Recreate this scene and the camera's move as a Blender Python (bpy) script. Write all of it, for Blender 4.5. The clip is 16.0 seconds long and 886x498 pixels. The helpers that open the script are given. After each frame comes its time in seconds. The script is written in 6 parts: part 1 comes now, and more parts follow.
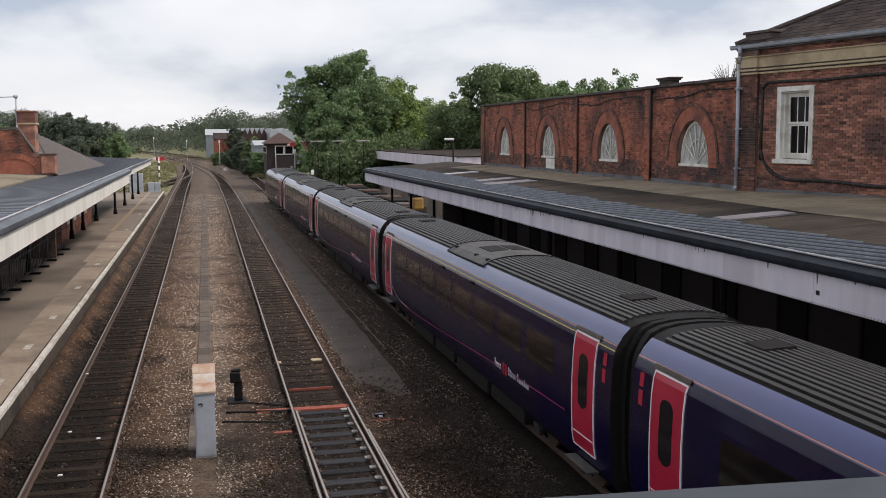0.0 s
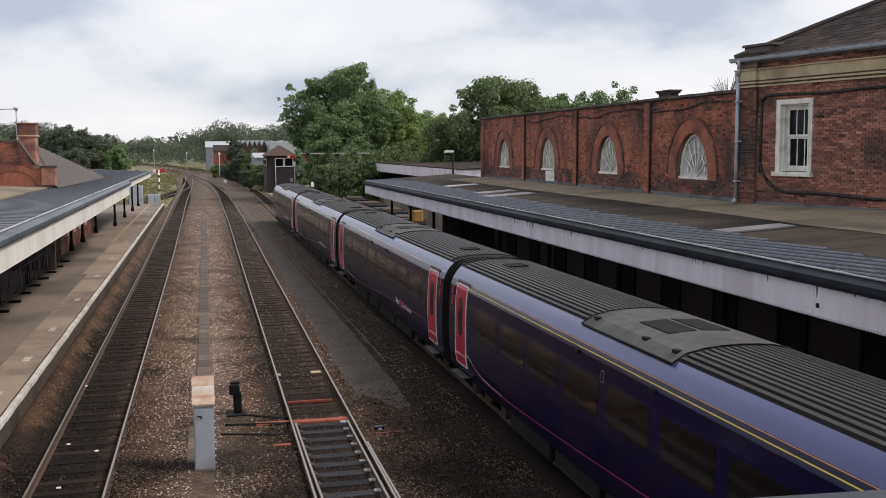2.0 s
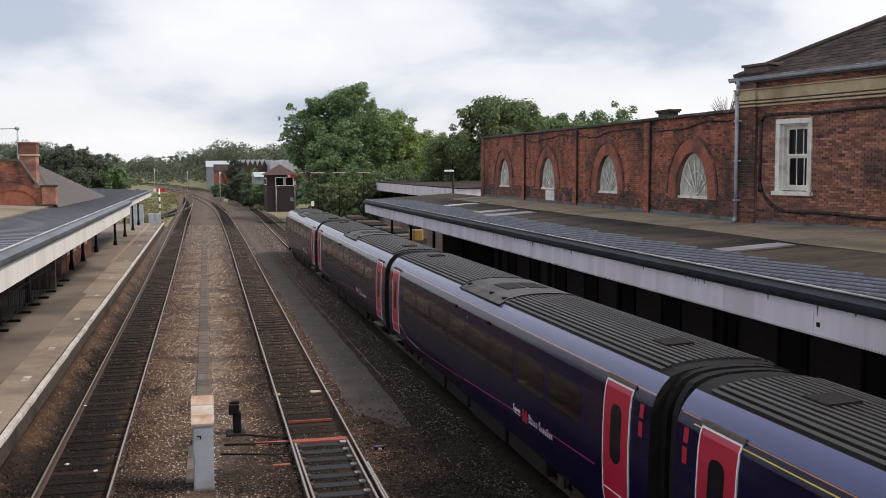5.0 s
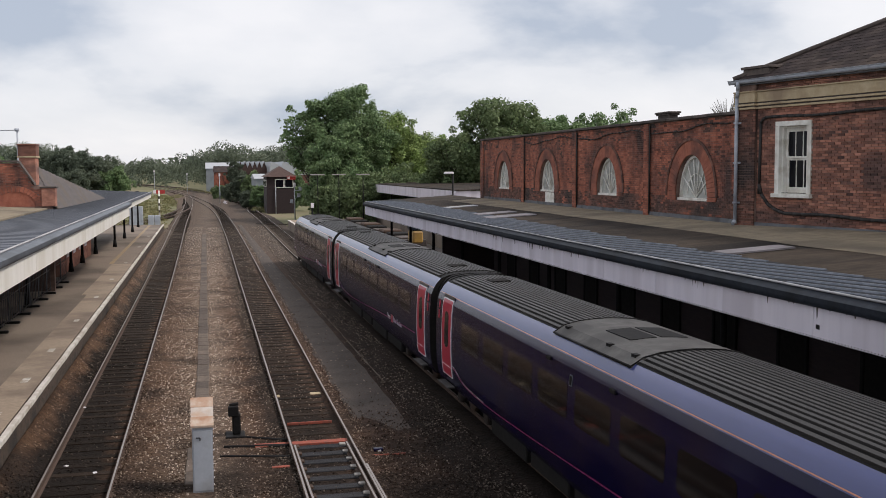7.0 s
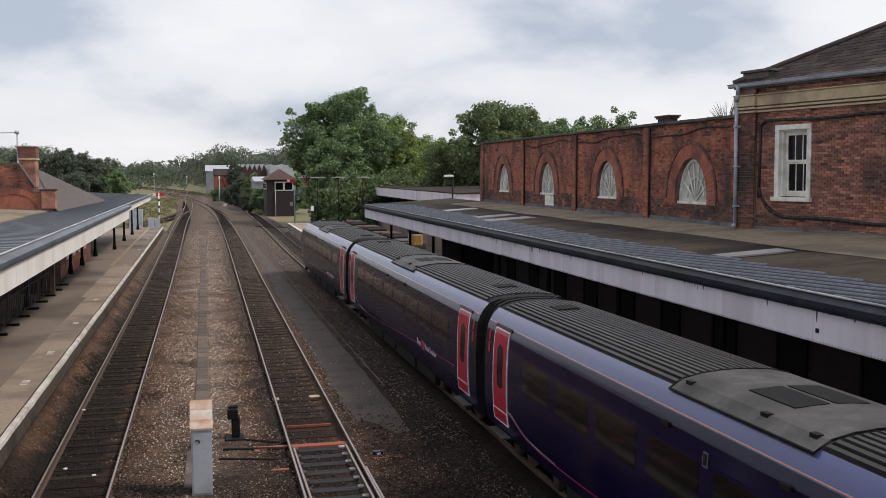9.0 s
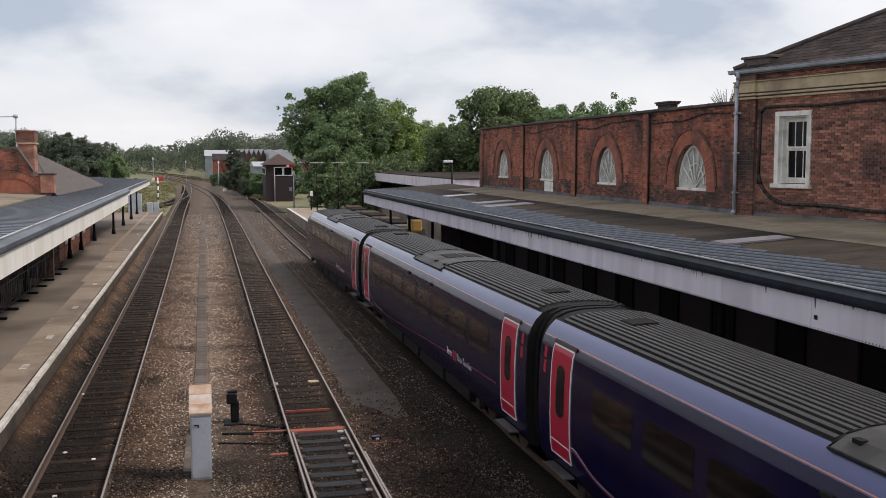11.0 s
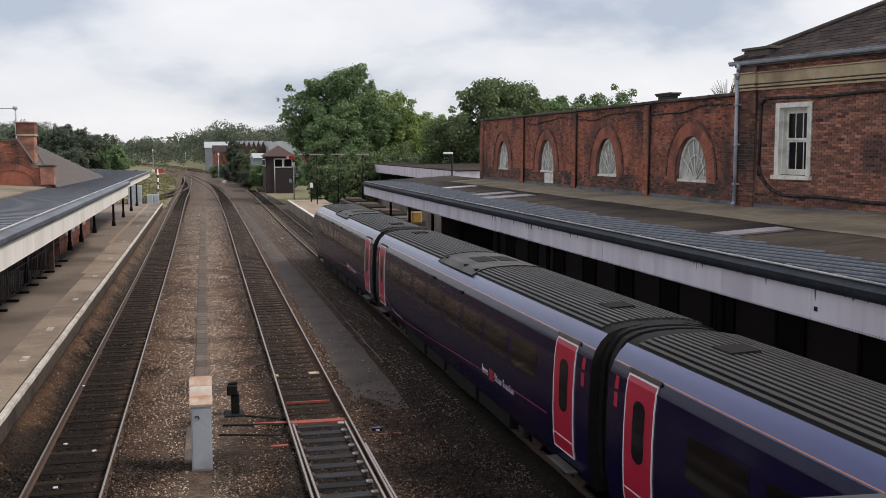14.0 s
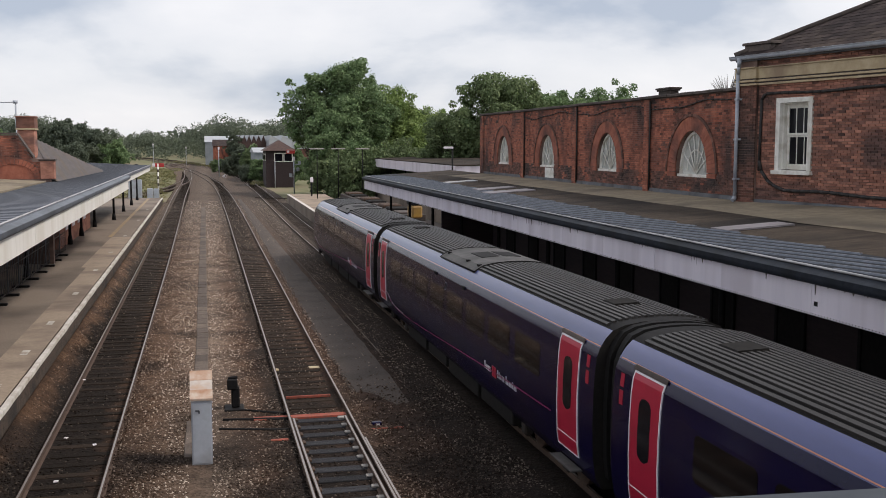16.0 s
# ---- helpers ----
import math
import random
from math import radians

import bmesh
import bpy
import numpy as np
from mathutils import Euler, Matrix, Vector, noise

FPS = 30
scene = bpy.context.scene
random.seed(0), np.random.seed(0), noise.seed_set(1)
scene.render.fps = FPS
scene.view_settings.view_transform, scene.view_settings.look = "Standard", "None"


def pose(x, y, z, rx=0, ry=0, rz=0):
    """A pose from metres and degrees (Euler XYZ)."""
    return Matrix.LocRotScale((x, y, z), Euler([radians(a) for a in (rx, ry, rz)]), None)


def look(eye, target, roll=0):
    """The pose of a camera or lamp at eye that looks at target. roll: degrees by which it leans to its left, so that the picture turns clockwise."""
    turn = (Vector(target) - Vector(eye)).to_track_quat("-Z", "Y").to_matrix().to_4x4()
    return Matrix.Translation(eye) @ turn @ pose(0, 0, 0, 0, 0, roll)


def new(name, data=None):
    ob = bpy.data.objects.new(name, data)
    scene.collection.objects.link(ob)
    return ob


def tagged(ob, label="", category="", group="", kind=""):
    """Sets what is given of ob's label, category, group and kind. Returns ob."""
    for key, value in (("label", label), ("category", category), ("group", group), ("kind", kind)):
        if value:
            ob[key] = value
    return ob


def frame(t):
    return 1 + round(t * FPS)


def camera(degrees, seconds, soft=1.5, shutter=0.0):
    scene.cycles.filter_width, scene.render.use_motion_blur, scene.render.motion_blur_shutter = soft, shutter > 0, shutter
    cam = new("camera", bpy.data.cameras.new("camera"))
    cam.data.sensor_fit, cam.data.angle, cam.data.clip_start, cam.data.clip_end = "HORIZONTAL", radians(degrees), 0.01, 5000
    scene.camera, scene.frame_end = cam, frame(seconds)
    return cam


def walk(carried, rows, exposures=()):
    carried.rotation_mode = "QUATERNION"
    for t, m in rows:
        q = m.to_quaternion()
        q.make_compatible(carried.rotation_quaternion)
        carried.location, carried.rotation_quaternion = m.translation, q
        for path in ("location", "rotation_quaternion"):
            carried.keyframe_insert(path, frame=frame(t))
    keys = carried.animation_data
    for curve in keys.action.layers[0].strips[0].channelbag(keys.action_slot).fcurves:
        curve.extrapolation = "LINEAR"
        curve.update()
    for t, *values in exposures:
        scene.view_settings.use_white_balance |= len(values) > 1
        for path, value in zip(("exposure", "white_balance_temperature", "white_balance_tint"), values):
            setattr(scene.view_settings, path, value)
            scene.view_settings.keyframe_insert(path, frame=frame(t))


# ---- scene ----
EYE = (0.0, 0.0, 6.7)
cam = camera(47.07, 16.0, soft=0.9)
VIEW = [
    (0.0, 83.613, 0.398, -13.12), (0.5, 83.664, 0.383, -13.118), (1.0, 84.267, 0.364, -13.108),
    (1.5, 84.216, 0.383, -13.118), (2.0, 84.305, 0.348, -13.133), (2.5, 84.072, 0.343, -13.167),
    (3.0, 83.972, 0.341, -13.15), (3.5, 83.501, 0.417, -13.181), (4.0, 84.651, 0.423, -13.129),
    (6.5, 85.588, 0.315, -13.136), (7.0, 85.495, 0.307, -13.144), (7.5, 85.596, 0.307, -13.147),
    (8.0, 85.789, 0.268, -13.165), (8.5, 85.74, 0.308, -13.149), (9.0, 85.665, 0.211, -13.155),
    (11.5, 84.672, 0.002, -13.186), (12.0, 84.52, 0.002, -13.192), (12.5, 84.384, 0.0, -13.193),
    (13.0, 84.423, -0.019, -13.188), (13.5, 84.399, -0.006, -13.193), (14.0, 84.391, 0.044, -13.181),
    (14.5, 84.443, 0.037, -13.161), (15.0, 84.346, 0.03, -13.155), (15.5, 84.23, -0.033, -13.153),
    (16.0, 84.086, -0.025, -13.162)]
walk(cam, [(t, pose(*EYE, a, b, c)) for t, a, b, c in VIEW],
     exposures=[(0.0, 0.06), (0.5, -0.02), (1.0, 0.07), (2.5, 0.06), (3.5, 0.09), (4.0, 0.18), (6.5, 0.0), (9.0, 0.0), (11.5, 0.02), (16.0, 0.02)])

# ---- world and sun ----
world = bpy.data.worlds.new("overcast_sky")
scene.world = world
world.use_nodes = True
wn, wl = world.node_tree.nodes, world.node_tree.links
wn.clear()
w_out, w_bg = wn.new("ShaderNodeOutputWorld"), wn.new("ShaderNodeBackground")
sky = wn.new("ShaderNodeTexSky")
sky.sky_type, sky.sun_disc = "NISHITA", False
sky.sun_elevation, sky.sun_rotation = radians(50), radians(109)
sky_dim = wn.new("ShaderNodeVectorMath")
sky_dim.operation = "SCALE"
sky_dim.inputs["Scale"].default_value = 0.10
w_co, w_map = wn.new("ShaderNodeTexCoord"), wn.new("ShaderNodeMapping")
w_map.inputs["Scale"].default_value = (1.0, 1.0, 2.3)
w_map.inputs["Rotation"].default_value = (0, 0, radians(19))
w_map.inputs["Location"].default_value = (2.7, 1.9, 0.6)
w_noise = wn.new("ShaderNodeTexNoise")
w_noise.inputs["Scale"].default_value, w_noise.inputs["Detail"].default_value = 3.1, 7.0
w_noise.inputs["Roughness"].default_value, w_noise.inputs["Distortion"].default_value = 0.50, 0.15
w_ramp = wn.new("ShaderNodeValToRGB")
w_ramp.color_ramp.elements[0].position, w_ramp.color_ramp.elements[0].color = 0.37, (0.52, 0.575, 0.69, 1)
w_ramp.color_ramp.elements[1].position, w_ramp.color_ramp.elements[1].color = 0.60, (1.0, 0.985, 1.015, 1)
e = w_ramp.color_ramp.elements.new(0.48)
e.color = (0.865, 0.872, 0.925, 1)
w_mix = wn.new("ShaderNodeMix")
w_mix.data_type = "RGBA"
w_mix.inputs["Factor"].default_value = 0.86
wl.new(w_co.outputs["Generated"], w_map.inputs["Vector"])
wl.new(w_map.outputs["Vector"], w_noise.inputs["Vector"])
wl.new(w_noise.outputs["Fac"], w_ramp.inputs["Fac"])
wl.new(sky.outputs["Color"], sky_dim.inputs[0])
wl.new(sky_dim.outputs["Vector"], w_mix.inputs["A"])
wl.new(w_ramp.outputs["Color"], w_mix.inputs["B"])
wl.new(w_mix.outputs["Result"], w_bg.inputs["Color"])
w_bg.inputs["Strength"].default_value = 1.0
wl.new(w_bg.outputs["Background"], w_out.inputs["Surface"])

sun_data = bpy.data.lights.new("sun", "SUN")
sun_data.energy, sun_data.angle, sun_data.color = 2.6, radians(8), (1.0, 0.915, 0.845)
sun = new("sun", sun_data)
sun.matrix_world = look((66, 17, 80), (0, 40, 0))


# ---- materials ----
def mat(name, c1, c2=None, scale=6.0, rough=0.7, metal=0.0, bump=0.0, bscale=40.0, vary=0.0, island=False,
        c3=None, s3=0.6, stretch=(1, 1, 1), spec=0.5, coat=0.0, shift=False, fired=False):
    """A surface with fine grain (c1 to c2), broad stains (c3) and a little change from piece to piece."""
    m = bpy.data.materials.new(name)
    m.use_nodes = True
    n, l = m.node_tree.nodes, m.node_tree.links
    b = n["Principled BSDF"]
    b.inputs["Roughness"].default_value, b.inputs["Metallic"].default_value = rough, metal
    b.inputs["Specular IOR Level"].default_value = spec
    b.inputs["Coat Weight"].default_value = coat
    co, mp = n.new("ShaderNodeTexCoord"), n.new("ShaderNodeMapping")
    mp.inputs["Scale"].default_value = stretch
    if shift:
        sh, ad = n.new("ShaderNodeVectorMath"), n.new("ShaderNodeVectorMath")
        sh.operation, ad.operation = "SCALE", "ADD"
        sh.inputs[0].default_value = (13.0, 41.0, 29.0)
        l.new(n.new("ShaderNodeObjectInfo").outputs["Random"], sh.inputs["Scale"])
        l.new(co.outputs["Object"], ad.inputs[0])
        l.new(sh.outputs["Vector"], ad.inputs[1])
        l.new(ad.outputs["Vector"], mp.inputs["Vector"])
    else:
        l.new(co.outputs["Object"], mp.inputs["Vector"])
    nz = n.new("ShaderNodeTexNoise")
    nz.inputs["Scale"].default_value, nz.inputs["Detail"].default_value = scale, 6.0
    nz.inputs["Roughness"].default_value = 0.65
    l.new(mp.outputs["Vector"], nz.inputs["Vector"])
    rp = n.new("ShaderNodeValToRGB")
    rp.color_ramp.elements[0].position, rp.color_ramp.elements[1].position = 0.33, 0.67
    rp.color_ramp.elements[0].color = (*c1, 1)
    rp.color_ramp.elements[1].color = (*(c2 or c1), 1)
    l.new(nz.outputs["Fac"], rp.inputs["Fac"])
    out = rp.outputs["Color"]
    if c3:
        n3 = n.new("ShaderNodeTexNoise")
        n3.inputs["Scale"].default_value, n3.inputs["Detail"].default_value = s3, 4.0
        l.new(mp.outputs["Vector"], n3.inputs["Vector"])
        r3 = n.new("ShaderNodeValToRGB")
        r3.color_ramp.elements[0].position, r3.color_ramp.elements[1].position = 0.46, 0.66
        l.new(n3.outputs["Fac"], r3.inputs["Fac"])
        mx = n.new("ShaderNodeMix")
        mx.data_type = "RGBA"
        l.new(r3.outputs["Color"], mx.inputs["Factor"])
        l.new(out, mx.inputs["A"])
        mx.inputs["B"].default_value = (*c3, 1)
        out = mx.outputs["Result"]
    if vary:
        hs = n.new("ShaderNodeHueSaturation")
        src = n.new("ShaderNodeNewGeometry").outputs["Random Per Island"] if island else n.new("ShaderNodeObjectInfo").outputs["Random"]
        mr = n.new("ShaderNodeMapRange")
        mr.inputs["To Min"].default_value, mr.inputs["To Max"].default_value = 1 - vary, 1 + vary
        l.new(src, mr.inputs["Value"])
        l.new(mr.outputs["Result"], hs.inputs["Value"])
        l.new(out, hs.inputs["Color"])
        out = hs.outputs["Color"]
    if fired:
        src = n.new("ShaderNodeNewGeometry").outputs["Random Per Island"] if island else n.new("ShaderNodeObjectInfo").outputs["Random"]
        spread = n.new("ShaderNodeMath")
        spread.operation = "MULTIPLY"
        spread.inputs[1].default_value = 7.31
        fold = n.new("ShaderNodeMath")
        fold.operation = "FRACT"
        l.new(src, spread.inputs[0])
        l.new(spread.outputs["Value"], fold.inputs[0])
        fr = n.new("ShaderNodeValToRGB")
        fr.color_ramp.interpolation = "CONSTANT"
        for pos, c in ((0.10, (0.92, 0.90, 0.90)), (0.40, (1.0, 1.0, 1.0)), (0.74, (0.80, 0.76, 0.75)), (0.90, (0.55, 0.54, 0.56))):
            fr.color_ramp.elements.new(pos).color = (*c, 1)
        fr.color_ramp.elements[0].color = (1.0, 1.0, 1.0, 1)
        fr.color_ramp.elements[-1].color = (0.36, 0.36, 0.40, 1)
        fr.color_ramp.elements[-1].position = 0.97
        l.new(fold.outputs["Value"], fr.inputs["Fac"])
        mul = n.new("ShaderNodeMix")
        mul.data_type, mul.blend_type = "RGBA", "MULTIPLY"
        mul.inputs["Factor"].default_value = 1.0
        l.new(out, mul.inputs["A"])
        l.new(fr.outputs["Color"], mul.inputs["B"])
        out = mul.outputs["Result"]
    l.new(out, b.inputs["Base Color"])
    if bump:
        nb = n.new("ShaderNodeTexNoise")
        nb.inputs["Scale"].default_value, nb.inputs["Detail"].default_value = bscale, 5.0
        l.new(mp.outputs["Vector"], nb.inputs["Vector"])
        bp = n.new("ShaderNodeBump")
        bp.inputs["Strength"].default_value, bp.inputs["Distance"].default_value = bump, 0.02
        l.new(nb.outputs["Fac"], bp.inputs["Height"])
        l.new(bp.outputs["Normal"], b.inputs["Normal"])
    return m


def bed_mat(name, stones=False):
    """Ballast whose dirt changes across the tracks: rusty by the platform, black between the rails, pale in the middle way."""
    m = bpy.data.materials.new(name)
    m.use_nodes = True
    n, l = m.node_tree.nodes, m.node_tree.links
    b = n["Principled BSDF"]
    b.inputs["Roughness"].default_value = 0.9
    b.inputs["Specular IOR Level"].default_value = 0.10
    co = n.new("ShaderNodeTexCoord")
    broad = n.new("ShaderNodeTexNoise")
    broad.inputs["Scale"].default_value, broad.inputs["Detail"].default_value = 0.9, 6.0
    l.new(co.outputs["Object"], broad.inputs["Vector"])
    sep = n.new("ShaderNodeSeparateXYZ")
    l.new(co.outputs["Object"], sep.inputs["Vector"])
    ma = n.new("ShaderNodeMath")
    ma.operation = "MULTIPLY_ADD"
    ma.inputs[1].default_value = 0.9
    l.new(broad.outputs["Fac"], ma.inputs[0])
    l.new(sep.outputs["X"], ma.inputs[2])
    mr = n.new("ShaderNodeMapRange")
    mr.inputs["From Min"].default_value, mr.inputs["From Max"].default_value = -4.55, 10.45
    l.new(ma.outputs["Value"], mr.inputs["Value"])
    rp = n.new("ShaderNodeValToRGB")
    stops = [(-4.6, (0.150, 0.086, 0.050)), (-3.75, (0.100, 0.059, 0.037)), (-3.5, (0.017, 0.012, 0.009)),
             (-2.2, (0.017, 0.012, 0.009)), (-1.95, (0.072, 0.042, 0.027)), (-1.1, (0.122, 0.076, 0.051)), (0.5, (0.205, 0.150, 0.114)),
             (1.5, (0.114, 0.069, 0.046)), (1.95, (0.038, 0.025, 0.018)), (3.2, (0.038, 0.025, 0.018)),
             (3.6, (0.092, 0.057, 0.040)), (5.3, (0.082, 0.051, 0.037)), (5.9, (0.034, 0.023, 0.018)), (9.0, (0.017, 0.014, 0.012))]
    while len(rp.color_ramp.elements) < len(stops):
        rp.color_ramp.elements.new(0.5)
    for el, (x, c) in zip(rp.color_ramp.elements, stops):
        el.position = (x + 4.6) / 15.0
    for el, (x, c) in zip(rp.color_ramp.elements, stops):
        el.color = (*c, 1)
    l.new(mr.outputs["Result"], rp.inputs["Fac"])
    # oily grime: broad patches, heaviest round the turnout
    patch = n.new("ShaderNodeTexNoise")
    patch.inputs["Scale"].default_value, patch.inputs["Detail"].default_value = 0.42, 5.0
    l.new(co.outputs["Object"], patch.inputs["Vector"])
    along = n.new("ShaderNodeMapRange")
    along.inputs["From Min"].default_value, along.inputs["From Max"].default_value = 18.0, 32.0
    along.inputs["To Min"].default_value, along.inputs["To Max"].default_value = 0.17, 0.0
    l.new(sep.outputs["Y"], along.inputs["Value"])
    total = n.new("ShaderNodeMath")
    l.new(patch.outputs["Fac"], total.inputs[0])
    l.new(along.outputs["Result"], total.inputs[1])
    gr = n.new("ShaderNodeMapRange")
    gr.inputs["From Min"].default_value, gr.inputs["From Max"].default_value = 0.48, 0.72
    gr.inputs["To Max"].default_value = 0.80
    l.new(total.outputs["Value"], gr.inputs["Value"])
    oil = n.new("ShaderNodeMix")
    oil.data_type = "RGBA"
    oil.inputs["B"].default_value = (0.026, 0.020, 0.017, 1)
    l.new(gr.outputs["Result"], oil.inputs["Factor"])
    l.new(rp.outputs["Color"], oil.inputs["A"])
    # colour blends to an even grey-brown further along the line
    far_amount = n.new("ShaderNodeMapRange")
    far_amount.inputs["From Min"].default_value, far_amount.inputs["From Max"].default_value = 36.0, 100.0
    far_amount.inputs["To Max"].default_value = 0.72
    l.new(sep.outputs["Y"], far_amount.inputs["Value"])
    far_mix = n.new("ShaderNodeMix")
    far_mix.data_type = "RGBA"
    far_mix.inputs["B"].default_value = (0.112, 0.090, 0.074, 1)
    l.new(far_amount.outputs["Result"], far_mix.inputs["Factor"])
    l.new(oil.outputs["Result"], far_mix.inputs["A"])
    hs = n.new("ShaderNodeHueSaturation")
    l.new(far_mix.outputs["Result"], hs.inputs["Color"])
    mv = n.new("ShaderNodeMapRange")
    if stones:
        l.new(n.new("ShaderNodeNewGeometry").outputs["Random Per Island"], mv.inputs["Value"])
        mv.inputs["To Min"].default_value, mv.inputs["To Max"].default_value = 0.42, 2.2
        pale = n.new("ShaderNodeMapRange")
        pale.inputs["From Min"].default_value, pale.inputs["From Max"].default_value = 0.45, 0.95
        pale.inputs["To Max"].default_value = 0.85
        l.new(mv.inputs["Value"].links[0].from_socket, pale.inputs["Value"])
        grey = n.new("ShaderNodeMix")
        grey.data_type = "RGBA"
        grey.inputs["B"].default_value = (0.43, 0.37, 0.315, 1)
        clean = n.new("ShaderNodeMath")
        clean.operation = "SUBTRACT"
        clean.inputs[0].default_value = 1.0
        l.new(gr.outputs["Result"], clean.inputs[1])
        both = n.new("ShaderNodeMath")
        both.operation = "MULTIPLY"
        l.new(pale.outputs["Result"], both.inputs[0])
        l.new(clean.outputs["Value"], both.inputs[1])
        # the cleanest stone lies in the middle way
        where = n.new("ShaderNodeValToRGB")
        for pos, v in ((0.15, 0.20), (0.27, 1.0), (0.39, 1.0), (0.44, 0.40)):
            where.color_ramp.elements.new(pos).color = (v, v, v, 1)
        where.color_ramp.elements[0].color = (0.25, 0.25, 0.25, 1)
        where.color_ramp.elements[-1].color = (0.40, 0.40, 0.40, 1)
        l.new(mr.outputs["Result"], where.inputs["Fac"])
        there = n.new("ShaderNodeMath")
        there.operation = "MULTIPLY"
        l.new(both.outputs["Value"], there.inputs[0])
        l.new(where.outputs["Color"], there.inputs[1])
        l.new(there.outputs["Value"], grey.inputs["Factor"])
        l.new(far_mix.outputs["Result"], grey.inputs["A"])
        l.new(grey.outputs["Result"], hs.inputs["Color"])
    else:
        fine = n.new("ShaderNodeTexVoronoi")
        fine.inputs["Scale"].default_value = 17.0
        l.new(co.outputs["Object"], fine.inputs["Vector"])
        # patches of larger clean and dirty stone
        lumps = n.new("ShaderNodeTexNoise")
        lumps.inputs["Scale"].default_value, lumps.inputs["Detail"].default_value = 2.6, 7.0
        lumps.inputs["Roughness"].default_value = 0.75
        l.new(co.outputs["Object"], lumps.inputs["Vector"])
        blend = n.new("ShaderNodeMix")
        blend.data_type = "RGBA"
        blend.inputs["Factor"].default_value = 0.5
        sharp = n.new("ShaderNodeMapRange")
        sharp.inputs["From Min"].default_value, sharp.inputs["From Max"].default_value = 0.36, 0.64
        l.new(lumps.outputs["Fac"], sharp.inputs["Value"])
        l.new(fine.outputs["Color"], blend.inputs["A"])
        l.new(sharp.outputs["Result"], blend.inputs["B"])
        l.new(blend.outputs["Result"], mv.inputs["Value"])
        mv.inputs["To Min"].default_value, mv.inputs["To Max"].default_value = 0.25, 1.45
        bp = n.new("ShaderNodeBump")
        bp.inputs["Strength"].default_value, bp.inputs["Distance"].default_value = 0.8, 0.03
        l.new(fine.outputs["Distance"], bp.inputs["Height"])
        l.new(bp.outputs["Normal"], b.inputs["Normal"])
    # tone is darker at the station end and lighter further off
    tone_y = n.new("ShaderNodeValToRGB")
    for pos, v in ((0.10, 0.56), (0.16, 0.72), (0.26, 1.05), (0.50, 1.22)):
        tone_y.color_ramp.elements.new(pos).color = (v, v, v, 1)
    tone_y.color_ramp.elements[0].color = (0.58, 0.58, 0.58, 1)
    tone_y.color_ramp.elements[-1].color = (1.15, 1.15, 1.15, 1)
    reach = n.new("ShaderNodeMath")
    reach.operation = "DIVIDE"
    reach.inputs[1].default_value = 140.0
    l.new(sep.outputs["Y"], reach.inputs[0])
    l.new(reach.outputs["Value"], tone_y.inputs["Fac"])
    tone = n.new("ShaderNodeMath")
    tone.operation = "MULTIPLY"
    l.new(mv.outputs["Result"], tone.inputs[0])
    l.new(tone_y.outputs["Color"], tone.inputs[1])
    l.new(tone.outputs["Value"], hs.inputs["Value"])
    l.new(hs.outputs["Color"], b.inputs["Base Color"])
    return m


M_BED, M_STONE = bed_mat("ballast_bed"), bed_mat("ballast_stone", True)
M_GRASS = mat("rough_grass", (0.085, 0.100, 0.035), (0.19, 0.175, 0.085), 0.35, 0.95, c3=(0.19, 0.155, 0.095), s3=0.05, bump=0.6, bscale=3)
M_RAILHEAD = mat("rail_head", (0.30, 0.27, 0.25), (0.42, 0.385, 0.36), 9, 0.45, 0.8)
M_RAILRUST = mat("rail_rust", (0.045, 0.028, 0.02), (0.085, 0.05, 0.033), 14, 0.85, bump=0.3)
M_SLEEPER = mat("sleeper_timber", (0.012, 0.0086, 0.0066), (0.032, 0.0225, 0.016), 7, 0.85, vary=0.5, stretch=(1, 6, 1), bump=0.5, shift=True, spec=0.12)
M_TIMBER_PALE = mat("turnout_timber", (0.012, 0.012, 0.013), (0.036, 0.036, 0.040), 4, 0.75, vary=0.5, stretch=(0.6, 7, 1), bump=0.4, shift=True, spec=0.15)
M_RED_PAINT = mat("red_marking", (0.35, 0.07, 0.04), (0.17, 0.06, 0.04), 9, 0.8)
M_TROUGH = mat("trough_concrete", (0.075, 0.056, 0.044), (0.125, 0.097, 0.078), 5, 0.9, vary=0.3, bump=0.3, shift=True)
M_PATH = mat("cinder_path", (0.054, 0.041, 0.033), (0.100, 0.077, 0.063), 30, 0.9, c3=(0.050, 0.038, 0.031), s3=0.7, bump=0.9, bscale=45)
M_TARMAC = mat("platform_tarmac", (0.172, 0.136, 0.106), (0.245, 0.197, 0.157), 18, 0.9, c3=(0.105, 0.082, 0.066), s3=0.22, bump=0.25, bscale=80)
M_TARMAC_PALE = mat("platform_edge_paving", (0.262, 0.204, 0.150), (0.345, 0.274, 0.208), 9, 0.9, c3=(0.165, 0.125, 0.098), s3=0.45, bump=0.2)
M_EDGE_WHITE = mat("white_edge_paint", (0.52, 0.49, 0.44), (0.68, 0.65, 0.60), 7, 0.75, c3=(0.38, 0.33, 0.27), s3=1.3, shift=True)
M_YELLOW_LINE = mat("faded_line_paint", (0.26, 0.185, 0.105), (0.34, 0.245, 0.14), 9, 0.8, c3=(0.22, 0.17, 0.12), s3=1.0)
M_PLAT_WALL = mat("platform_wall", (0.032, 0.023, 0.017), (0.09, 0.062, 0.044), 5, 0.95, c3=(0.022, 0.016, 0.013), s3=0.9, bump=0.6)
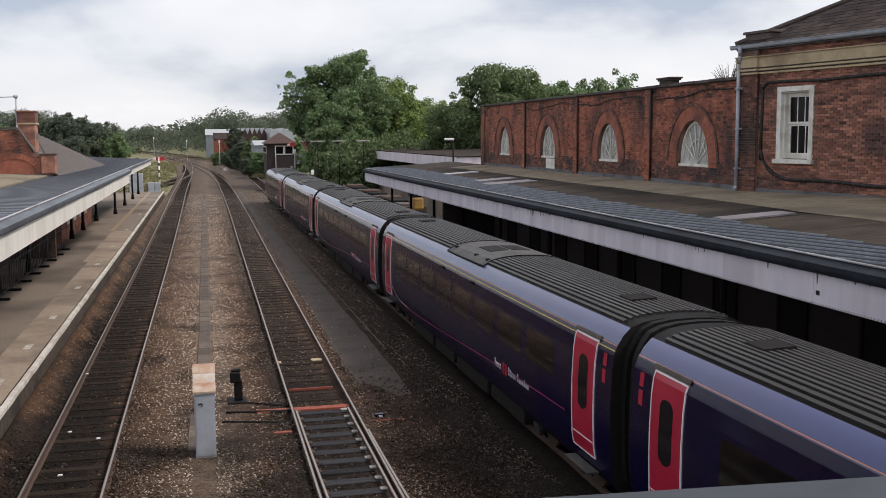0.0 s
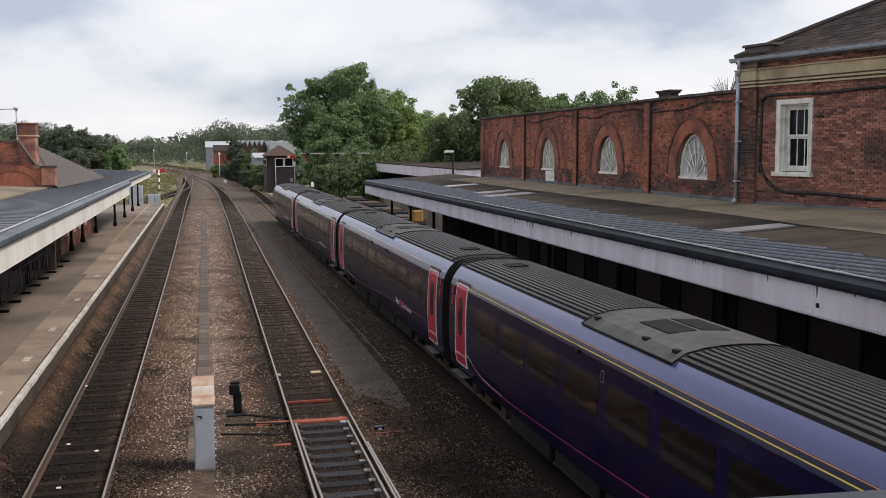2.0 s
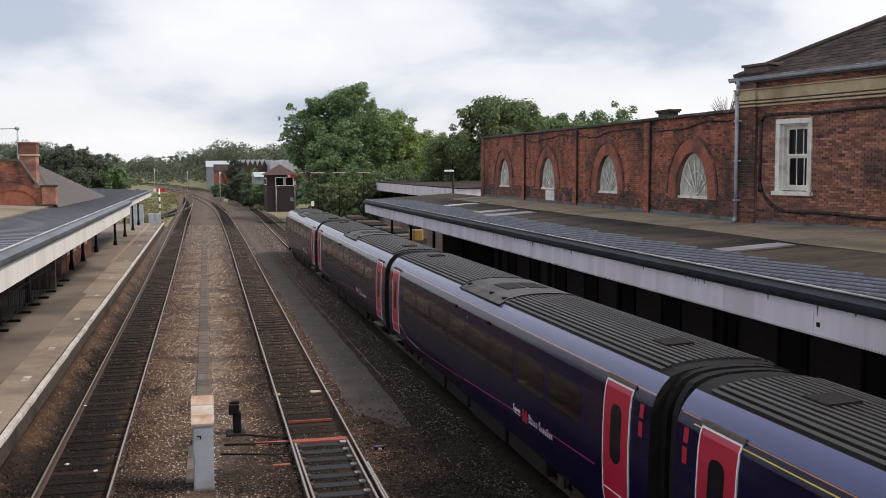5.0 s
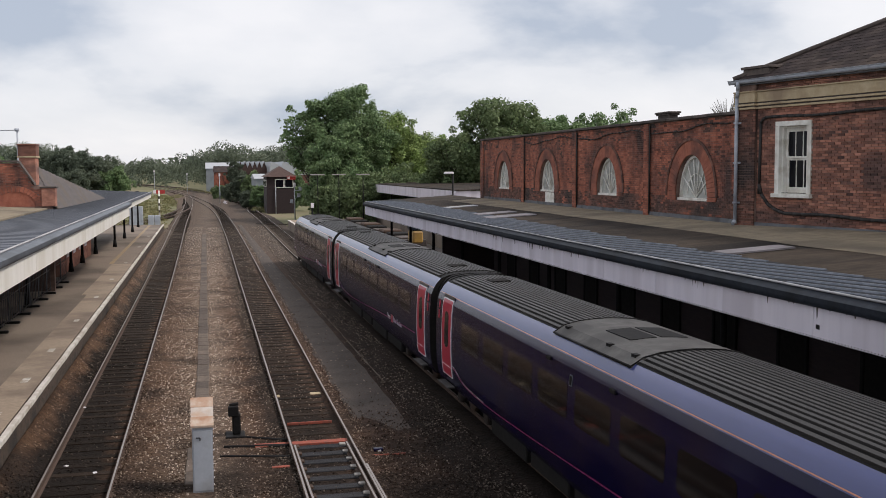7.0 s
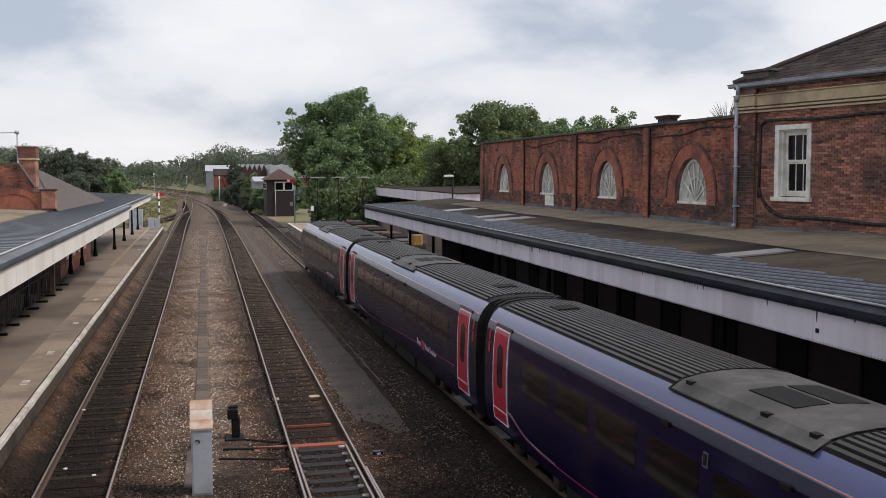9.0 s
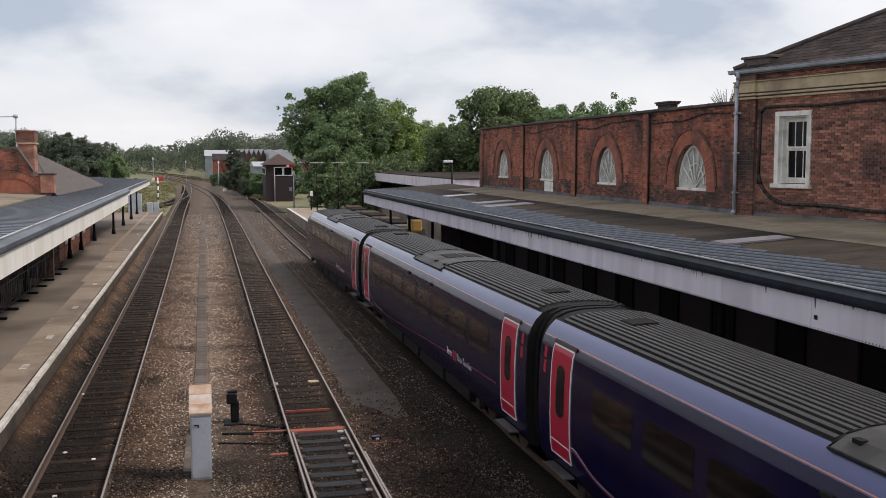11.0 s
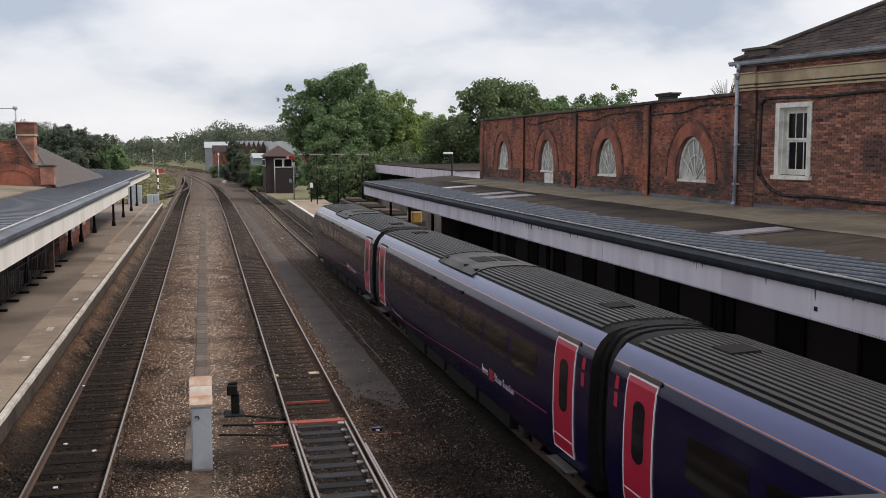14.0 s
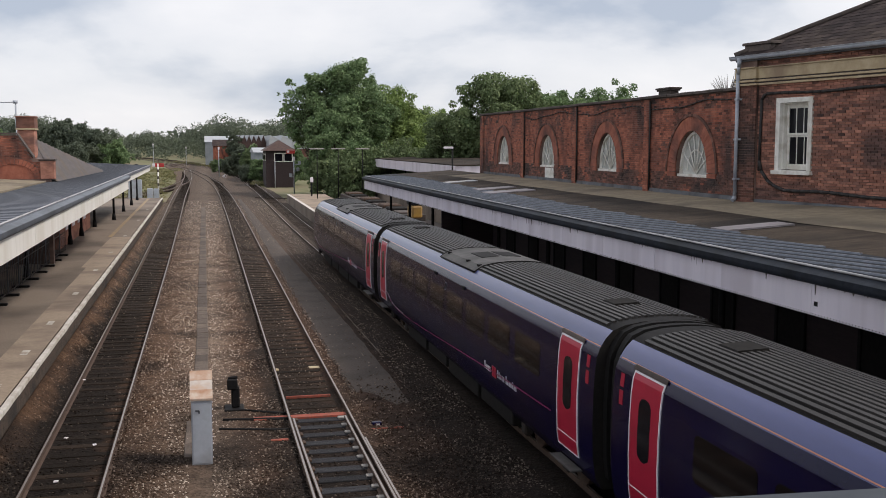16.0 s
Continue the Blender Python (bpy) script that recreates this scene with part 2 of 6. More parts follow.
M_BRICK = mat("red_brick", (0.265, 0.084, 0.050), (0.43, 0.158, 0.098), 2.2, 0.88, vary=0.26, island=True, c3=(0.075, 0.040, 0.034), s3=0.85, bump=0.3, stretch=(1, 1, 0.55), fired=True)
M_BRICK_ONE = mat("red_brick_piece", (0.235, 0.100, 0.068), (0.43, 0.205, 0.145), 2.2, 0.88, vary=0.34, c3=(0.115, 0.064, 0.054), s3=0.75, bump=0.3, stretch=(1, 0.55, 1.9), fired=True, shift=True)
M_BRICK_HOUSE = mat("house_brick", (0.235, 0.100, 0.068), (0.43, 0.205, 0.145), 2.2, 0.88, vary=0.34, island=True, c3=(0.115, 0.064, 0.054), s3=0.75, bump=0.3, stretch=(1, 0.55, 1.9), fired=True)
M_BRICK_PLAIN = mat("orange_brick", (0.36, 0.15, 0.095), (0.50, 0.23, 0.15), 7, 0.88, c3=(0.24, 0.10, 0.07), s3=0.9, bump=0.3, stretch=(1, 0.6, 2.5))
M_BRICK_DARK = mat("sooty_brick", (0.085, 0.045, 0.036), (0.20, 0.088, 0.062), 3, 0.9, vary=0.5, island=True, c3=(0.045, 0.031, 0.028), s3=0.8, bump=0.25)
M_RUBBED = mat("arch_brick", (0.26, 0.080, 0.048), (0.37, 0.13, 0.08), 4, 0.85, vary=0.12, c3=(0.12, 0.050, 0.038), s3=0.9, bump=0.2)
M_MORTAR = mat("mortar", (0.10, 0.060, 0.048), (0.27, 0.185, 0.155), 1.6, 0.95, c3=(0.06, 0.04, 0.035), s3=0.7)
M_STONE_BAND = mat("buff_stone", (0.40, 0.31, 0.19), (0.50, 0.41, 0.27), 4, 0.85, c3=(0.28, 0.21, 0.14), s3=0.8, bump=0.15)
M_COPING = mat("sooty_coping", (0.055, 0.045, 0.042), (0.10, 0.08, 0.07), 5, 0.9, vary=0.3)
M_SLATE = mat("roof_slate", (0.024, 0.018, 0.0185), (0.046, 0.035, 0.034), 5, 0.85, vary=0.3, c3=(0.056, 0.043, 0.037), s3=0.9, spec=0.12)
M_SLATE_ISL = mat("roof_slates", (0.024, 0.018, 0.0185), (0.046, 0.035, 0.034), 5, 0.85, vary=0.4, island=True, c3=(0.056, 0.043, 0.037), s3=0.9, spec=0.12)
M_LEAD = mat("lead_flashing", (0.095, 0.10, 0.115), (0.16, 0.168, 0.185), 3, 0.65, metal=0.1, c3=(0.06, 0.06, 0.065), s3=1.5)
M_WHITE = mat("white_paint", (0.60, 0.565, 0.63), (0.69, 0.65, 0.71), 2.5, 0.55, c3=(0.52, 0.48, 0.53), s3=1.1, stretch=(1, 1, 0.12), shift=True)
M_WHITE_WORN = mat("worn_white_paint", (0.70, 0.69, 0.64), (0.80, 0.79, 0.75), 8, 0.6, c3=(0.55, 0.52, 0.46), s3=2.5)
M_BLIND = mat("boarded_fanlight", (0.42, 0.43, 0.40), (0.58, 0.59, 0.56), 3, 0.5, c3=(0.30, 0.31, 0.29), s3=1.2)
M_GUTTER = mat("gutter_black_grey", (0.012, 0.015, 0.021), (0.024, 0.029, 0.039), 6, 0.6, c3=(0.010, 0.012, 0.015), s3=1.2, spec=0.12)
M_GUTTER_PALE = mat("gutter_blue_grey", (0.085, 0.098, 0.118), (0.125, 0.14, 0.165), 6, 0.5, c3=(0.06, 0.068, 0.08), s3=1.2)
M_ROOF_NEAR = mat("weathered_blue_slates", (0.085, 0.094, 0.112), (0.175, 0.187, 0.215), 2.2, 0.65, c3=(0.115, 0.120, 0.133), s3=0.3, bump=0.3, spec=0.25, stretch=(0.4, 1.6, 1))
M_SLATE_NEAR = mat("brown_slates", (0.098, 0.088, 0.087), (0.150, 0.135, 0.132), 4, 0.85, vary=0.12, island=True, c3=(0.135, 0.112, 0.095), s3=0.9, spec=0.2)
M_METALROOF = mat("blue_grey_sheeting", (0.007, 0.009, 0.013), (0.019, 0.023, 0.030), 5, 0.65, c3=(0.011, 0.013, 0.016), s3=0.5, spec=0.15)
M_FELT = mat("brown_roof_felt", (0.032, 0.025, 0.020), (0.066, 0.052, 0.040), 3, 0.9, c3=(0.016, 0.014, 0.013), s3=0.35, bump=0.4, spec=0.15, stretch=(0.5, 1.6, 1))
M_MOSS = mat("mossy_felt", (0.170, 0.140, 0.095), (0.265, 0.215, 0.148), 3, 0.95, c3=(0.125, 0.102, 0.073), s3=0.5, bump=0.4)
M_ROOFLIGHT = mat("rooflight_sheet", (0.15, 0.14, 0.155), (0.22, 0.205, 0.22), 4, 0.55, c3=(0.12, 0.112, 0.12), s3=1.4)
M_LEADROLL = mat("pale_lead_roll", (0.34, 0.34, 0.36), (0.46, 0.455, 0.47), 4, 0.5, c3=(0.22, 0.22, 0.23), s3=0.7)
M_PIPE = mat("grey_pipe", (0.33, 0.36, 0.42), (0.42, 0.45, 0.50), 6, 0.45, c3=(0.25, 0.27, 0.32), s3=2)
M_CABLE = mat("black_cable", (0.012, 0.011, 0.011), (0.03, 0.026, 0.025), 12, 0.7)
M_GLASS_DARK = mat("dark_window_glass", (0.005, 0.005, 0.008), (0.011, 0.011, 0.014), 2, 0.10, spec=0.13)
M_TRAIN_GLASS = mat("tinted_train_glass", (0.0016, 0.0014, 0.0030), (0.0055, 0.0046, 0.0045), 1.1, 0.08, spec=0.3)
M_BLACK = mat("black_iron", (0.007, 0.007, 0.0075), (0.016, 0.015, 0.015), 9, 0.65, spec=0.12)
M_RED = mat("red_paint", (0.45, 0.03, 0.03), (0.36, 0.035, 0.03), 9, 0.55)
M_CAB_GREY = mat("cabinet_grey", (0.36, 0.39, 0.44), (0.43, 0.46, 0.51), 5, 0.5, c3=(0.30, 0.31, 0.33), s3=1.6)
M_CAB_RUST = mat("rusty_lid", (0.42, 0.27, 0.19), (0.50, 0.42, 0.35), 6, 0.8, c3=(0.34, 0.17, 0.09), s3=2.0)
M_CAB_LID = mat("pale_lid", (0.42, 0.36, 0.32), (0.52, 0.47, 0.43), 6, 0.8, c3=(0.44, 0.30, 0.21), s3=2.2)
M_CONCRETE = mat("concrete", (0.28, 0.26, 0.24), (0.37, 0.35, 0.33), 5, 0.9, bump=0.2)
M_SHED = mat("pale_cladding", (0.20, 0.225, 0.245), (0.26, 0.285, 0.305), 0.8, 0.7)
M_SHED_ROOF = mat("white_shed_roof", (0.34, 0.355, 0.38), (0.42, 0.44, 0.46), 0.8, 0.6)
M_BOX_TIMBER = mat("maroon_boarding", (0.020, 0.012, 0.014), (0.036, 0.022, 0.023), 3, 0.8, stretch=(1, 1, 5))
M_TILE = mat("red_brown_tiles", (0.050, 0.030, 0.026), (0.088, 0.052, 0.043), 3, 0.85)
M_BARK = mat("bark", (0.035, 0.028, 0.022), (0.075, 0.06, 0.048), 7, 0.95, bump=0.6, stretch=(3, 3, 0.6))
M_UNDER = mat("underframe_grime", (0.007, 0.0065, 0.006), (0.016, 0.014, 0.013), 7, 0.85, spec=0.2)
M_BOGIE = mat("dusty_bogie_steel", (0.020, 0.018, 0.017), (0.052, 0.046, 0.042), 9, 0.85, c3=(0.030, 0.022, 0.018), s3=3.0, spec=0.2)
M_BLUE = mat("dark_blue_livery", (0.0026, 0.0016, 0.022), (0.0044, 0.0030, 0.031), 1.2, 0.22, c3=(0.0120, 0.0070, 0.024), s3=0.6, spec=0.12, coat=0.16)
M_BLUE.node_tree.nodes["Principled BSDF"].inputs["Coat Roughness"].default_value = 0.10
M_CARRED = mat("crimson_door", (0.36, 0.008, 0.034), (0.42, 0.014, 0.046), 2.0, 0.35, coat=0.1)
M_LINE_WHITE = mat("white_line", (0.72, 0.68, 0.72), (0.80, 0.76, 0.80), 5, 0.4)
M_LETTER = mat("pale_lettering", (0.42, 0.40, 0.46), (0.50, 0.48, 0.54), 5, 0.4)
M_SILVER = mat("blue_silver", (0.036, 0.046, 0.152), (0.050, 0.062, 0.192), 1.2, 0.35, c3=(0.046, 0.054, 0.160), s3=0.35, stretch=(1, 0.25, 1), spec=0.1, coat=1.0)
M_SILVER.node_tree.nodes["Principled BSDF"].inputs["Coat Roughness"].default_value = 0.22
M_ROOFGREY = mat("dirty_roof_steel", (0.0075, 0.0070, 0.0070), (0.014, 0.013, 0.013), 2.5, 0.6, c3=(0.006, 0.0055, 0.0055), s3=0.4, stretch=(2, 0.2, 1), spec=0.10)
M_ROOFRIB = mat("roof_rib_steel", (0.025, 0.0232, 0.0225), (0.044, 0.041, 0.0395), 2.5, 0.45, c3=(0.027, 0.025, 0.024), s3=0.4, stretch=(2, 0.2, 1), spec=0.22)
M_MODULE = mat("roof_module_grey", (0.056, 0.054, 0.053), (0.105, 0.101, 0.098), 3, 0.55, c3=(0.045, 0.043, 0.042), s3=1.0, spec=0.15)
M_ORANGE = mat("orange_line", (0.46, 0.17, 0.09), (0.52, 0.21, 0.12), 4, 0.4)
M_YELLOW = mat("yellow_line", (0.62, 0.46, 0.08), (0.66, 0.50, 0.10), 4, 0.4)
M_PINK = mat("pink_line", (0.17, 0.012, 0.075), (0.22, 0.018, 0.10), 4, 0.4)
M_SHEETRIB = mat("pale_sheet_rib", (0.10, 0.113, 0.138), (0.19, 0.208, 0.242), 5, 0.6, spec=0.2)
M_PARAPET = mat("parapet_steel", (0.045, 0.052, 0.062), (0.068, 0.076, 0.088), 6, 0.7, c3=(0.04, 0.045, 0.052), s3=3, spec=0.2)
M_CREAM = mat("cream_white_paint", (0.76, 0.74, 0.69), (0.84, 0.82, 0.77), 2.5, 0.5, c3=(0.70, 0.67, 0.60), s3=0.8, stretch=(1, 1, 0.15), shift=True)
M_GRIME = mat("drip_grime", (0.05, 0.04, 0.038), (0.14, 0.12, 0.115), 8, 0.9)
M_YELLOW_CAB = mat("warning_yellow", (0.30, 0.17, 0.03), (0.36, 0.22, 0.05), 4, 0.5, c3=(0.20, 0.12, 0.05), s3=1.2)


def leaf_mat(name, c1, c2, clump=0.5, vary=0.34):
    m = mat(name, c1, c2, clump, 0.65, vary=vary, island=True, spec=0.25)
    n, l = m.node_tree.nodes, m.node_tree.links
    b = n["Principled BSDF"]
    tr, ad = n.new("ShaderNodeBsdfTranslucent"), n.new("ShaderNodeMixShader")
    l.new(b.inputs["Base Color"].links[0].from_socket, tr.inputs["Color"])
    ad.inputs["Fac"].default_value = 0.3
    l.new(b.outputs["BSDF"], ad.inputs[1])
    l.new(tr.outputs["BSDF"], ad.inputs[2])
    l.new(ad.outputs["Shader"], n["Material Output"].inputs["Surface"])
    return m


M_LEAF = leaf_mat("green_leaf", (0.118, 0.190, 0.084), (0.210, 0.285, 0.140))
M_LEAF_LIGHT = leaf_mat("light_green_leaf", (0.150, 0.225, 0.070), (0.260, 0.330, 0.120))
M_LEAF_DARK = leaf_mat("dark_leaf", (0.108, 0.158, 0.072), (0.186, 0.234, 0.114))
# greyer green for far trees: distance haze is mixed into the leaf colour
M_LEAF_HAZE = leaf_mat("haze_tinted_leaf", (0.060, 0.082, 0.060), (0.175, 0.200, 0.140), 0.07, 0.10)
M_WEED = leaf_mat("dry_weed", (0.13, 0.135, 0.055), (0.24, 0.215, 0.11), 0.4)


# ---- building helpers ----
def box(bm, x0, x1, y0, y1, z0, z1, mi=0, bev=0.0):
    v = [bm.verts.new((x, y, z)) for z in (z0, z1) for y in (y0, y1) for x in (x0, x1)]
    fs = [bm.faces.new([v[i] for i in q]) for q in ((0, 2, 3, 1), (4, 5, 7, 6), (0, 1, 5, 4), (2, 6, 7, 3), (0, 4, 6, 2), (1, 3, 7, 5))]
    for f in fs:
        f.material_index = mi
    if bev:
        r = bmesh.ops.bevel(bm, geom=list({e for f in fs for e in f.edges}), offset=bev, segments=1, affect="EDGES")
        for f in r["faces"]:
            f.material_index = mi
    return fs


def rod(bm, a, b, r0, r1=None, n=8, mi=0):
    """A tapered round bar from a to b."""
    a, b = Vector(a), Vector(b)
    q = (b - a).to_track_quat("Z", "Y").to_matrix()
    r1 = r0 if r1 is None else r1
    ring = []
    for p, r in ((a, r0), (b, r1)):
        ring.append([bm.verts.new(p + q @ Vector((r * math.cos(k * math.tau / n), r * math.sin(k * math.tau / n), 0))) for k in range(n)])
    for k in range(n):
        f = bm.faces.new((ring[0][k], ring[0][(k + 1) % n], ring[1][(k + 1) % n], ring[1][k]))
        f.material_index, f.smooth = mi, True
    bm.faces.new(ring[0][::-1]).material_index = mi
    bm.faces.new(ring[1]).material_index = mi


def quad(bm, pts, mi=0):
    f = bm.faces.new([bm.verts.new(p) for p in pts])
    f.material_index = mi
    return f


def prism(bm, pts, axis, d0, d1, mi=0):
    """A flat outline (pairs) swept along an axis: 'x' takes (y, z), 'y' takes (x, z), 'z' takes (x, y)."""
    def put(p, d):
        return {"x": (d, p[0], p[1]), "y": (p[0], d, p[1]), "z": (p[0], p[1], d)}[axis]
    a, b = [bm.verts.new(put(p, d0)) for p in pts], [bm.verts.new(put(p, d1)) for p in pts]
    n = len(pts)
    fs = [bm.faces.new(a[::-1]), bm.faces.new(b)]
    fs += [bm.faces.new((a[i], a[(i + 1) % n], b[(i + 1) % n], b[i])) for i in range(n)]
    for f in fs:
        f.material_index = mi
    return fs


def mesh_of(name, bm, mats):
    bmesh.ops.recalc_face_normals(bm, faces=bm.faces)
    me = bpy.data.meshes.new(name)
    bm.to_mesh(me)
    bm.free()
    for m in mats if isinstance(mats, (list, tuple)) else [mats]:
        me.materials.append(m)
    return me


def part(name, bm, material, parent=None, label=""):
    """Links a bmesh, or mesh data that is shared, as one object under a thing or a part."""
    me = bm if isinstance(bm, bpy.types.Mesh) else mesh_of(name, bm, material)
    ob = new(name, me)
    ob.parent = parent
    return tagged(ob, label)


def thing(name, label, category, at=(0, 0, 0), rz=0.0, group="", kind=""):
    ob = new(name)
    ob.empty_display_size = 0.2
    ob.matrix_basis = pose(*at, 0, 0, rz)
    return tagged(ob, label, category, group, kind)


def structure(name, bm, mats, label, category):
    return tagged(part(name, bm, mats), label, category, "", "structure")


def raw_mesh(name, verts, faces, mats):
    me = bpy.data.meshes.new(name)
    me.from_pydata(verts, [], faces)
    for m in mats if isinstance(mats, (list, tuple)) else [mats]:
        me.materials.append(m)
    return me


# ---- ground and tracks ----
bm = bmesh.new()
xs = [-3000, -800, -200, -60, -20, -4.4, 9.6, 20, 60, 200, 800, 3000]
ys = [-400, -40, 0, 60, 120, 200, 300, 420, 600, 900, 1500, 4500]
grid = [[bm.verts.new((x, y, -0.34)) for x in xs] for y in ys]
for j in range(len(ys) - 1):
    for i in range(len(xs) - 1):
        bm.faces.new((grid[j][i], grid[j][i + 1], grid[j + 1][i + 1], grid[j + 1][i]))
structure("ground", bm, M_GRASS, "rough grass and scrub ground round the railway", "ground")


def smooth_path(pts, step=3.0):
    """Points (x, y) joined by a Catmull-Rom curve."""
    p = [Vector(q) for q in pts]
    p = [2 * p[0] - p[1]] + p + [2 * p[-1] - p[-2]]
    out = []
    for i in range(1, len(p) - 2):
        n = max(2, int((p[i + 1] - p[i]).length / step))
        for k in range(n):
            t = k / n
            a, b, c, d = p[i - 1:i + 3]
            out.append(0.5 * ((2 * b) + (c - a) * t + (2 * a - 5 * b + 4 * c - d) * t * t + (3 * b - a - 3 * c + d) * t ** 3))
    return out + [p[-2]]


PATHS = {
    "near_platform": [(-2.86, -30), (-2.86, 20), (-2.87, 60), (-3.0, 95), (-3.2, 135), (-3.15, 190), (-3.6, 236), (-5.0, 285), (-9.2, 349), (-24, 470), (-60, 640)],
    "middle": [(2.64, -30), (2.65, 20), (2.67, 60), (2.70, 100), (2.45, 144), (1.6, 181), (-0.7, 225), (-4.6, 279), (-11.5, 345), (-28, 470), (-66, 640)],
    "far_platform": [(8.37, -30), (7.95, 20), (7.61, 60), (7.46, 85), (7.52, 110), (7.62, 140), (7.5, 165), (6.9, 206), (2.8, 280), (-5.5, 350), (-22, 470), (-62, 640)],
    "siding": [(-3.15, 205), (-3.9, 180), (-6.0, 155), (-10.5, 132), (-17, 112)],
    "yard": [(7.5, 165), (7.9, 190), (7.2, 230), (2.2, 310), (-8, 400), (-30, 520)],
}
RAIL_SHAPE = [(-0.07, -0.16), (-0.012, -0.14), (-0.012, -0.045), (-0.036, -0.03), (-0.034, -0.004), (-0.020, 0.0), (0.020, 0.0), (0.034, -0.004), (0.036, -0.03), (0.012, -0.045), (0.012, -0.14), (0.07, -0.16)]


def rail(path, off, name, parent, y0=-1e9, y1=1e9, lift=0.0, out=0.0):
    """One rail: its section swept along a path, at a side offset."""
    bm = bmesh.new()
    rings = []
    pts = [p for p in path if y0 <= p.y <= y1]
    for i, p in enumerate(pts):
        d = (pts[min(i + 1, len(pts) - 1)] - pts[max(i - 1, 0)]).normalized()
        side = Vector((d.y, -d.x))
        rings.append([bm.verts.new((*(p + side * (off + u)), w + lift)) for u, w in RAIL_SHAPE])
    n = len(RAIL_SHAPE)
    for a, b in zip(rings, rings[1:]):
        for k in range(n):
            f = bm.faces.new((a[k], a[(k + 1) % n], b[(k + 1) % n], b[k]))
            f.material_index = 0 if k == 5 else 1
    bm.faces.new(rings[0])
    bm.faces.new(rings[-1][::-1])
    return part(name, bm, [M_RAILHEAD, M_RAILRUST], parent)


bm = bmesh.new()
box(bm, -1.3, 1.3, -0.125, 0.125, -0.125, 0, bev=0.012)
SLEEPER = mesh_of("sleeper", bm, M_SLEEPER)
bm = bmesh.new()
box(bm, -0.09, 0.09, -0.1, 0.1, 0, 0.05, bev=0.01)
box(bm, -0.13, -0.06, -0.05, 0.05, 0.0, 0.09, bev=0.008)
CHAIR = mesh_of("rail_chair", bm, M_RAILRUST)

bm = bmesh.new()
box(bm, -0.10, 0.08, -0.07, 0.07, 0, 0.045, bev=0.012)
CHAIR_PALE = mesh_of("slide_plate", bm, M_CONCRETE)

track_labels = {
    "near_platform": "straight running line on dark timber sleepers by the platform",
    "middle": "running line with a worn turnout on dark sleepers",
    "far_platform": "line with the passenger train standing on it",
    "siding": "rusty siding leaving the main line", "yard": "rusty line curving off beyond the signal box"}
TRACKS = {}
for key, pts in PATHS.items():
    tr = thing("track", track_labels[key], "railway track", kind="structure")
    path = smooth_path(pts)
    TRACKS[key] = (tr, path)
    for off in (-0.752, 0.752):
        rail(path, off, "rail", tr)

rng = random.Random(4)
far_v, far_f = [], []


def add_box(V, F, c, sx, sy, sz, ang):
    i = len(V)
    ca, sa = math.cos(ang), math.sin(ang)
    for dz in (-sz, 0):
        for dy in (-sy, sy):
            for dx in (-sx, sx):
                V.append((c[0] + dx * ca - dy * sa, c[1] + dx * sa + dy * ca, c[2] + dz))
    F += [(i + a, i + b, i + c2, i + d) for a, b, c2, d in ((4, 5, 7, 6), (0, 1, 5, 4), (2, 6, 7, 3), (0, 4, 6, 2), (1, 3, 7, 5))]


for key, gap, near in (("near_platform", 0.70, (14, 118)), ("middle", 0.72, (26.0, 118)), ("far_platform", 0.72, (62, 128)), ("siding", 0.75, (0, 0)), ("yard", 0.75, (0, 0))):
    tr, path = TRACKS[key]
    run = 0.0
    for a, b in zip(path, path[1:]):
        d = b - a
        ang = math.atan2(d.y, d.x) - math.pi / 2
        while run < d.length:
            p = a + d * (run / d.length)
            if near[0] < p.y < near[1]:
                s = part("sleeper", SLEEPER, None, tr)
                s.matrix_basis = Matrix.Translation((p.x + rng.uniform(-0.03, 0.03), p.y, -0.155 - rng.uniform(0, 0.012))) @ pose(0, 0, 0, 0, 0, math.degrees(ang) + rng.uniform(-0.7, 0.7))
            elif 118 <= p.y < 330:
                add_box(far_v, far_f, (p.x, p.y, -0.16), 1.3, 0.125, 0.12, ang)
            run += gap
        run -= d.length
tagged(new("distant_sleepers", raw_mesh("distant_sleepers", far_v, far_f, M_SLEEPER)), "dark timber sleepers under the distant tracks", "sleepers", "", "stuff")

# the turnout at the near end of the middle line
tr, path = TRACKS["middle"]
bm = bmesh.new()
box(bm, -1.55, 1.55, -0.15, 0.15, -0.13, 0, bev=0.012)
TIMBER = mesh_of("turnout_timber", bm, M_TIMBER_PALE)
y = 13.0
while y < 25.4:
    s = part("turnout_timber", TIMBER, None, tr)
    s.matrix_basis = pose(2.66 + rng.uniform(-0.04, 0.04), y, -0.15, 0, 0, rng.uniform(-0.6, 0.6))
    for off in (-0.62, 0.56):
        c = part("slide_chair", CHAIR if off < 0 else CHAIR_PALE, None, tr)
        c.matrix_basis = pose(2.65 + off, y, -0.15)
    y += 0.66
blade_l = [Vector((1.985 + 0.0011 * (24.6 - q) ** 2, q)) for q in np.linspace(10, 24.6, 24)]
blade_r = [Vector((3.318 + 0.0002 * (24.6 - q) ** 2, q)) for q in np.linspace(10, 24.6, 24)]
rail(blade_l, 0.0, "switch_blade", tr)
rail(blade_r, -0.06, "switch_blade", tr)
diverge = [Vector((3.45 + 0.0015 * (22.6 - q) ** 2, q)) for q in np.linspace(10, 22.6, 20)]
rail(diverge, 0.0, "diverging_rail", tr)
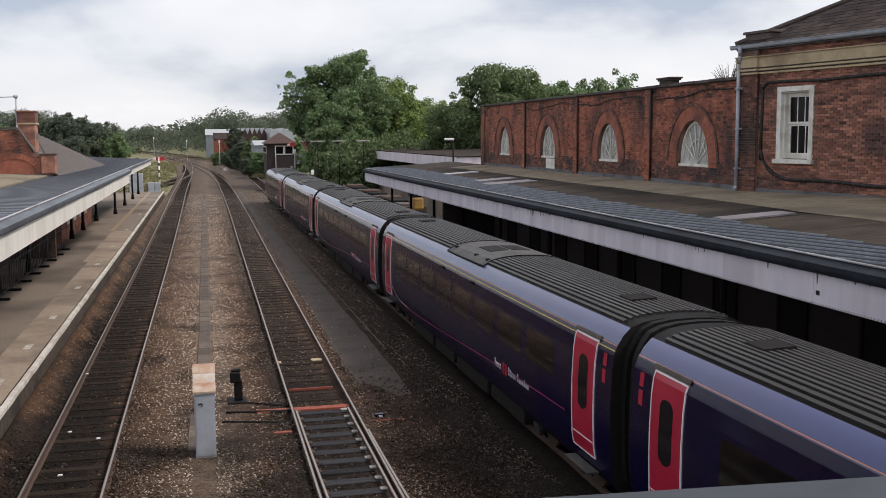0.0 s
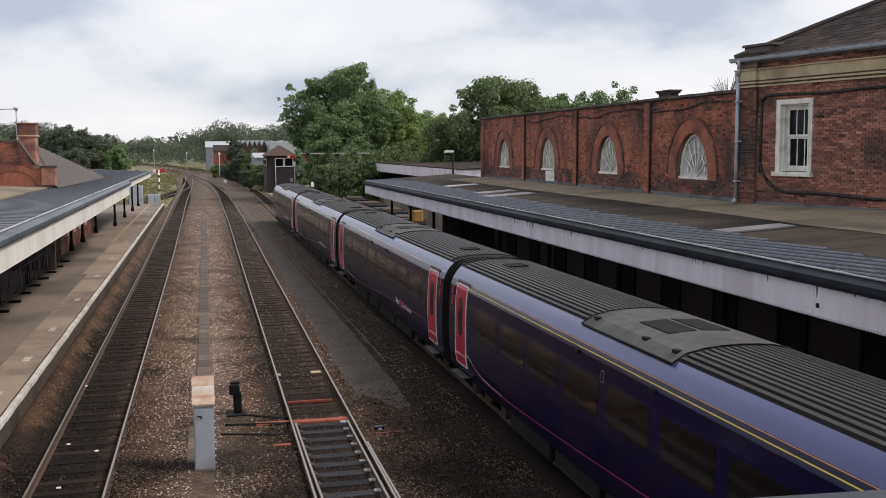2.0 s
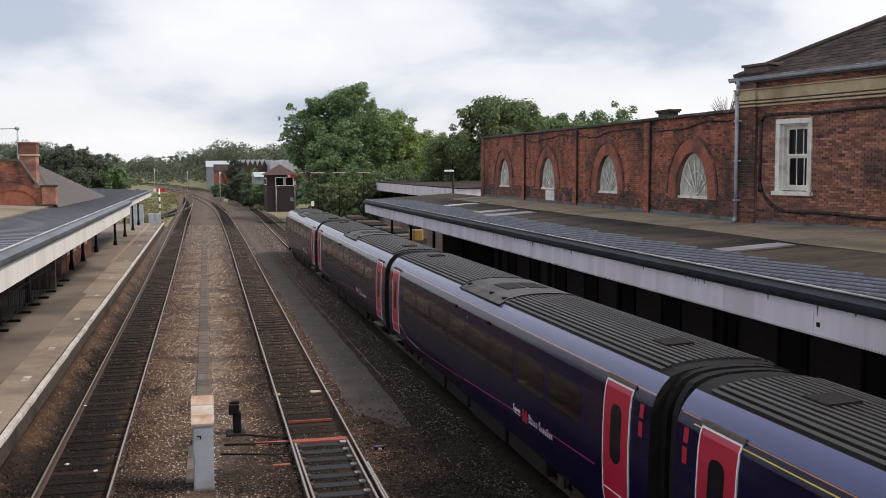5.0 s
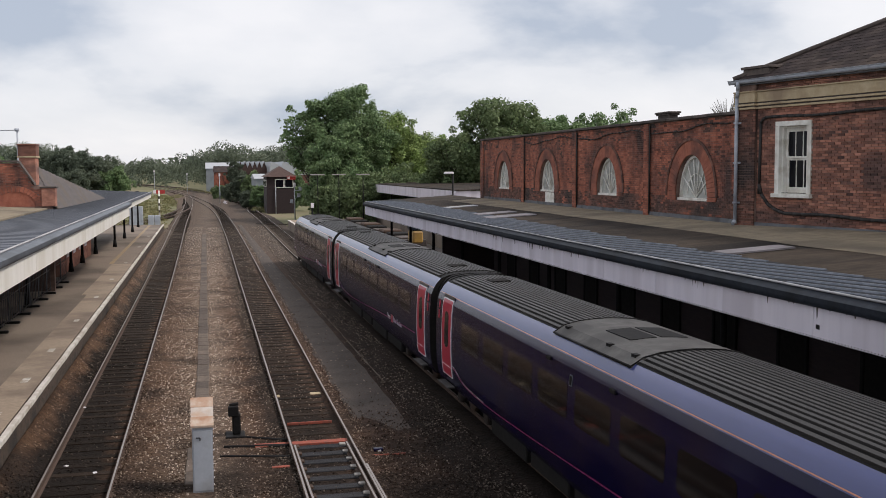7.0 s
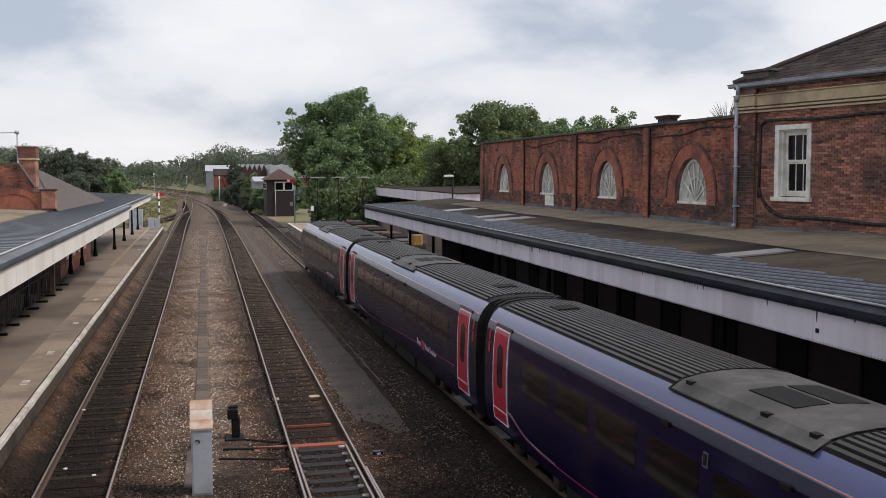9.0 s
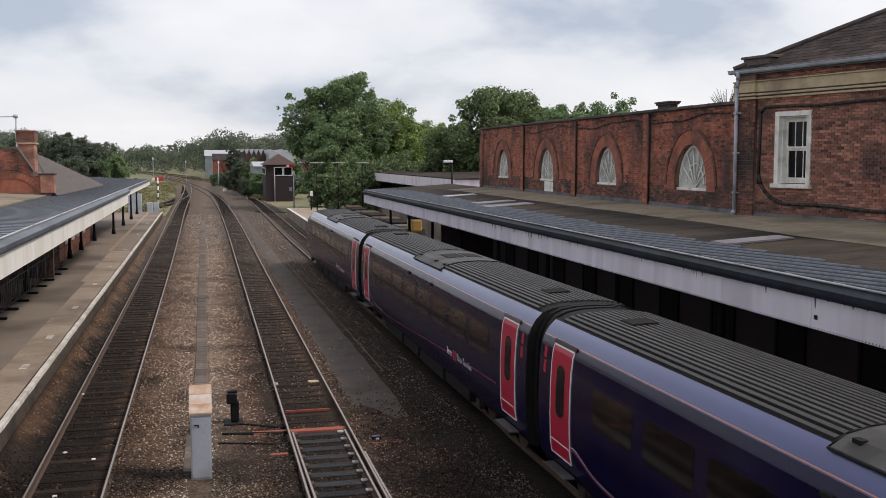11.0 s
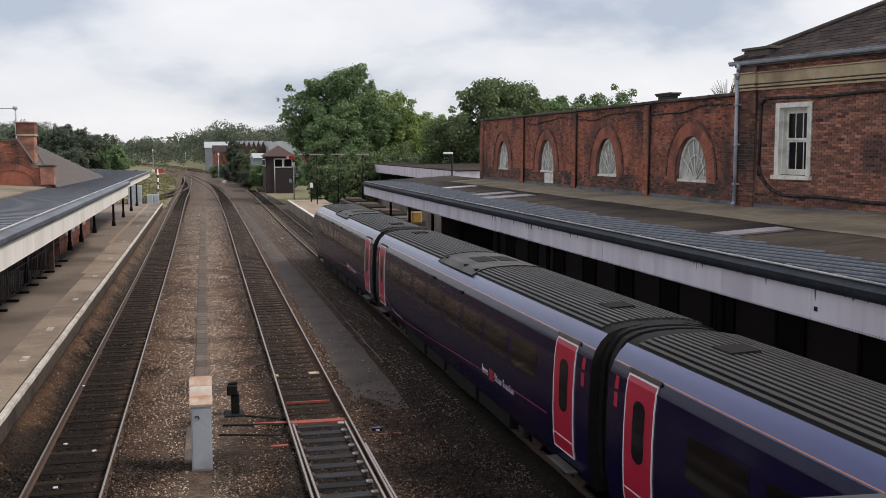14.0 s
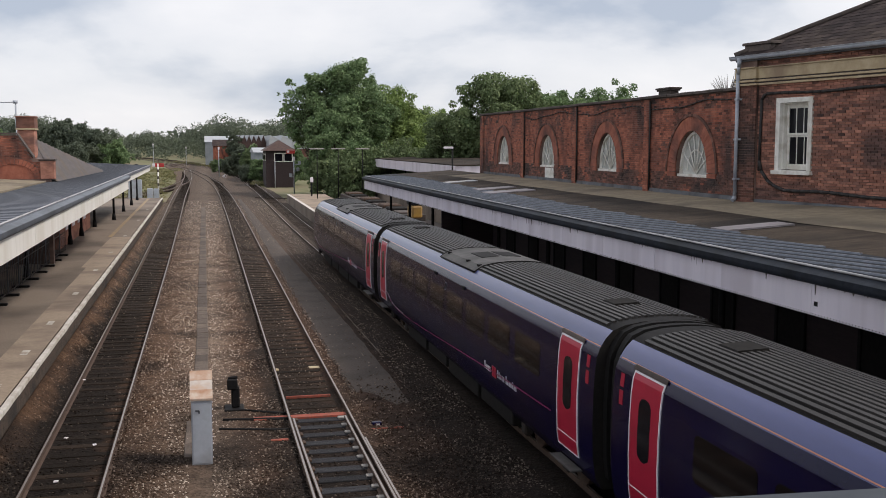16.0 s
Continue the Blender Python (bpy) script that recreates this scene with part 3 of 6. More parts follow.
for (x0, x1, y0, w) in ((1.05, 3.35, 25.15, 0.13), (3.75, 4.55, 23.6, 0.03), (2.0, 3.2, 27.2, 0.025), (1.35, 1.75, 23.2, 0.06)):
    bm = bmesh.new()
    box(bm, x0, x1, y0 - w, y0 + w, -0.17, -0.10, bev=0.006)
    part("red_marked_board", bm, M_RED_PAINT, tr, "board with faded red marking paint")
for x0, y0 in ((1.9, 30.8), (3.15, 30.9)):
    bm = bmesh.new()
    box(bm, x0 - 0.16, x0 + 0.16, y0 - 0.14, y0 + 0.14, -0.165, -0.142, bev=0.006)
    part("packing_plate", bm, M_STONE_BAND, tr, "pale yellow packing plate")

# trackbed
bm = bmesh.new()
nx, ny = 70, 150
vs = []
for j in range(ny + 1):
    yy = -10 + 370 * (j / ny) ** 1.5
    sh = 0.0
    if yy > 140:
        sh = -0.00022 * (yy - 140) ** 2
    row = []
    for i in range(nx + 1):
        x = -4.6 + (14.4 - 2.0 * max(0.0, min(1.0, (yy - 150) / 40))) * i / nx
        z = -0.128 + 0.03 * noise.noise(Vector((x * 0.9, yy * 0.5, 0))) + 0.015 * noise.noise(Vector((x * 3, yy * 2, 3)))
        z += 0.52 * max(0.0, min(1.0, (-3.72 - x) / 0.7)) if yy < 116 else 0.0
        for c in (-2.86, 2.65, 7.9):
            if abs(x - c) < 0.74:
                z = min(z, -0.178)
        row.append(bm.verts.new((x + sh, yy, z if 0 < i < nx else -0.36)))
    vs.append(row)
for j in range(ny):
    for i in range(nx):
        bm.faces.new((vs[j][i], vs[j][i + 1], vs[j + 1][i + 1], vs[j + 1][i])).smooth = True
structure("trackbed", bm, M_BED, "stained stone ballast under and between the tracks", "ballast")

# loose stones
nrg = np.random.default_rng(7)
N = 165000
sx = nrg.uniform(-4.3, 6.6, N)
sy = 13 + 112 * nrg.random(N) ** 2.6
keep = ~((np.abs(sx + 2.86) < 0.72) & (nrg.random(N) < 0.8)) & ~((np.abs(sx - 2.65) < 0.72) & (nrg.random(N) < 0.75)) & ~((sx > 3.9) & (sx < 5.3) & (nrg.random(N) < np.clip((sy - 19) / 11, 0, 0.95))) & ~((sx > -0.46) & (sx < 0.02))
sx, sy = sx[keep], sy[keep]
N = len(sx)
size = nrg.uniform(0.013, 0.035, N)
base = np.array([[1, 0, 0], [-1, 0, 0], [0, 1, 0], [0, -1, 0], [0, 0, 1], [0, 0, -1]], float)
tri = np.array([[0, 2, 4], [2, 1, 4], [1, 3, 4], [3, 0, 4], [2, 0, 5], [1, 2, 5], [3, 1, 5], [0, 3, 5]])
jit = base[None] * nrg.uniform(0.6, 1.25, (N, 6, 1)) + nrg.normal(0, 0.18, (N, 6, 3))
ang = nrg.uniform(0, math.tau, N)
ca, sa = np.cos(ang)[:, None], np.sin(ang)[:, None]
px = jit[..., 0] * ca - jit[..., 1] * sa
py = jit[..., 0] * sa + jit[..., 1] * ca
co = np.stack([px * size[:, None] + sx[:, None], py * size[:, None] + sy[:, None], jit[..., 2] * size[:, None] * 0.75 - 0.125 + (0.52 * np.clip((-3.72 - sx) / 0.7, 0, 1))[:, None] + (0.03 * ((sx > 3.7) & (sx < 5.35)))[:, None] - 0.045 * ((np.abs(sx + 2.86) < 0.75) | (np.abs(sx - 2.65) < 0.75))[:, None]], -1).reshape(-1, 3)
fa = (tri[None] + 6 * np.arange(N)[:, None, None]).reshape(-1, 3)
me = bpy.data.meshes.new("ballast_stones")
me.vertices.add(len(co))
me.vertices.foreach_set("co", co.ravel())
me.loops.add(len(fa) * 3)
me.loops.foreach_set("vertex_index", fa.ravel())
me.polygons.add(len(fa))
me.polygons.foreach_set("loop_start", np.arange(len(fa)) * 3)
me.update(calc_edges=True)
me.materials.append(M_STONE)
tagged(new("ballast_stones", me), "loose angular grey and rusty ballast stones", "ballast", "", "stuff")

# cable trough down the middle way
trough = thing("cable_trough", "run of brown concrete cable trough lids in the ballast", "cable trough", kind="structure")
bm = bmesh.new()
box(bm, -0.20, 0.20, -0.49, 0.49, -0.08, 0, bev=0.015)
LID = mesh_of("trough_lid", bm, M_TROUGH)
y = 22.8
while y < 112:
    s = part("trough_lid", LID, None, trough)
    s.matrix_basis = pose(-0.22 + rng.uniform(-0.02, 0.02) - (0.16 if y < 25 else 0), y, -0.095 - rng.uniform(0, 0.015), rng.uniform(-0.5, 0.5), rng.uniform(-0.8, 0.8), rng.uniform(-1, 1))
    y += 1.0

# cinder path between the middle line and the train's line
bm = bmesh.new()
ysp = list(np.linspace(23.5, 128, 90))
lo = [3.75 + 0.16 * noise.noise(Vector((0, q * 0.6, 5))) for q in ysp]
hi = [5.25 + 0.07 * noise.noise(Vector((2, q * 0.6, 5))) - 0.010 * max(0, q - 33) for q in ysp]
rows = [[bm.verts.new((lo[k] + (hi[k] - lo[k]) * u, q, -0.10 - 0.07 * max(0.0, min(1.0, (28.5 - q) / 5.0)) + 0.012 * noise.noise(Vector((u * 3, q * 0.8, 9))) + (-0.07 if u in (0, 1) else 0.0))) for u in (0, 0.06, 0.5, 0.94, 1)] for k, q in enumerate(ysp)]
for a, b in zip(rows, rows[1:]):
    for k in range(4):
        bm.faces.new((a[k], a[k + 1], b[k + 1], b[k])).smooth = True
structure("path", bm, M_PATH, "grey cinder walking path between two tracks", "path")
bm = bmesh.new()
for a, b in zip(np.linspace(32, 64, 17), np.linspace(34, 66, 17)):
    rod(bm, (5.45 - 0.010 * (a - 33), a, -0.12), (5.45 - 0.010 * (b - 33), b, -0.12), 0.022, n=6)
tagged(part("path_edging", bm, M_TROUGH), "thin pale edging line along the cinder path", "edging", "", "structure")


# ---- platforms ----
def platform(name, x0, x1, y0, y1, label):
    bm = bmesh.new()
    prism(bm, [(x0, y0), (x1, y0), (x1, y1), (x0, y1)], "z", -0.34, 0.9)
    return structure(name, bm, [M_TARMAC], label, "platform")


platform("platform_near", -30, -4.62, -12, 113, "dark tarmac station platform with a worn surface")
bm = bmesh.new()
box(bm, -4.61, -4.44, -12, 113, -0.34, 0.80)
structure("platform_wall", bm, M_PLAT_WALL, "stained brick face of the station platform", "platform wall")
edge = thing("platform_edge", "white-painted coping stones along the platform edge", "platform edge", kind="structure")
bm = bmesh.new()
box(bm, -4.50, -4.37, -0.447, 0.447, 0.80, 0.918, bev=0.006)
COPE = mesh_of("coping_stone", bm, M_EDGE_WHITE)
y = 12.0
while y < 113:
    s = part("coping_stone", COPE, None, edge)
    s.matrix_basis = pose(rng.uniform(-0.008, 0.008) - 0.0012 * max(0, y - 60), y, rng.uniform(-0.004, 0.004))
    y += 0.9
bm = bmesh.new()
box(bm, -5.52, -4.55, -12, 50.0, 0.895, 0.906)
box(bm, -5.75, -4.55, 50.004, 66.0, 0.895, 0.906)
structure("paving", bm, M_TARMAC_PALE, "worn pale buff paving band along the platform edge", "paving")
bm = bmesh.new()
box(bm, -5.95, -5.70, 66.1, 112.0, 0.895, 0.908)
structure("platform_line", bm, M_YELLOW_LINE, "faded yellow safety line on the platform", "painted line")
for y0 in (25.3, 29.5, 34.3, 41.0, 48.5, 56.5, 66.5, 80, 93):
    mark = thing("platform_marking", "worn white stencilled marking on the platform", "painted marking", (-4.98, y0, 0.909), kind="structure", group="platform markings")
    for k in range(4):
        bm = bmesh.new()
        box(bm, -0.10, 0.10, k * 0.17, k * 0.17 + 0.10, 0, 0.003)
        part("bar", bm, M_EDGE_WHITE, mark)

bm = bmesh.new()
prism(bm, [(9.55, -12), (34, -12), (34, 45), (12.6, 45), (13.4, 118), (9.2, 118), (9.08, 92), (9.12, 60)], "z", -0.34, 0.9)
structure("platform_far", bm, M_TARMAC, "dark tarmac platform beside the train under the canopy", "platform")
bm = bmesh.new()
prism(bm, [(9.02, 84), (9.34, 84), (9.45, 117.8), (9.14, 117.8)], "z", 0.9, 0.918)
structure("platform_far_edge", bm, M_EDGE_WHITE, "pale painted edge of the far platform end", "platform edge")
bm = bmesh.new()
prism(bm, [(9.36, 84), (12.5, 84), (13.5, 117.8), (9.47, 117.8)], "z", 0.9, 0.912)
structure("platform_far_paving", bm, M_TARMAC_PALE, "buff paving on the far platform end", "paving")

bm = bmesh.new()
prism(bm, [(20.3, 60), (34, 60), (34, 130), (20.3, 130)], "z", -0.34, 0.9)
structure("platform_bay", bm, M_TARMAC, "dark tarmac bay platform", "platform")
bm = bmesh.new()
box(bm, 13.5, 19.9, 45.2, 130, -0.34, -0.22)
structure("bay_trackbed", bm, M_COPING, "dark oily ballast of the bay track", "ballast")

# ---- canopies ----
def fascia(x, y0, y1, z0, z1, step, name, label, xin, paint=None):
    """Boarded fascia along a canopy: each board is a piece, with a gutter and a lip above."""
    th = thing(name, label, "canopy fascia", kind="structure")
    n = max(1, round((y1 - y0) / step))
    d = (y1 - y0) / n
    bm = bmesh.new()
    box(bm, min(0, xin), max(0, xin), 0.004, d - 0.004, z0, z1, bev=0.004)
    data = mesh_of("fascia_board", bm, paint or M_WHITE)
    for k in range(n):
        s = part("fascia_board", data, None, th)
        s.matrix_basis = pose(x + rng.uniform(-0.004, 0.004), y0 + k * d, 0)
    return th


CAN_R = fascia(10.15, 6.0, 66.0, 3.76, 4.33, 3.2, "canopy_fascia_far", "white-painted boarded fascia of the platform canopy, stained at the top", 0.05)
bm = bmesh.new()
n = 10
prof = [(10.02 + 0.09 * (1 - math.cos(a)), 4.41 - 0.10 * math.sin(a)) for a in np.linspace(0, math.pi, n)]
prof += [(10.22, 4.53), (10.30, 4.62), (10.02, 4.49)]
prism(bm, prof, "y", 6.0, 66.1)
part("gutter", bm, M_GUTTER, CAN_R, "dark blue-grey half-round gutter")
bm = bmesh.new()
rod(bm, (10.20, 6, 4.60), (10.20, 66, 4.60), 0.022, n=6)
part("lead_roll", bm, M_LEADROLL, CAN_R, "pale lead roll along the roof edge")
bm = bmesh.new()
for k in range(0, 600):
    yk = 8 + k * 0.085
    if yk > 58:
        break
    box(bm, 10.142, 10.152, yk, yk + 0.02, 3.775, 3.795)
part("rivets", bm, M_COPING, CAN_R, "row of dark rivets along the lower edge")
bm = bmesh.new()
box(bm, 10.14, 10.155, 15.28, 15.38, 3.93, 4.01)
part("fixing_hole", bm, M_BLACK, CAN_R, "square dark fixing plate")


V, F = [], []
for k in range(760):
    yk, wk, hk = rng.uniform(10, 64), rng.uniform(0.01, 0.05), rng.uniform(0.012, 0.06) * (1 + 3.0 * (rng.random() < 0.10))
    i = len(V)
    V += [(10.1438, yk - wk, 4.33), (10.1438, yk + wk, 4.33), (10.1438, yk + wk * 0.3, 4.33 - hk), (10.1438, yk - wk * 0.4, 4.33 - hk * 0.85)]
    F += [(i, i + 1, i + 2, i + 3)]
tagged(part("grime_drip", raw_mesh("grime_drip", V, F, M_GRIME), None, CAN_R, "dark drips below the gutter"), kind="stuff")


def zroof(x):
    return 4.585 + (x - 10.2) * 0.064


bm = bmesh.new()
prism(bm, [(10.2, 4.45), (16.0, 4.80), (16.0, zroof(16.0)), (10.2, zroof(10.2))], "y", 6.0, 66.0)
prism(bm, [(16.004, 4.80), (21.0, 5.10), (21.0, zroof(21.0)), (16.004, zroof(16.004))], "y", 6.0, 28.2)
structure("canopy_roof_far", bm, M_FELT, "brown felted flat canopy roof with damp patches", "canopy roof")
metal = thing("roof_sheeting", "blue-grey ribbed metal sheeting along the canopy edge", "roof sheeting", kind="structure")


def xb(q):
    """Inner edge of the sheeting."""
    return 11.72 + 0.012 * max(0.0, q - 25)


bm = bmesh.new()
qs = list(np.linspace(6, 66, 40))
r = [[bm.verts.new((x, q, zroof(x) + 0.012)) for x in (10.2, 0.5 * (10.2 + xb(q)), xb(q))] for q in qs]
for a, b in zip(r, r[1:]):
    for k in range(2):
        bm.faces.new((a[k], a[k + 1], b[k + 1], b[k]))
part("sheet", bm, M_METALROOF, metal)
# the sheets were laid askew to the gutter, so their ribs run out at it and end in steps
c = 9.2
while c < 21.5:
    run = [q for q in np.arange(6.0, 66.0, 0.25) if 10.24 < c - 0.2 * (q - 12) < xb(q) + 0.05 * math.sin(c * 9)]
    if len(run) > 4:
        q0, q1 = run[0], run[-1]
        bm = bmesh.new()
        side = Vector((1, 0.2, 0)).normalized()
        ends = []
        for q in (q0, q1):
            x = c - 0.2 * (q - 12)
            o = Vector((x, q, zroof(x)))
            ends.append([bm.verts.new(o + side * u + Vector((0, 0, w))) for u, w in ((-0.04, 0.008), (-0.022, 0.040), (0.022, 0.040), (0.04, 0.008))])
        for k in range(3):
            bm.faces.new((ends[0][k], ends[0][k + 1], ends[1][k + 1], ends[1][k]))
        bm.faces.new(ends[0][::-1])
        bm.faces.new(ends[1])
        part("sheet_rib", bm, M_SHEETRIB, metal)
    c += 0.33
bm = bmesh.new()
r = [[bm.verts.new((x + 0.22 * noise.noise(Vector((x * 3, q * 0.35, 1))) * (x < 15), q, zroof(x) + 0.008)) for x in (13.9, 15.1, 15.98 if q > 28.0 else 20.9)] for q in np.linspace(6, 58, 60)]
for a, b in zip(r, r[1:]):
    for k in range(2):
        bm.faces.new((a[k], a[k + 1], b[k + 1], b[k]))
structure("moss_strip", bm, M_MOSS, "tan mossy strip of roofing at the wall's foot", "roofing")
for i, (x0, x1, y0, y1) in enumerate(((11.9, 13.5, 50.0, 50.9), (11.2, 13.2, 39.7, 41.0), (11.5, 13.2, 42.4, 43.6), (11.65, 13.4, 21.2, 21.95))):
    rl = thing("rooflight", "pale translucent rooflight sheet laid in the canopy roof", "rooflight", (0, 0, 0), group="rooflights")
    bm = bmesh.new()
    prism(bm, [(x0, zroof(x0) + 0.012), (x1, zroof(x1) + 0.012), (x1, zroof(x1) + 0.05), (x0, zroof(x0) + 0.05)], "y", y0, y1)
    part("sheet", bm, M_LEADROLL if i == 0 else M_ROOFLIGHT, rl)
bm = bmesh.new()
box(bm, 10.3, 15.98, 64.0, 66.0, 3.85, 4.42)
box(bm, 10.25, 15.98, 6.0, 6.2, 3.85, 4.42)
structure("canopy_end_beam", bm, M_WHITE, "white end beams below the canopy", "beam")
bm = bmesh.new()
box(bm, 10.75, 15.98, 45.9, 46.05, 3.95, 4.44)
structure("canopy_cross_board", bm, M_WHITE, "white cross board below the canopy", "beam")
# the screen's dark colour stands in for shade under the canopy
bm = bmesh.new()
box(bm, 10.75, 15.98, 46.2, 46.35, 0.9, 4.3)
structure("end_screen", bm, M_BOX_TIMBER, "boarded end screen under the canopy, shade put into its dark colour", "screen")
post_bm = bmesh.new()
rod(post_bm, (0, 0, 0), (0, 0, 0.5), 0.16, 0.11, 12)
rod(post_bm, (0, 0, 0.5), (0, 0, 3.3), 0.085, 0.075, 12)
rod(post_bm, (0, 0, 3.3), (0, 0, 3.7), 0.09, 0.18, 12)
POST = mesh_of("column", post_bm, M_BLACK)
for y in np.arange(9, 66, 6.2):
    p = thing("canopy_column", "dark cast-iron canopy column on the platform", "column", (11.7, y, 0.9), group="canopy columns")
    part("column", POST, None, p)

# frontage and doors are coloured near-black to paint in the canopy's shade
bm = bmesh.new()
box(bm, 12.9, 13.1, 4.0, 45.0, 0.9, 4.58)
structure("station_frontage", bm, M_BOX_TIMBER, "station frontage under the canopy, shade put into its dark colour", "wall")
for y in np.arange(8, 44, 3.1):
    dr = thing("frontage_door", "panelled door in the station frontage, shade put into its near-black colour", "door", (12.88, y, 0.9), kind="structure", group="frontage doors")
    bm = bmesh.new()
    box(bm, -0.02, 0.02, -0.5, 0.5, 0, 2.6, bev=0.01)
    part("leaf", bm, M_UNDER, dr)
    for s in (-1, 1):
        bm = bmesh.new()
        box(bm, -0.05, 0.02, s * 0.56 - 0.05, s * 0.56 + 0.05, 0, 2.75, bev=0.01)
        part("jamb", bm, M_BLACK, dr)

# second canopy, beyond the brick range
CAN_3 = fascia(20.0, 81.0, 129.0, 3.95, 4.88, 6.0, "canopy_fascia_bay", "white fascia of the bay platform canopy", 0.06)
bm = bmesh.new()
box(bm, 20.06, 30, 81.0, 81.06, 3.95, 4.88)
part("end_board", bm, M_WHITE, CAN_3)
bm = bmesh.new()
prism(bm, [(20.0, 4.89), (30, 5.05), (30, 5.15), (20.0, 4.97)], "y", 80.9, 129.2)
structure("canopy_roof_bay", bm, M_FELT, "dark flat roof of the bay canopy", "canopy roof")
for y in np.arange(83, 129, 9):
    p = thing("canopy_column", "dark cast-iron canopy column on the platform", "column", (21.5, y, 0.9), group="canopy columns")
    part("column", POST, None, p)

# near-side canopy
CAN_L = fascia(-4.65, 6.0, 66.5, 3.87, 4.47, 3.1, "canopy_fascia_near", "white-painted fascia of the platform canopy", -0.05, M_CREAM)
bm = bmesh.new()
prof = [(-4.52 - 0.10 * (1 - math.cos(a)), 4.58 - 0.11 * math.sin(a)) for a in np.linspace(0, math.pi, n)] + [(-4.74, 4.70), (-4.85, 4.78), (-4.52, 4.66)]
prism(bm, prof, "y", 6.0, 66.6)
part("gutter", bm, M_GUTTER_PALE, CAN_L, "dark blue-grey half-round gutter")
bm = bmesh.new()
rod(bm, (-4.78, 6, 4.775), (-4.78, 96, 4.775), 0.028, n=6)
part("lead_roll", bm, M_LEADROLL, CAN_L)
fascia(-4.80, 66.7, 96.0, 4.25, 4.72, 5.0, "canopy_fascia_end", "shallow white fascia at the canopy's far end", -0.05, M_CREAM)
bm = bmesh.new()
prism(bm, [(-4.72, 4.60), (-15.0, 5.06), (-15.0, 5.20), (-4.72, 4.74)], "y", 6.0, 96.0)
structure("canopy_roof_near", bm, M_ROOF_NEAR, "blue-grey sheeted canopy roof", "canopy roof")
ribs = thing("roof_joints", "raised joints across the sheeted canopy roof", "roof joints", kind="structure")
bm = bmesh.new()
prism(bm, [(-4.9, 4.745), (-14.9, 5.19), (-14.9, 5.215), (-4.9, 4.77)], "y", -0.02, 0.02)
JOINT = mesh_of("joint", bm, M_ROOF_NEAR)
for y in np.arange(12, 95, 0.6):
    part("joint", JOINT, None, ribs).matrix_basis = pose(0, y, 0)
bm = bmesh.new()
prism(bm, [(-7.35, 4.86), (-14, 5.18), (-14, 5.26), (-7.35, 4.93)], "y", 20, 51.5)
structure("felt_patch", bm, M_MOSS, "tan felted part of the roof by the gable", "roofing")
for i, (px_, py_) in enumerate(((-6.8, 81.0), (-6.83, 91.0), (-6.78, 100.1), (-6.81, 109.0), (-7.56, 74.6), (-7.65, 67.5), (-7.65, 61.9), (-7.65, 54), (-7.65, 47), (-7.65, 40.3), (-7.65, 33))):
    p = thing("canopy_column", "black cast-iron column with a wide base on the platform", "column", (px_, py_, 0.9), group="canopy columns")
    part("column", POST, None, p)

# ---- far side station range: brick wall with arched windows ----
WX, WZ0, WZ1 = 16.0, 4.96, 8.36
ARCH = [(31.65, 2.3), (39.1, 2.2), (46.6, 2.25), (53.9, 2.2)]   # centre along the wall, opening width
SILL, SPRING = 5.58, 5.74


def arch_pts(c, w, z0, top, n=16):
    """A rounded window outline: upright to the springing, then a half ellipse."""
    h = w / 2
    return [(c + h, z0)] + [(c + h * math.cos(a), SPRING + (top - SPRING) * math.sin(a)) for a in np.linspace(0, math.pi, n)] + [(c - h, z0)]


def in_arch(y, z, grow):
    for c, w in ARCH:
        h = w / 2 + grow * 1.45
        if z < SILL - (0.02 if grow < 0.1 else 0.0):
            continue
        if z < SPRING and abs(y - c) < h:
            return True
        if z >= SPRING and ((y - c) / h) ** 2 + ((z - SPRING) / (7.13 - SPRING + grow * 1.14)) ** 2 < 1:
            return True
    return False


wall_r = thing("wall_east", "long weathered red brick station wall with four arched windows", "brick wall", kind="structure")
bm = bmesh.new()
# the backing is built in strips so that the window openings go through it
edges = [28.3]
for c, w in ARCH:
    edges += [c - w / 2, c + w / 2]
edges += [58.4]
for k in range(0, len(edges), 2):
    box(bm, WX + 0.02, WX + 0.45, edges[k], edges[k + 1], 0.9, WZ1)
for c, w in ARCH:
    box(bm, WX + 0.02, WX + 0.45, c - w / 2, c + w / 2, 0.9, SILL)
    top = [(y, z) for y, z in arch_pts(c, w, SILL, 7.13)[1:-1]]
    prism(bm, [(c - w / 2, WZ1), (c + w / 2, WZ1)] + top, "x", WX + 0.02, WX + 0.45)
part("masonry", bm, M_MORTAR, wall_r)
bm = bmesh.new()
box(bm, WX + 0.4, 30, 58.0, 58.4, 0.9, WZ1)
box(bm, WX + 1.2, WX + 1.3, 28.3, 58.0, 0.9, WZ1)
part("inner_wall", bm, M_MORTAR, wall_r)
PIERS = [(57.75, 58.4), (50.0, 50.46), (42.45, 42.9), (34.9, 35.32)]


def brick_rows(y0, y1, z0, z1, skip, face=WX):
    """Bricks in stretcher and header rows: centre, length, height, depth set."""
    out, k, z = [], 0, z0
    while z < z1 - 0.03:
        y = y0 - (0.115 if k % 2 else 0.0)
        while y < y1:
            a, b = max(y, y0), min(y + 0.215, y1)
            if b - a > 0.05 and not skip(0.5 * (a + b), z + 0.033):
                out.append((a, b - 0.004, z, z + 0.066))
            y += 0.226
        z, k = z + 0.076, k + 1
    return out


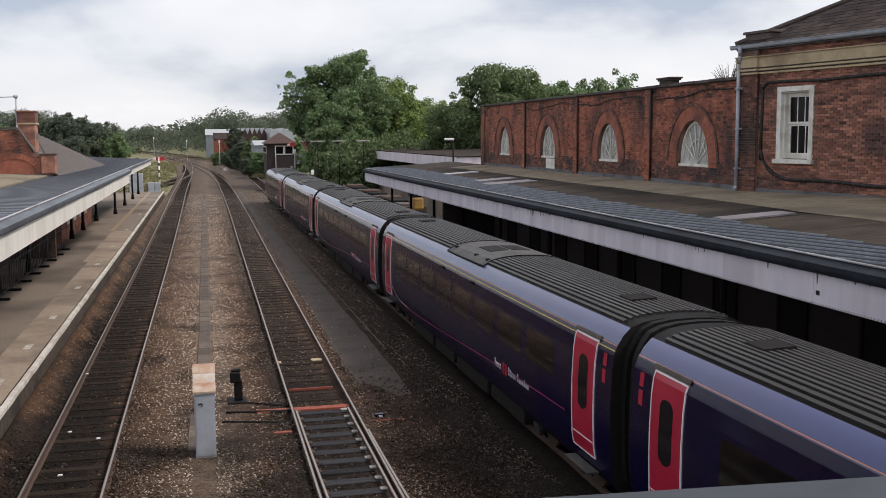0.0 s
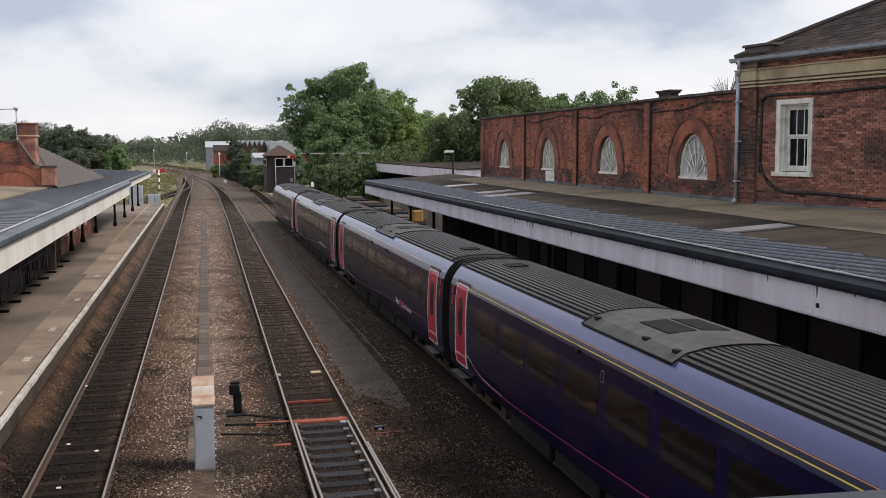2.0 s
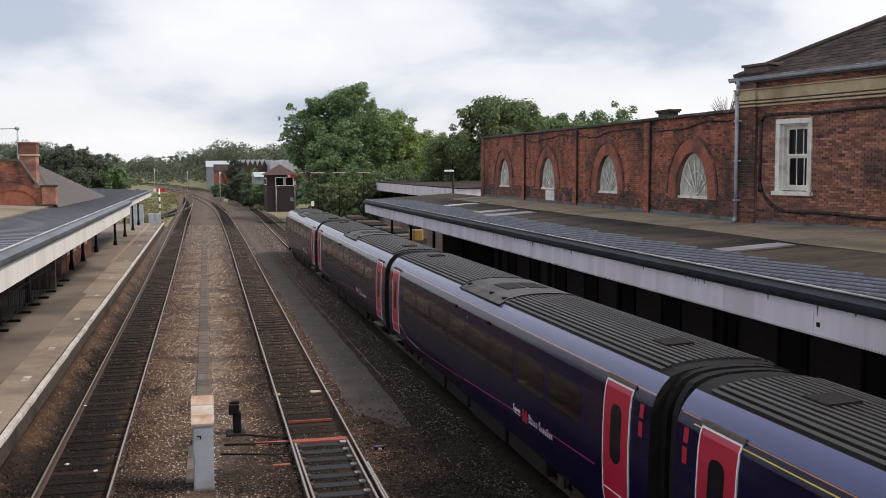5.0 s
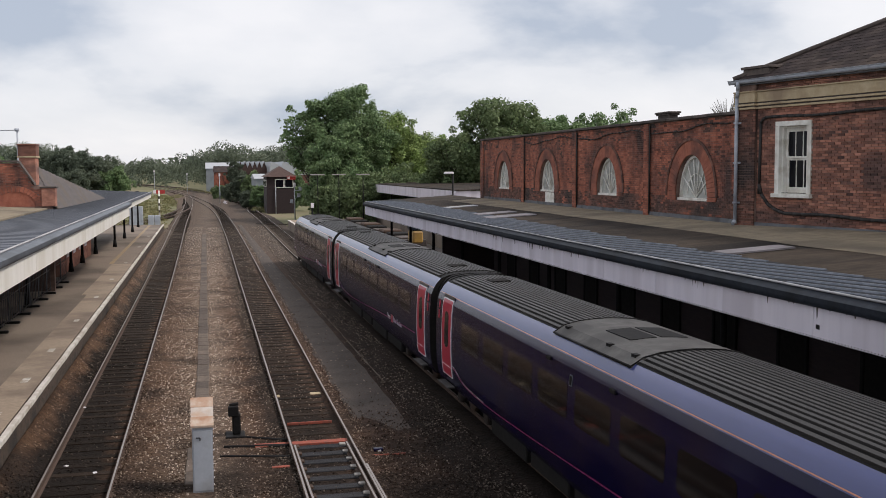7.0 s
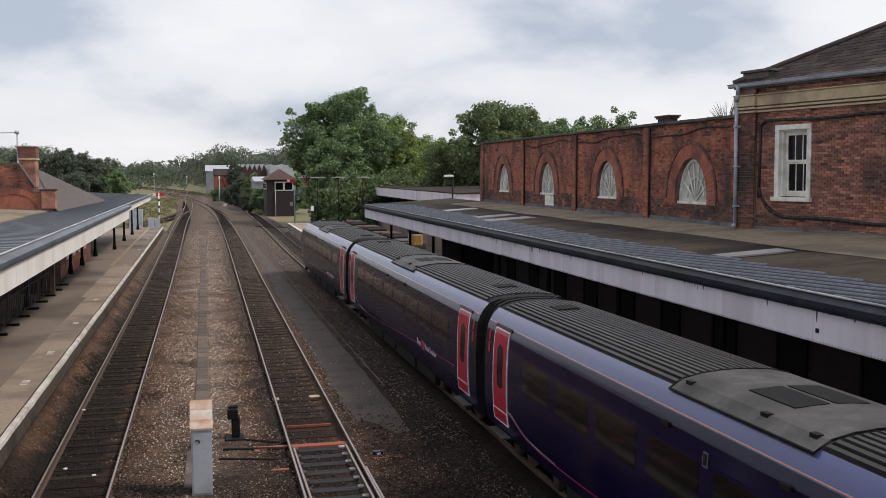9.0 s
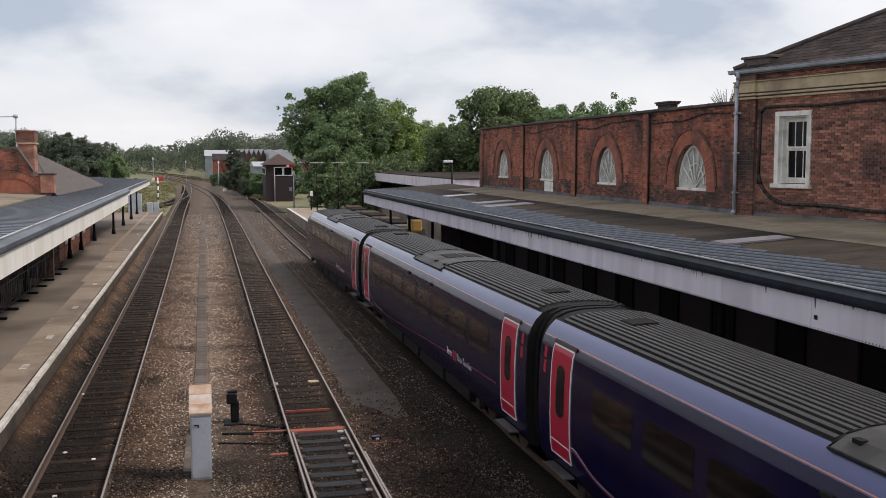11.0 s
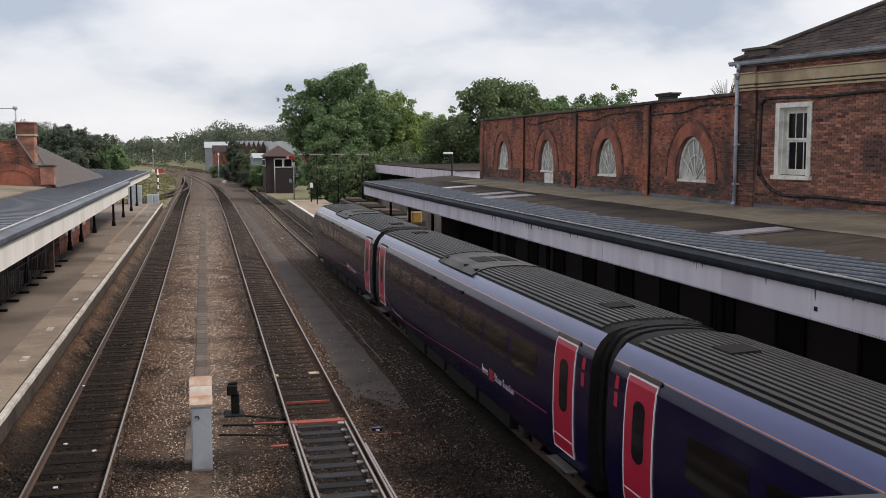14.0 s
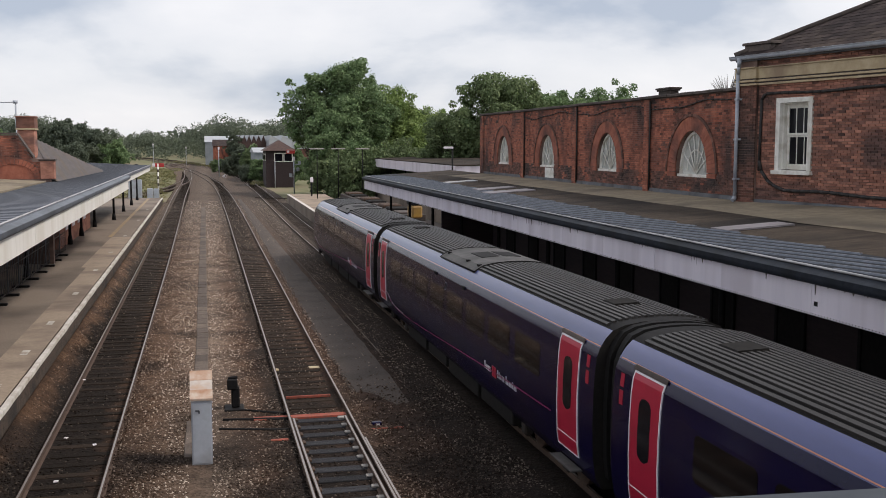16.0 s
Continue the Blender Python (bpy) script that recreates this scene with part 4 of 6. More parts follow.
def add_bricks(V, F, bricks, face, r):
    for a, b, c, d in bricks:
        x = face - r.uniform(0.0, 0.007)
        i = len(V)
        V += [(x, a, c), (x, b, c), (x, b, d), (x, a, d), (face + 0.03, a, c), (face + 0.03, b, c), (face + 0.03, b, d), (face + 0.03, a, d)]
        F += [(i, i + 3, i + 2, i + 1), (i, i + 1, i + 5, i + 4), (i + 3, i + 7, i + 6, i + 2), (i, i + 4, i + 7, i + 3), (i + 1, i + 2, i + 6, i + 5)]


V, F = [], []
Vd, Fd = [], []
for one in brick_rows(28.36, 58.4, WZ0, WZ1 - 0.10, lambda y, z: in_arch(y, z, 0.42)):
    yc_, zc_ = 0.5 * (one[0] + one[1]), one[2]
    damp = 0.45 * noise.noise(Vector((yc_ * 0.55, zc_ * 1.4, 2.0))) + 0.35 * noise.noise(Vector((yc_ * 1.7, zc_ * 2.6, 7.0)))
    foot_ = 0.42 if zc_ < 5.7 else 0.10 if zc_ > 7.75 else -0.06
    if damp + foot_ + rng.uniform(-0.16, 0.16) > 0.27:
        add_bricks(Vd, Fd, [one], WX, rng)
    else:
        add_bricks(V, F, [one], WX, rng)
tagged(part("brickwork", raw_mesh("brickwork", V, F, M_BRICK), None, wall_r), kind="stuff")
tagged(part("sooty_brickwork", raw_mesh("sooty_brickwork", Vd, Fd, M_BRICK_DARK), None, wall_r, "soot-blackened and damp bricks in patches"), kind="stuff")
for y0, y1 in PIERS:
    V, F = [], []
    add_bricks(V, F, brick_rows(y0, y1, WZ0, WZ1 - 0.05, lambda y, z: False), WX - 0.09, rng)
    tagged(part("pilaster", raw_mesh("pilaster", V, F, M_BRICK), None, wall_r, "projecting brick pilaster"), kind="stuff")
    bm = bmesh.new()
    box(bm, WX - 0.075, WX + 0.03, y0 + 0.004, y1 - 0.008, WZ0, WZ1 - 0.06)
    part("pilaster_core", bm, M_MORTAR, wall_r)
# a thin black rod draws the dark upright line at each pilaster's edge
for y0, y1 in PIERS[1:]:
    bm = bmesh.new()
    rod(bm, (WX - 0.06, y0 - 0.045, WZ0 + 0.05), (WX - 0.06, y0 - 0.045, WZ1 - 0.12), 0.032, n=8)
    part("pilaster_edge_rod", bm, M_CABLE, wall_r, "black rod drawing the dark upright line beside the pilaster")
# coping
bm = bmesh.new()
box(bm, WX - 0.12, WX + 0.50, 0.004, 1.0, 0, 0.10, bev=0.015)
COPS = mesh_of("coping", bm, M_COPING)
y = 28.4
while y < 58.4:
    part("coping", COPS, None, wall_r).matrix_basis = pose(rng.uniform(-0.01, 0.01), y, WZ1 - 0.03 + rng.uniform(-0.008, 0.008))
    y += 1.0
bm = bmesh.new()
box(bm, WX - 0.05, WX + 0.02, 28.4, 58.4, WZ0 - 0.02, WZ0 + 0.13)
part("flashing", bm, M_LEAD, wall_r, "grey lead flashing at the wall's foot")
# arches of rubbed brick, each voussoir a piece
for c, w in ARCH:
    h = w / 2
    nv = 34
    for k in range(nv):
        a0, a1 = math.pi * k / nv + 0.003, math.pi * (k + 1) / nv - 0.003
        bm = bmesh.new()
        pr = []
        for a, g in ((a0, 0.005), (a1, 0.005), (a1, 0.42), (a0, 0.42)):
            pr.append((c + (h + g * 1.45) * math.cos(a), SPRING + (7.13 - SPRING + g * 1.14) * math.sin(a)))
        prism(bm, pr, "x", WX - 0.025, WX + 0.10)
        part("arch_brick", bm, M_RUBBED, wall_r)
    bm = bmesh.new()
    for s in (-1, 1):
        for z in np.arange(SILL, SPRING - 0.02, 0.076):
            ya, yb = sorted((c + s * (h + 0.006), c + s * (h + 0.61)))
            box(bm, WX - 0.025, WX + 0.10, ya, yb, z, z + 0.07)
    part("jamb_bricks", bm, M_RUBBED, wall_r)
    # sooty hood course over the arch
    bm = bmesh.new()
    for k in range(nv):
        a0, a1 = math.pi * k / nv, math.pi * (k + 1) / nv
        prism(bm, [(c + (h + g * 1.45) * math.cos(a), SPRING + (7.13 - SPRING + g * 1.14) * math.sin(a)) for a, g in ((a0, 0.425), (a1, 0.425), (a1, 0.50), (a0, 0.50))], "x", WX - 0.05, WX + 0.06)
    part("hood_course", bm, M_BRICK_DARK, wall_r, "sooty projecting brick hood over the arch")
# soot-dark sill band
V, F = [], []
add_bricks(V, F, brick_rows(28.36, 58.4, 5.43, 5.58, lambda y, z: any(abs(y - c) > w / 2 + 0.7 for c, w in ARCH) and all(abs(y - c) > w / 2 + 0.7 for c, w in ARCH)), WX - 0.012, rng)
tagged(part("sill_band", raw_mesh("sill_band", V, F, M_BRICK_DARK), None, wall_r), kind="stuff")

for i, (c, w) in enumerate(ARCH):
    wd = thing("window_%d" % (i + 1), "arched fanlight window, pale boarded panes behind radiating white bars", "arched window", kind="structure")
    h = w / 2
    bm = bmesh.new()
    prism(bm, arch_pts(c, w - 0.02, SILL, 7.12), "x", WX + 0.22, WX + 0.25)
    part("pane", bm, M_BLIND, wd, "pale boarded glazing")
    outer, inner = arch_pts(c, w - 0.02, SILL, 7.12), arch_pts(c, w - 0.20, SILL, 7.03)
    bm = bmesh.new()
    for k in range(len(outer) - 1):
        prism(bm, [outer[k], outer[k + 1], inner[k + 1], inner[k]], "x", WX + 0.14, WX + 0.22)
    part("window_frame", bm, M_WHITE_WORN, wd)
    bm = bmesh.new()
    box(bm, WX + 0.06, WX + 0.24, c - h + 0.01, c + h - 0.01, SILL, SILL + 0.09, bev=0.01)
    part("window_sill", bm, M_WHITE_WORN, wd)
    for a in np.radians([30, 55, 80, 105, 130, 152]):
        bm = bmesh.new()
        rod(bm, (WX + 0.18, c, SILL + 0.10), (WX + 0.18, c + (h - 0.1) * math.cos(a), SPRING + (7.03 - SPRING) * math.sin(a)), 0.025, n=6)
        part("glazing_bar", bm, M_WHITE_WORN, wd)
    for rr in (0.55,):
        bm = bmesh.new()
        arcp = [(c + h * rr * math.cos(a), SILL + 0.12 + (7.03 - SILL) * rr * math.sin(a)) for a in np.linspace(0.12, math.pi - 0.12, 12)]
        for p, q in zip(arcp, arcp[1:]):
            rod(bm, (WX + 0.18, *p), (WX + 0.18, *q), 0.022, n=6)
        part("glazing_bar", bm, M_WHITE_WORN, wd)
    if i == 2:
        bm = bmesh.new()
        box(bm, WX - 0.03, WX + 0.10, c - h + 0.05, c + 0.15, 5.0, 5.56, bev=0.01)
        part("panel", bm, M_WHITE_WORN, wd, "white boarded panel below the fanlight")

# chimney block on the wall
ch = thing("chimney_block", "squat sooty brick chimney block on the wall top", "chimney")
for z0, z1, g in ((WZ1 + 0.04, 8.56, 0.0), (8.56, 8.62, 0.05), (8.62, 8.68, 0.09)):
    bm = bmesh.new()
    box(bm, WX + 0.02 - g, WX + 0.32 + g, 33.35 - g, 34.35 + g, z0, z1, bev=0.01)
    part("course", bm, M_COPING, ch)

# downpipe and cables
dp = thing("downpipe", "grey cast-iron downpipe with an offset head on the brick corner", "downpipe")
bm = bmesh.new()
rod(bm, (15.71, 28.16, 4.98), (15.71, 28.16, 8.80), 0.055, n=12)
part("pipe", bm, M_PIPE, dp)
bm = bmesh.new()
rod(bm, (15.71, 28.16, 8.78), (15.68, 28.06, 9.02), 0.055, n=12)
rod(bm, (15.68, 28.06, 9.0), (15.66, 28.02, 9.24), 0.06, n=12)
part("offset", bm, M_PIPE, dp)
for z in (5.6, 6.8, 8.0):
    bm = bmesh.new()
    box(bm, 15.65, 15.85, 28.08, 28.24, z, z + 0.06, bev=0.01)
    part("bracket", bm, M_PIPE, dp)
bm = bmesh.new()
rod(bm, (15.71, 28.16, 5.08), (15.60, 28.10, 4.99), 0.06, n=10)
part("shoe", bm, M_PIPE, dp)


def cable(pts, r, label, m=None):
    th = thing("cable", label, "cable")
    if m is not None:
        th.matrix_basis = m
    bm = bmesh.new()
    for p, q in zip(pts, pts[1:]):
        rod(bm, p, q, r, n=6)
    part("run", bm, M_CABLE, th)


wig = [(15.97, y, 8.02 + 0.10 * math.sin((y - 28) * 0.85) + 0.03 * math.sin(y * 2.3)) for y in np.linspace(29, 50.2, 60)]
cable(wig + [(15.97, 50.25, 7.7), (15.96, 50.5, 6.2), (15.96, 50.6, 5.0)], 0.022, "black cable drooping along the top of the brick wall")

# ---- taller end house ----
HX = 15.88
house = thing("station_house", "weathered brick station house with buff stone band and slate roof", "house")
# the house stands askew to the tracks, turned about its corner
HOUSE_M = pose(HX, 28.3, 0, 0, 0, 11.4) @ pose(-HX, -28.3, 0)
house.matrix_basis = HOUSE_M
bm = bmesh.new()
for ya, yb, za, zb in ((26.59, 28.30, 0.9, 9.2), (25.44, 26.59, 0.9, 5.93), (25.44, 26.59, 7.90, 9.2), (4.0, 25.44, 0.9, 9.2)):
    box(bm, HX + 0.025, HX + 0.4, ya, yb, za, zb)
box(bm, HX + 0.4, 30, 27.9, 28.3, 0.9, 9.2)
box(bm, HX + 0.4, 30, 4.0, 4.4, 0.9, 9.2)
box(bm, HX + 1.0, HX + 1.1, 4.4, 27.9, 0.9, 9.2)
part("wall", bm, M_MORTAR, house)
WY0, WY1, WB, WT = 25.47, 26.56, 5.96, 7.87
skip_win = lambda y, z: WY0 - 0.13 < y < WY1 + 0.13 and WB - 0.05 < z < WT + 0.03
near_bricks = brick_rows(9.0, 27.5, 4.94, 8.42, skip_win)
V, F = [], []
single = [b for b in near_bricks if 23.4 < b[0] < 25.2 and 5.3 < b[2] < 8.2][:300]
chosen = set(single)
add_bricks(V, F, [b for b in near_bricks if b not in chosen], HX, rng)
add_bricks(V, F, brick_rows(9.0, 28.3, 8.95, 9.14, lambda y, z: False), HX, rng)
tagged(part("brickwork", raw_mesh("house_brickwork", V, F, M_BRICK_HOUSE), None, house), kind="stuff")
V, F = [], []
add_bricks(V, F, brick_rows(27.5, 28.32, 4.94, 8.45, lambda y, z: False), HX - 0.10, rng)
tagged(part("quoin_pilaster", raw_mesh("quoin_pilaster", V, F, M_BRICK_DARK), None, house, "sooty brick corner pilaster"), kind="stuff")
bm = bmesh.new()
box(bm, HX - 0.09, HX + 0.03, 27.51, 28.31, 4.94, 9.14)
part("pilaster_core", bm, M_MORTAR, house)
for z0, z1, g, m in ((8.42, 8.48, 0.05, M_STONE_BAND), (8.48, 8.52, 0.03, M_COPING), (8.52, 8.58, 0.08, M_STONE_BAND), (8.58, 8.62, 0.045, M_COPING), (8.62, 8.92, 0.06, M_STONE_BAND), (8.92, 8.96, 0.10, M_STONE_BAND)):
    bm = bmesh.new()
    box(bm, HX - g - 0.02, HX + 0.03, 4.0, 27.45, z0, z1, bev=0.008)
    box(bm, HX - g - 0.12, HX + 0.03, 27.45, 28.36, z0, z1, bev=0.008)
    part("string_course", bm, m, house, "buff stone string course" if m is M_STONE_BAND else "")
bm = bmesh.new()
prof = [(HX - 0.30 + 0.07 * (1 - math.cos(a)), 9.27 - 0.09 * math.sin(a)) for a in np.linspace(0, math.pi, 9)] + [(HX - 0.12, 9.33), (HX - 0.32, 9.30)]
prism(bm, prof, "y", 4.0, 28.5)
part("gutter", bm, M_PIPE, house, "grey cast-iron gutter")
bm = bmesh.new()
box(bm, HX - 0.16, HX + 0.03, 4.0, 28.36, 9.14, 9.22)
part("eaves_board", bm, M_LEAD, house)
# hipped slate roof
bm = bmesh.new()
x0, yA, yB, zz = HX - 0.22, 28.35, 3.8, 9.30
xr, hr = x0 + 7.2, zz + 3.75
a, b, c, d = (x0, yA, zz), (x0, yB, zz), (xr, yB, hr), (xr, yA - 7.2, hr)
e2, f2 = (x0 + 14.4, yA, zz), (x0 + 14.4, yB, zz)
quad(bm, [a, b, c, d])
quad(bm, [a, d, e2])
quad(bm, [d, c, f2, e2])
quad(bm, [a, e2, f2, b])
part("roof", bm, M_SLATE, house, "brown-grey slate hipped roof")
V, F = [], []
nrm = Vector((-(hr - zz), 0, xr - x0)).normalized()
up = Vector((xr - x0, 0, hr - zz)).normalized()
row = 0
s = 0.0
while s < 5.2:
    y = 11.0 + (0.15 if row % 2 else 0)
    lim = yA - s * up.x
    while y + 0.3 < lim:
        p = Vector((x0, y, zz)) + up * s
        i = len(V)
        lift = nrm * (0.012 + rng.uniform(0, 0.008))
        V += [p + lift, p + Vector((0, 0.294, 0)) + lift, p + Vector((0, 0.294, 0)) + up * 0.34 + nrm * 0.006, p + up * 0.34 + nrm * 0.006, p, p + Vector((0, 0.294, 0))]
        F += [(i, i + 3, i + 2, i + 1), (i, i + 1, i + 5, i + 4)]
        y += 0.3
    s, row = s + 0.24, row + 1
tagged(part("slating", raw_mesh("slating", V, F, M_SLATE_ISL), None, house), kind="stuff")
bm = bmesh.new()
rod(bm, (x0, yA, zz + 0.05), (xr, yA - 7.2, hr + 0.05), 0.075, n=8)
part("hip_roll", bm, M_COPING, house)
bm = bmesh.new()
box(bm, HX + 0.02, HX + 0.9, 27.10, 28.20, 9.28, 9.62, bev=0.02)
box(bm, HX - 0.03, HX + 0.95, 27.03, 28.25, 9.62, 9.70, bev=0.01)
part("corner_block", bm, M_COPING, house, "lead-capped block at the roof corner")
# sash window
bm = bmesh.new()
box(bm, HX - 0.03, HX + 0.10, WY0 - 0.16, WY0, WB - 0.02, WT)
box(bm, HX - 0.03, HX + 0.10, WY1, WY1 + 0.16, WB - 0.02, WT)
box(bm, HX - 0.03, HX + 0.10, WY0 - 0.16, WY1 + 0.16, WT + 0.004, WT + 0.14)
win = part("window", bm, M_WHITE_WORN, house, "white sash window in a peeling moulded surround")
bm = bmesh.new()
box(bm, HX + 0.10, HX + 0.34, WY0, WY0 + 0.04, WB, WT)
box(bm, HX + 0.10, HX + 0.34, WY1 - 0.04, WY1, WB, WT)
box(bm, HX + 0.10, HX + 0.34, WY0 + 0.04, WY1 - 0.04, WT - 0.04, WT)
part("reveal", bm, M_WHITE_WORN, win)
bm = bmesh.new()
box(bm, HX - 0.12, HX + 0.34, WY0 - 0.22, WY1 + 0.22, WB - 0.14, WB - 0.02, bev=0.012)
part("window_sill", bm, M_WHITE_WORN, win, "peeling white sill")
zmid = 6.95
ya0, yb0 = WY0 + 0.04, WY1 - 0.04
for k, (z0, z1, xo) in enumerate(((WB + 0.10, zmid, 0.26), (zmid, WT - 0.10, 0.22))):
    bm = bmesh.new()
    box(bm, HX + xo, HX + xo + 0.04, ya0, ya0 + 0.07, z0, z1)
    box(bm, HX + xo, HX + xo + 0.04, yb0 - 0.07, yb0, z0, z1)
    box(bm, HX + xo, HX + xo + 0.04, ya0 + 0.07, yb0 - 0.07, z0, z0 + 0.06)
    box(bm, HX + xo, HX + xo + 0.04, ya0 + 0.07, yb0 - 0.07, z1 - 0.06, z1)
    third = (yb0 - ya0 - 0.14) / 3
    for j in (1, 2):
        yy = ya0 + 0.07 + third * j
        box(bm, HX + xo, HX + xo + 0.035, yy - 0.014, yy + 0.014, z0 + 0.06, z1 - 0.06)
    part("sash", bm, M_WHITE_WORN, win)
    for j in range(3):
        bm = bmesh.new()
        box(bm, HX + xo + 0.015, HX + xo + 0.02, ya0 + 0.085 + third * j, ya0 + 0.055 + third * (j + 1), z0 + 0.06, z1 - 0.06)
        part("pane", bm, M_GLASS_DARK, win)
for z0, z1, xo in ((WB, WB + 0.10, 0.26), (WT - 0.10, WT - 0.04, 0.22)):
    bm = bmesh.new()
    box(bm, HX + xo, HX + 0.34, ya0, yb0, z0, z1)
    part("box_frame", bm, M_WHITE_WORN, win)
cab_y = np.linspace(27.1, 9.0, 60)
cable([(HX - 0.03, 27.36, 5.9), (HX - 0.03, 27.32, 8.0), (HX - 0.03, 27.22, 8.12)] + [(HX - 0.03, y, 8.14 + 0.02 * math.sin(y * 1.7) + 0.006 * (27 - y)) for y in cab_y], 0.045, "thick black cable bundle fixed under the stone band", HOUSE_M)
cable([(HX - 0.03, 27.36, 6.2), (HX - 0.03, 27.25, 5.9), (HX - 0.03, 27.0, 5.64), (HX - 0.03, 26.75, 5.50), (HX - 0.03, 26.5, 5.42)] + [(HX - 0.03, y, 5.39 - 0.02 * (26.3 - y) + 0.02 * math.sin(y * 2.1)) for y in np.linspace(26.3, 9, 50)], 0.05, "thick black cable looping below the sash window", HOUSE_M)
bm = bmesh.new()
box(bm, HX - 0.06, HX + 0.02, 6.0, 28.36, 4.93, 5.06)
part("flashing", bm, M_LEAD, house)
bm = bmesh.new()
box(bm, 0.001, 0.032, 0, 0.211, 0, 0.066)
ONE_BRICK = mesh_of("brick", bm, M_BRICK_ONE)
for a_, b_, c_, d_ in single:
    if b_ - a_ > 0.2:
        part("brick", ONE_BRICK, None, house).matrix_basis = pose(HX - rng.uniform(0, 0.007), a_, c_)


# ---- the passenger train ----
HALF = [(1.20, 0.55), (1.33, 0.78), (1.385, 1.15), (1.40, 1.7), (1.395, 2.2), (1.37, 2.7), (1.338, 2.96), (1.275, 3.13), (1.175, 3.29), (1.04, 3.425), (0.80, 3.515), (0.45, 3.565), (0.0, 3.58)]


def side_x(z):
    for (xa, za), (xb_, zb) in zip(HALF, HALF[1:]):
        if za <= z <= zb:
            return xa + (xb_ - xa) * (z - za) / (zb - za)
    return HALF[0][0]


def skin(bm, y0, y1, z0, z1, side, lift, mi=0, depth=0.02, corner=0.0):
    """A panel bent to the car's side: its outer face stands 'lift' off the body."""
    zs = [z0] + [z for _, z in HALF if z0 < z < z1] + [z1]
    if corner:
        zs = sorted(set(zs + [z0 + corner * k / 3 for k in range(1, 4)] + [z1 - corner * k / 3 for k in range(1, 4)]))
    def inset(z):
        if not corner:
            return 0.0
        d = min(z - z0, z1 - z)
        return 0.0 if d >= corner else corner - math.sqrt(max(0.0, corner ** 2 - (corner - d) ** 2))
    A = [[bm.verts.new((side * (side_x(z) + o), y, z)) for y in (y0 + inset(z), y1 - inset(z))] for z in zs for o in (lift, lift - depth)]
    outer, inner = A[0::2], A[1::2]
    for k in range(len(zs) - 1):
        bm.faces.new((outer[k][0], outer[k][1], outer[k + 1][1], outer[k + 1][0])).material_index = mi
        for e in (0, 1):
            bm.faces.new((outer[k][e], inner[k][e], inner[k + 1][e], outer[k + 1][e])).material_index = mi
    for k in (0, -1):
        bm.faces.new((outer[k][0], outer[k][1], inner[k][1], inner[k][0])).material_index = mi


def ribbon(bm, pts, w, side, lift):
    """A thin painted line on the car's side through (y, z) points."""
    up = []
    for i, (y, z) in enumerate(pts):
        a, b = pts[max(0, i - 1)], pts[min(len(pts) - 1, i + 1)]
        d = Vector((b[0] - a[0], b[1] - a[1])).normalized()
        n_ = Vector((-d.y, d.x)) * w / 2
        up.append([bm.verts.new((side * (side_x(z + s * n_.y) + lift), y + s * n_.x, z + s * n_.y)) for s in (-1, 1)])
    for a, b in zip(up, up[1:]):
        bm.faces.new((a[0], a[1], b[1], b[0]))


CAR = 22.8
PANEL_Y = 11.45
ROOF_X = [1.02 * k / 8.5 for k in range(-8, 9)]


def roof_z(x):
    x = abs(x)
    for (xa, za), (xb_, zb) in zip(HALF[::-1], HALF[::-1][1:]):
        if xa <= x <= xb_:
            return za + (zb - za) * (x - xa) / (xb_ - xa)
    return 3.2


def car_stations(nose):
    ys = [0.42, CAR - 0.42]
    if not nose:
        return [(y, 1.0, 0.0) for y in ys]
    return [(0.42, 1.0, 0.0), (19.2, 1.0, 0.0), (20.4, 0.99, 0.08), (21.4, 0.97, 0.30), (22.3, 0.92, 0.75), (23.0, 0.84, 1.35), (23.5, 0.72, 1.95), (23.75, 0.55, 2.3)]


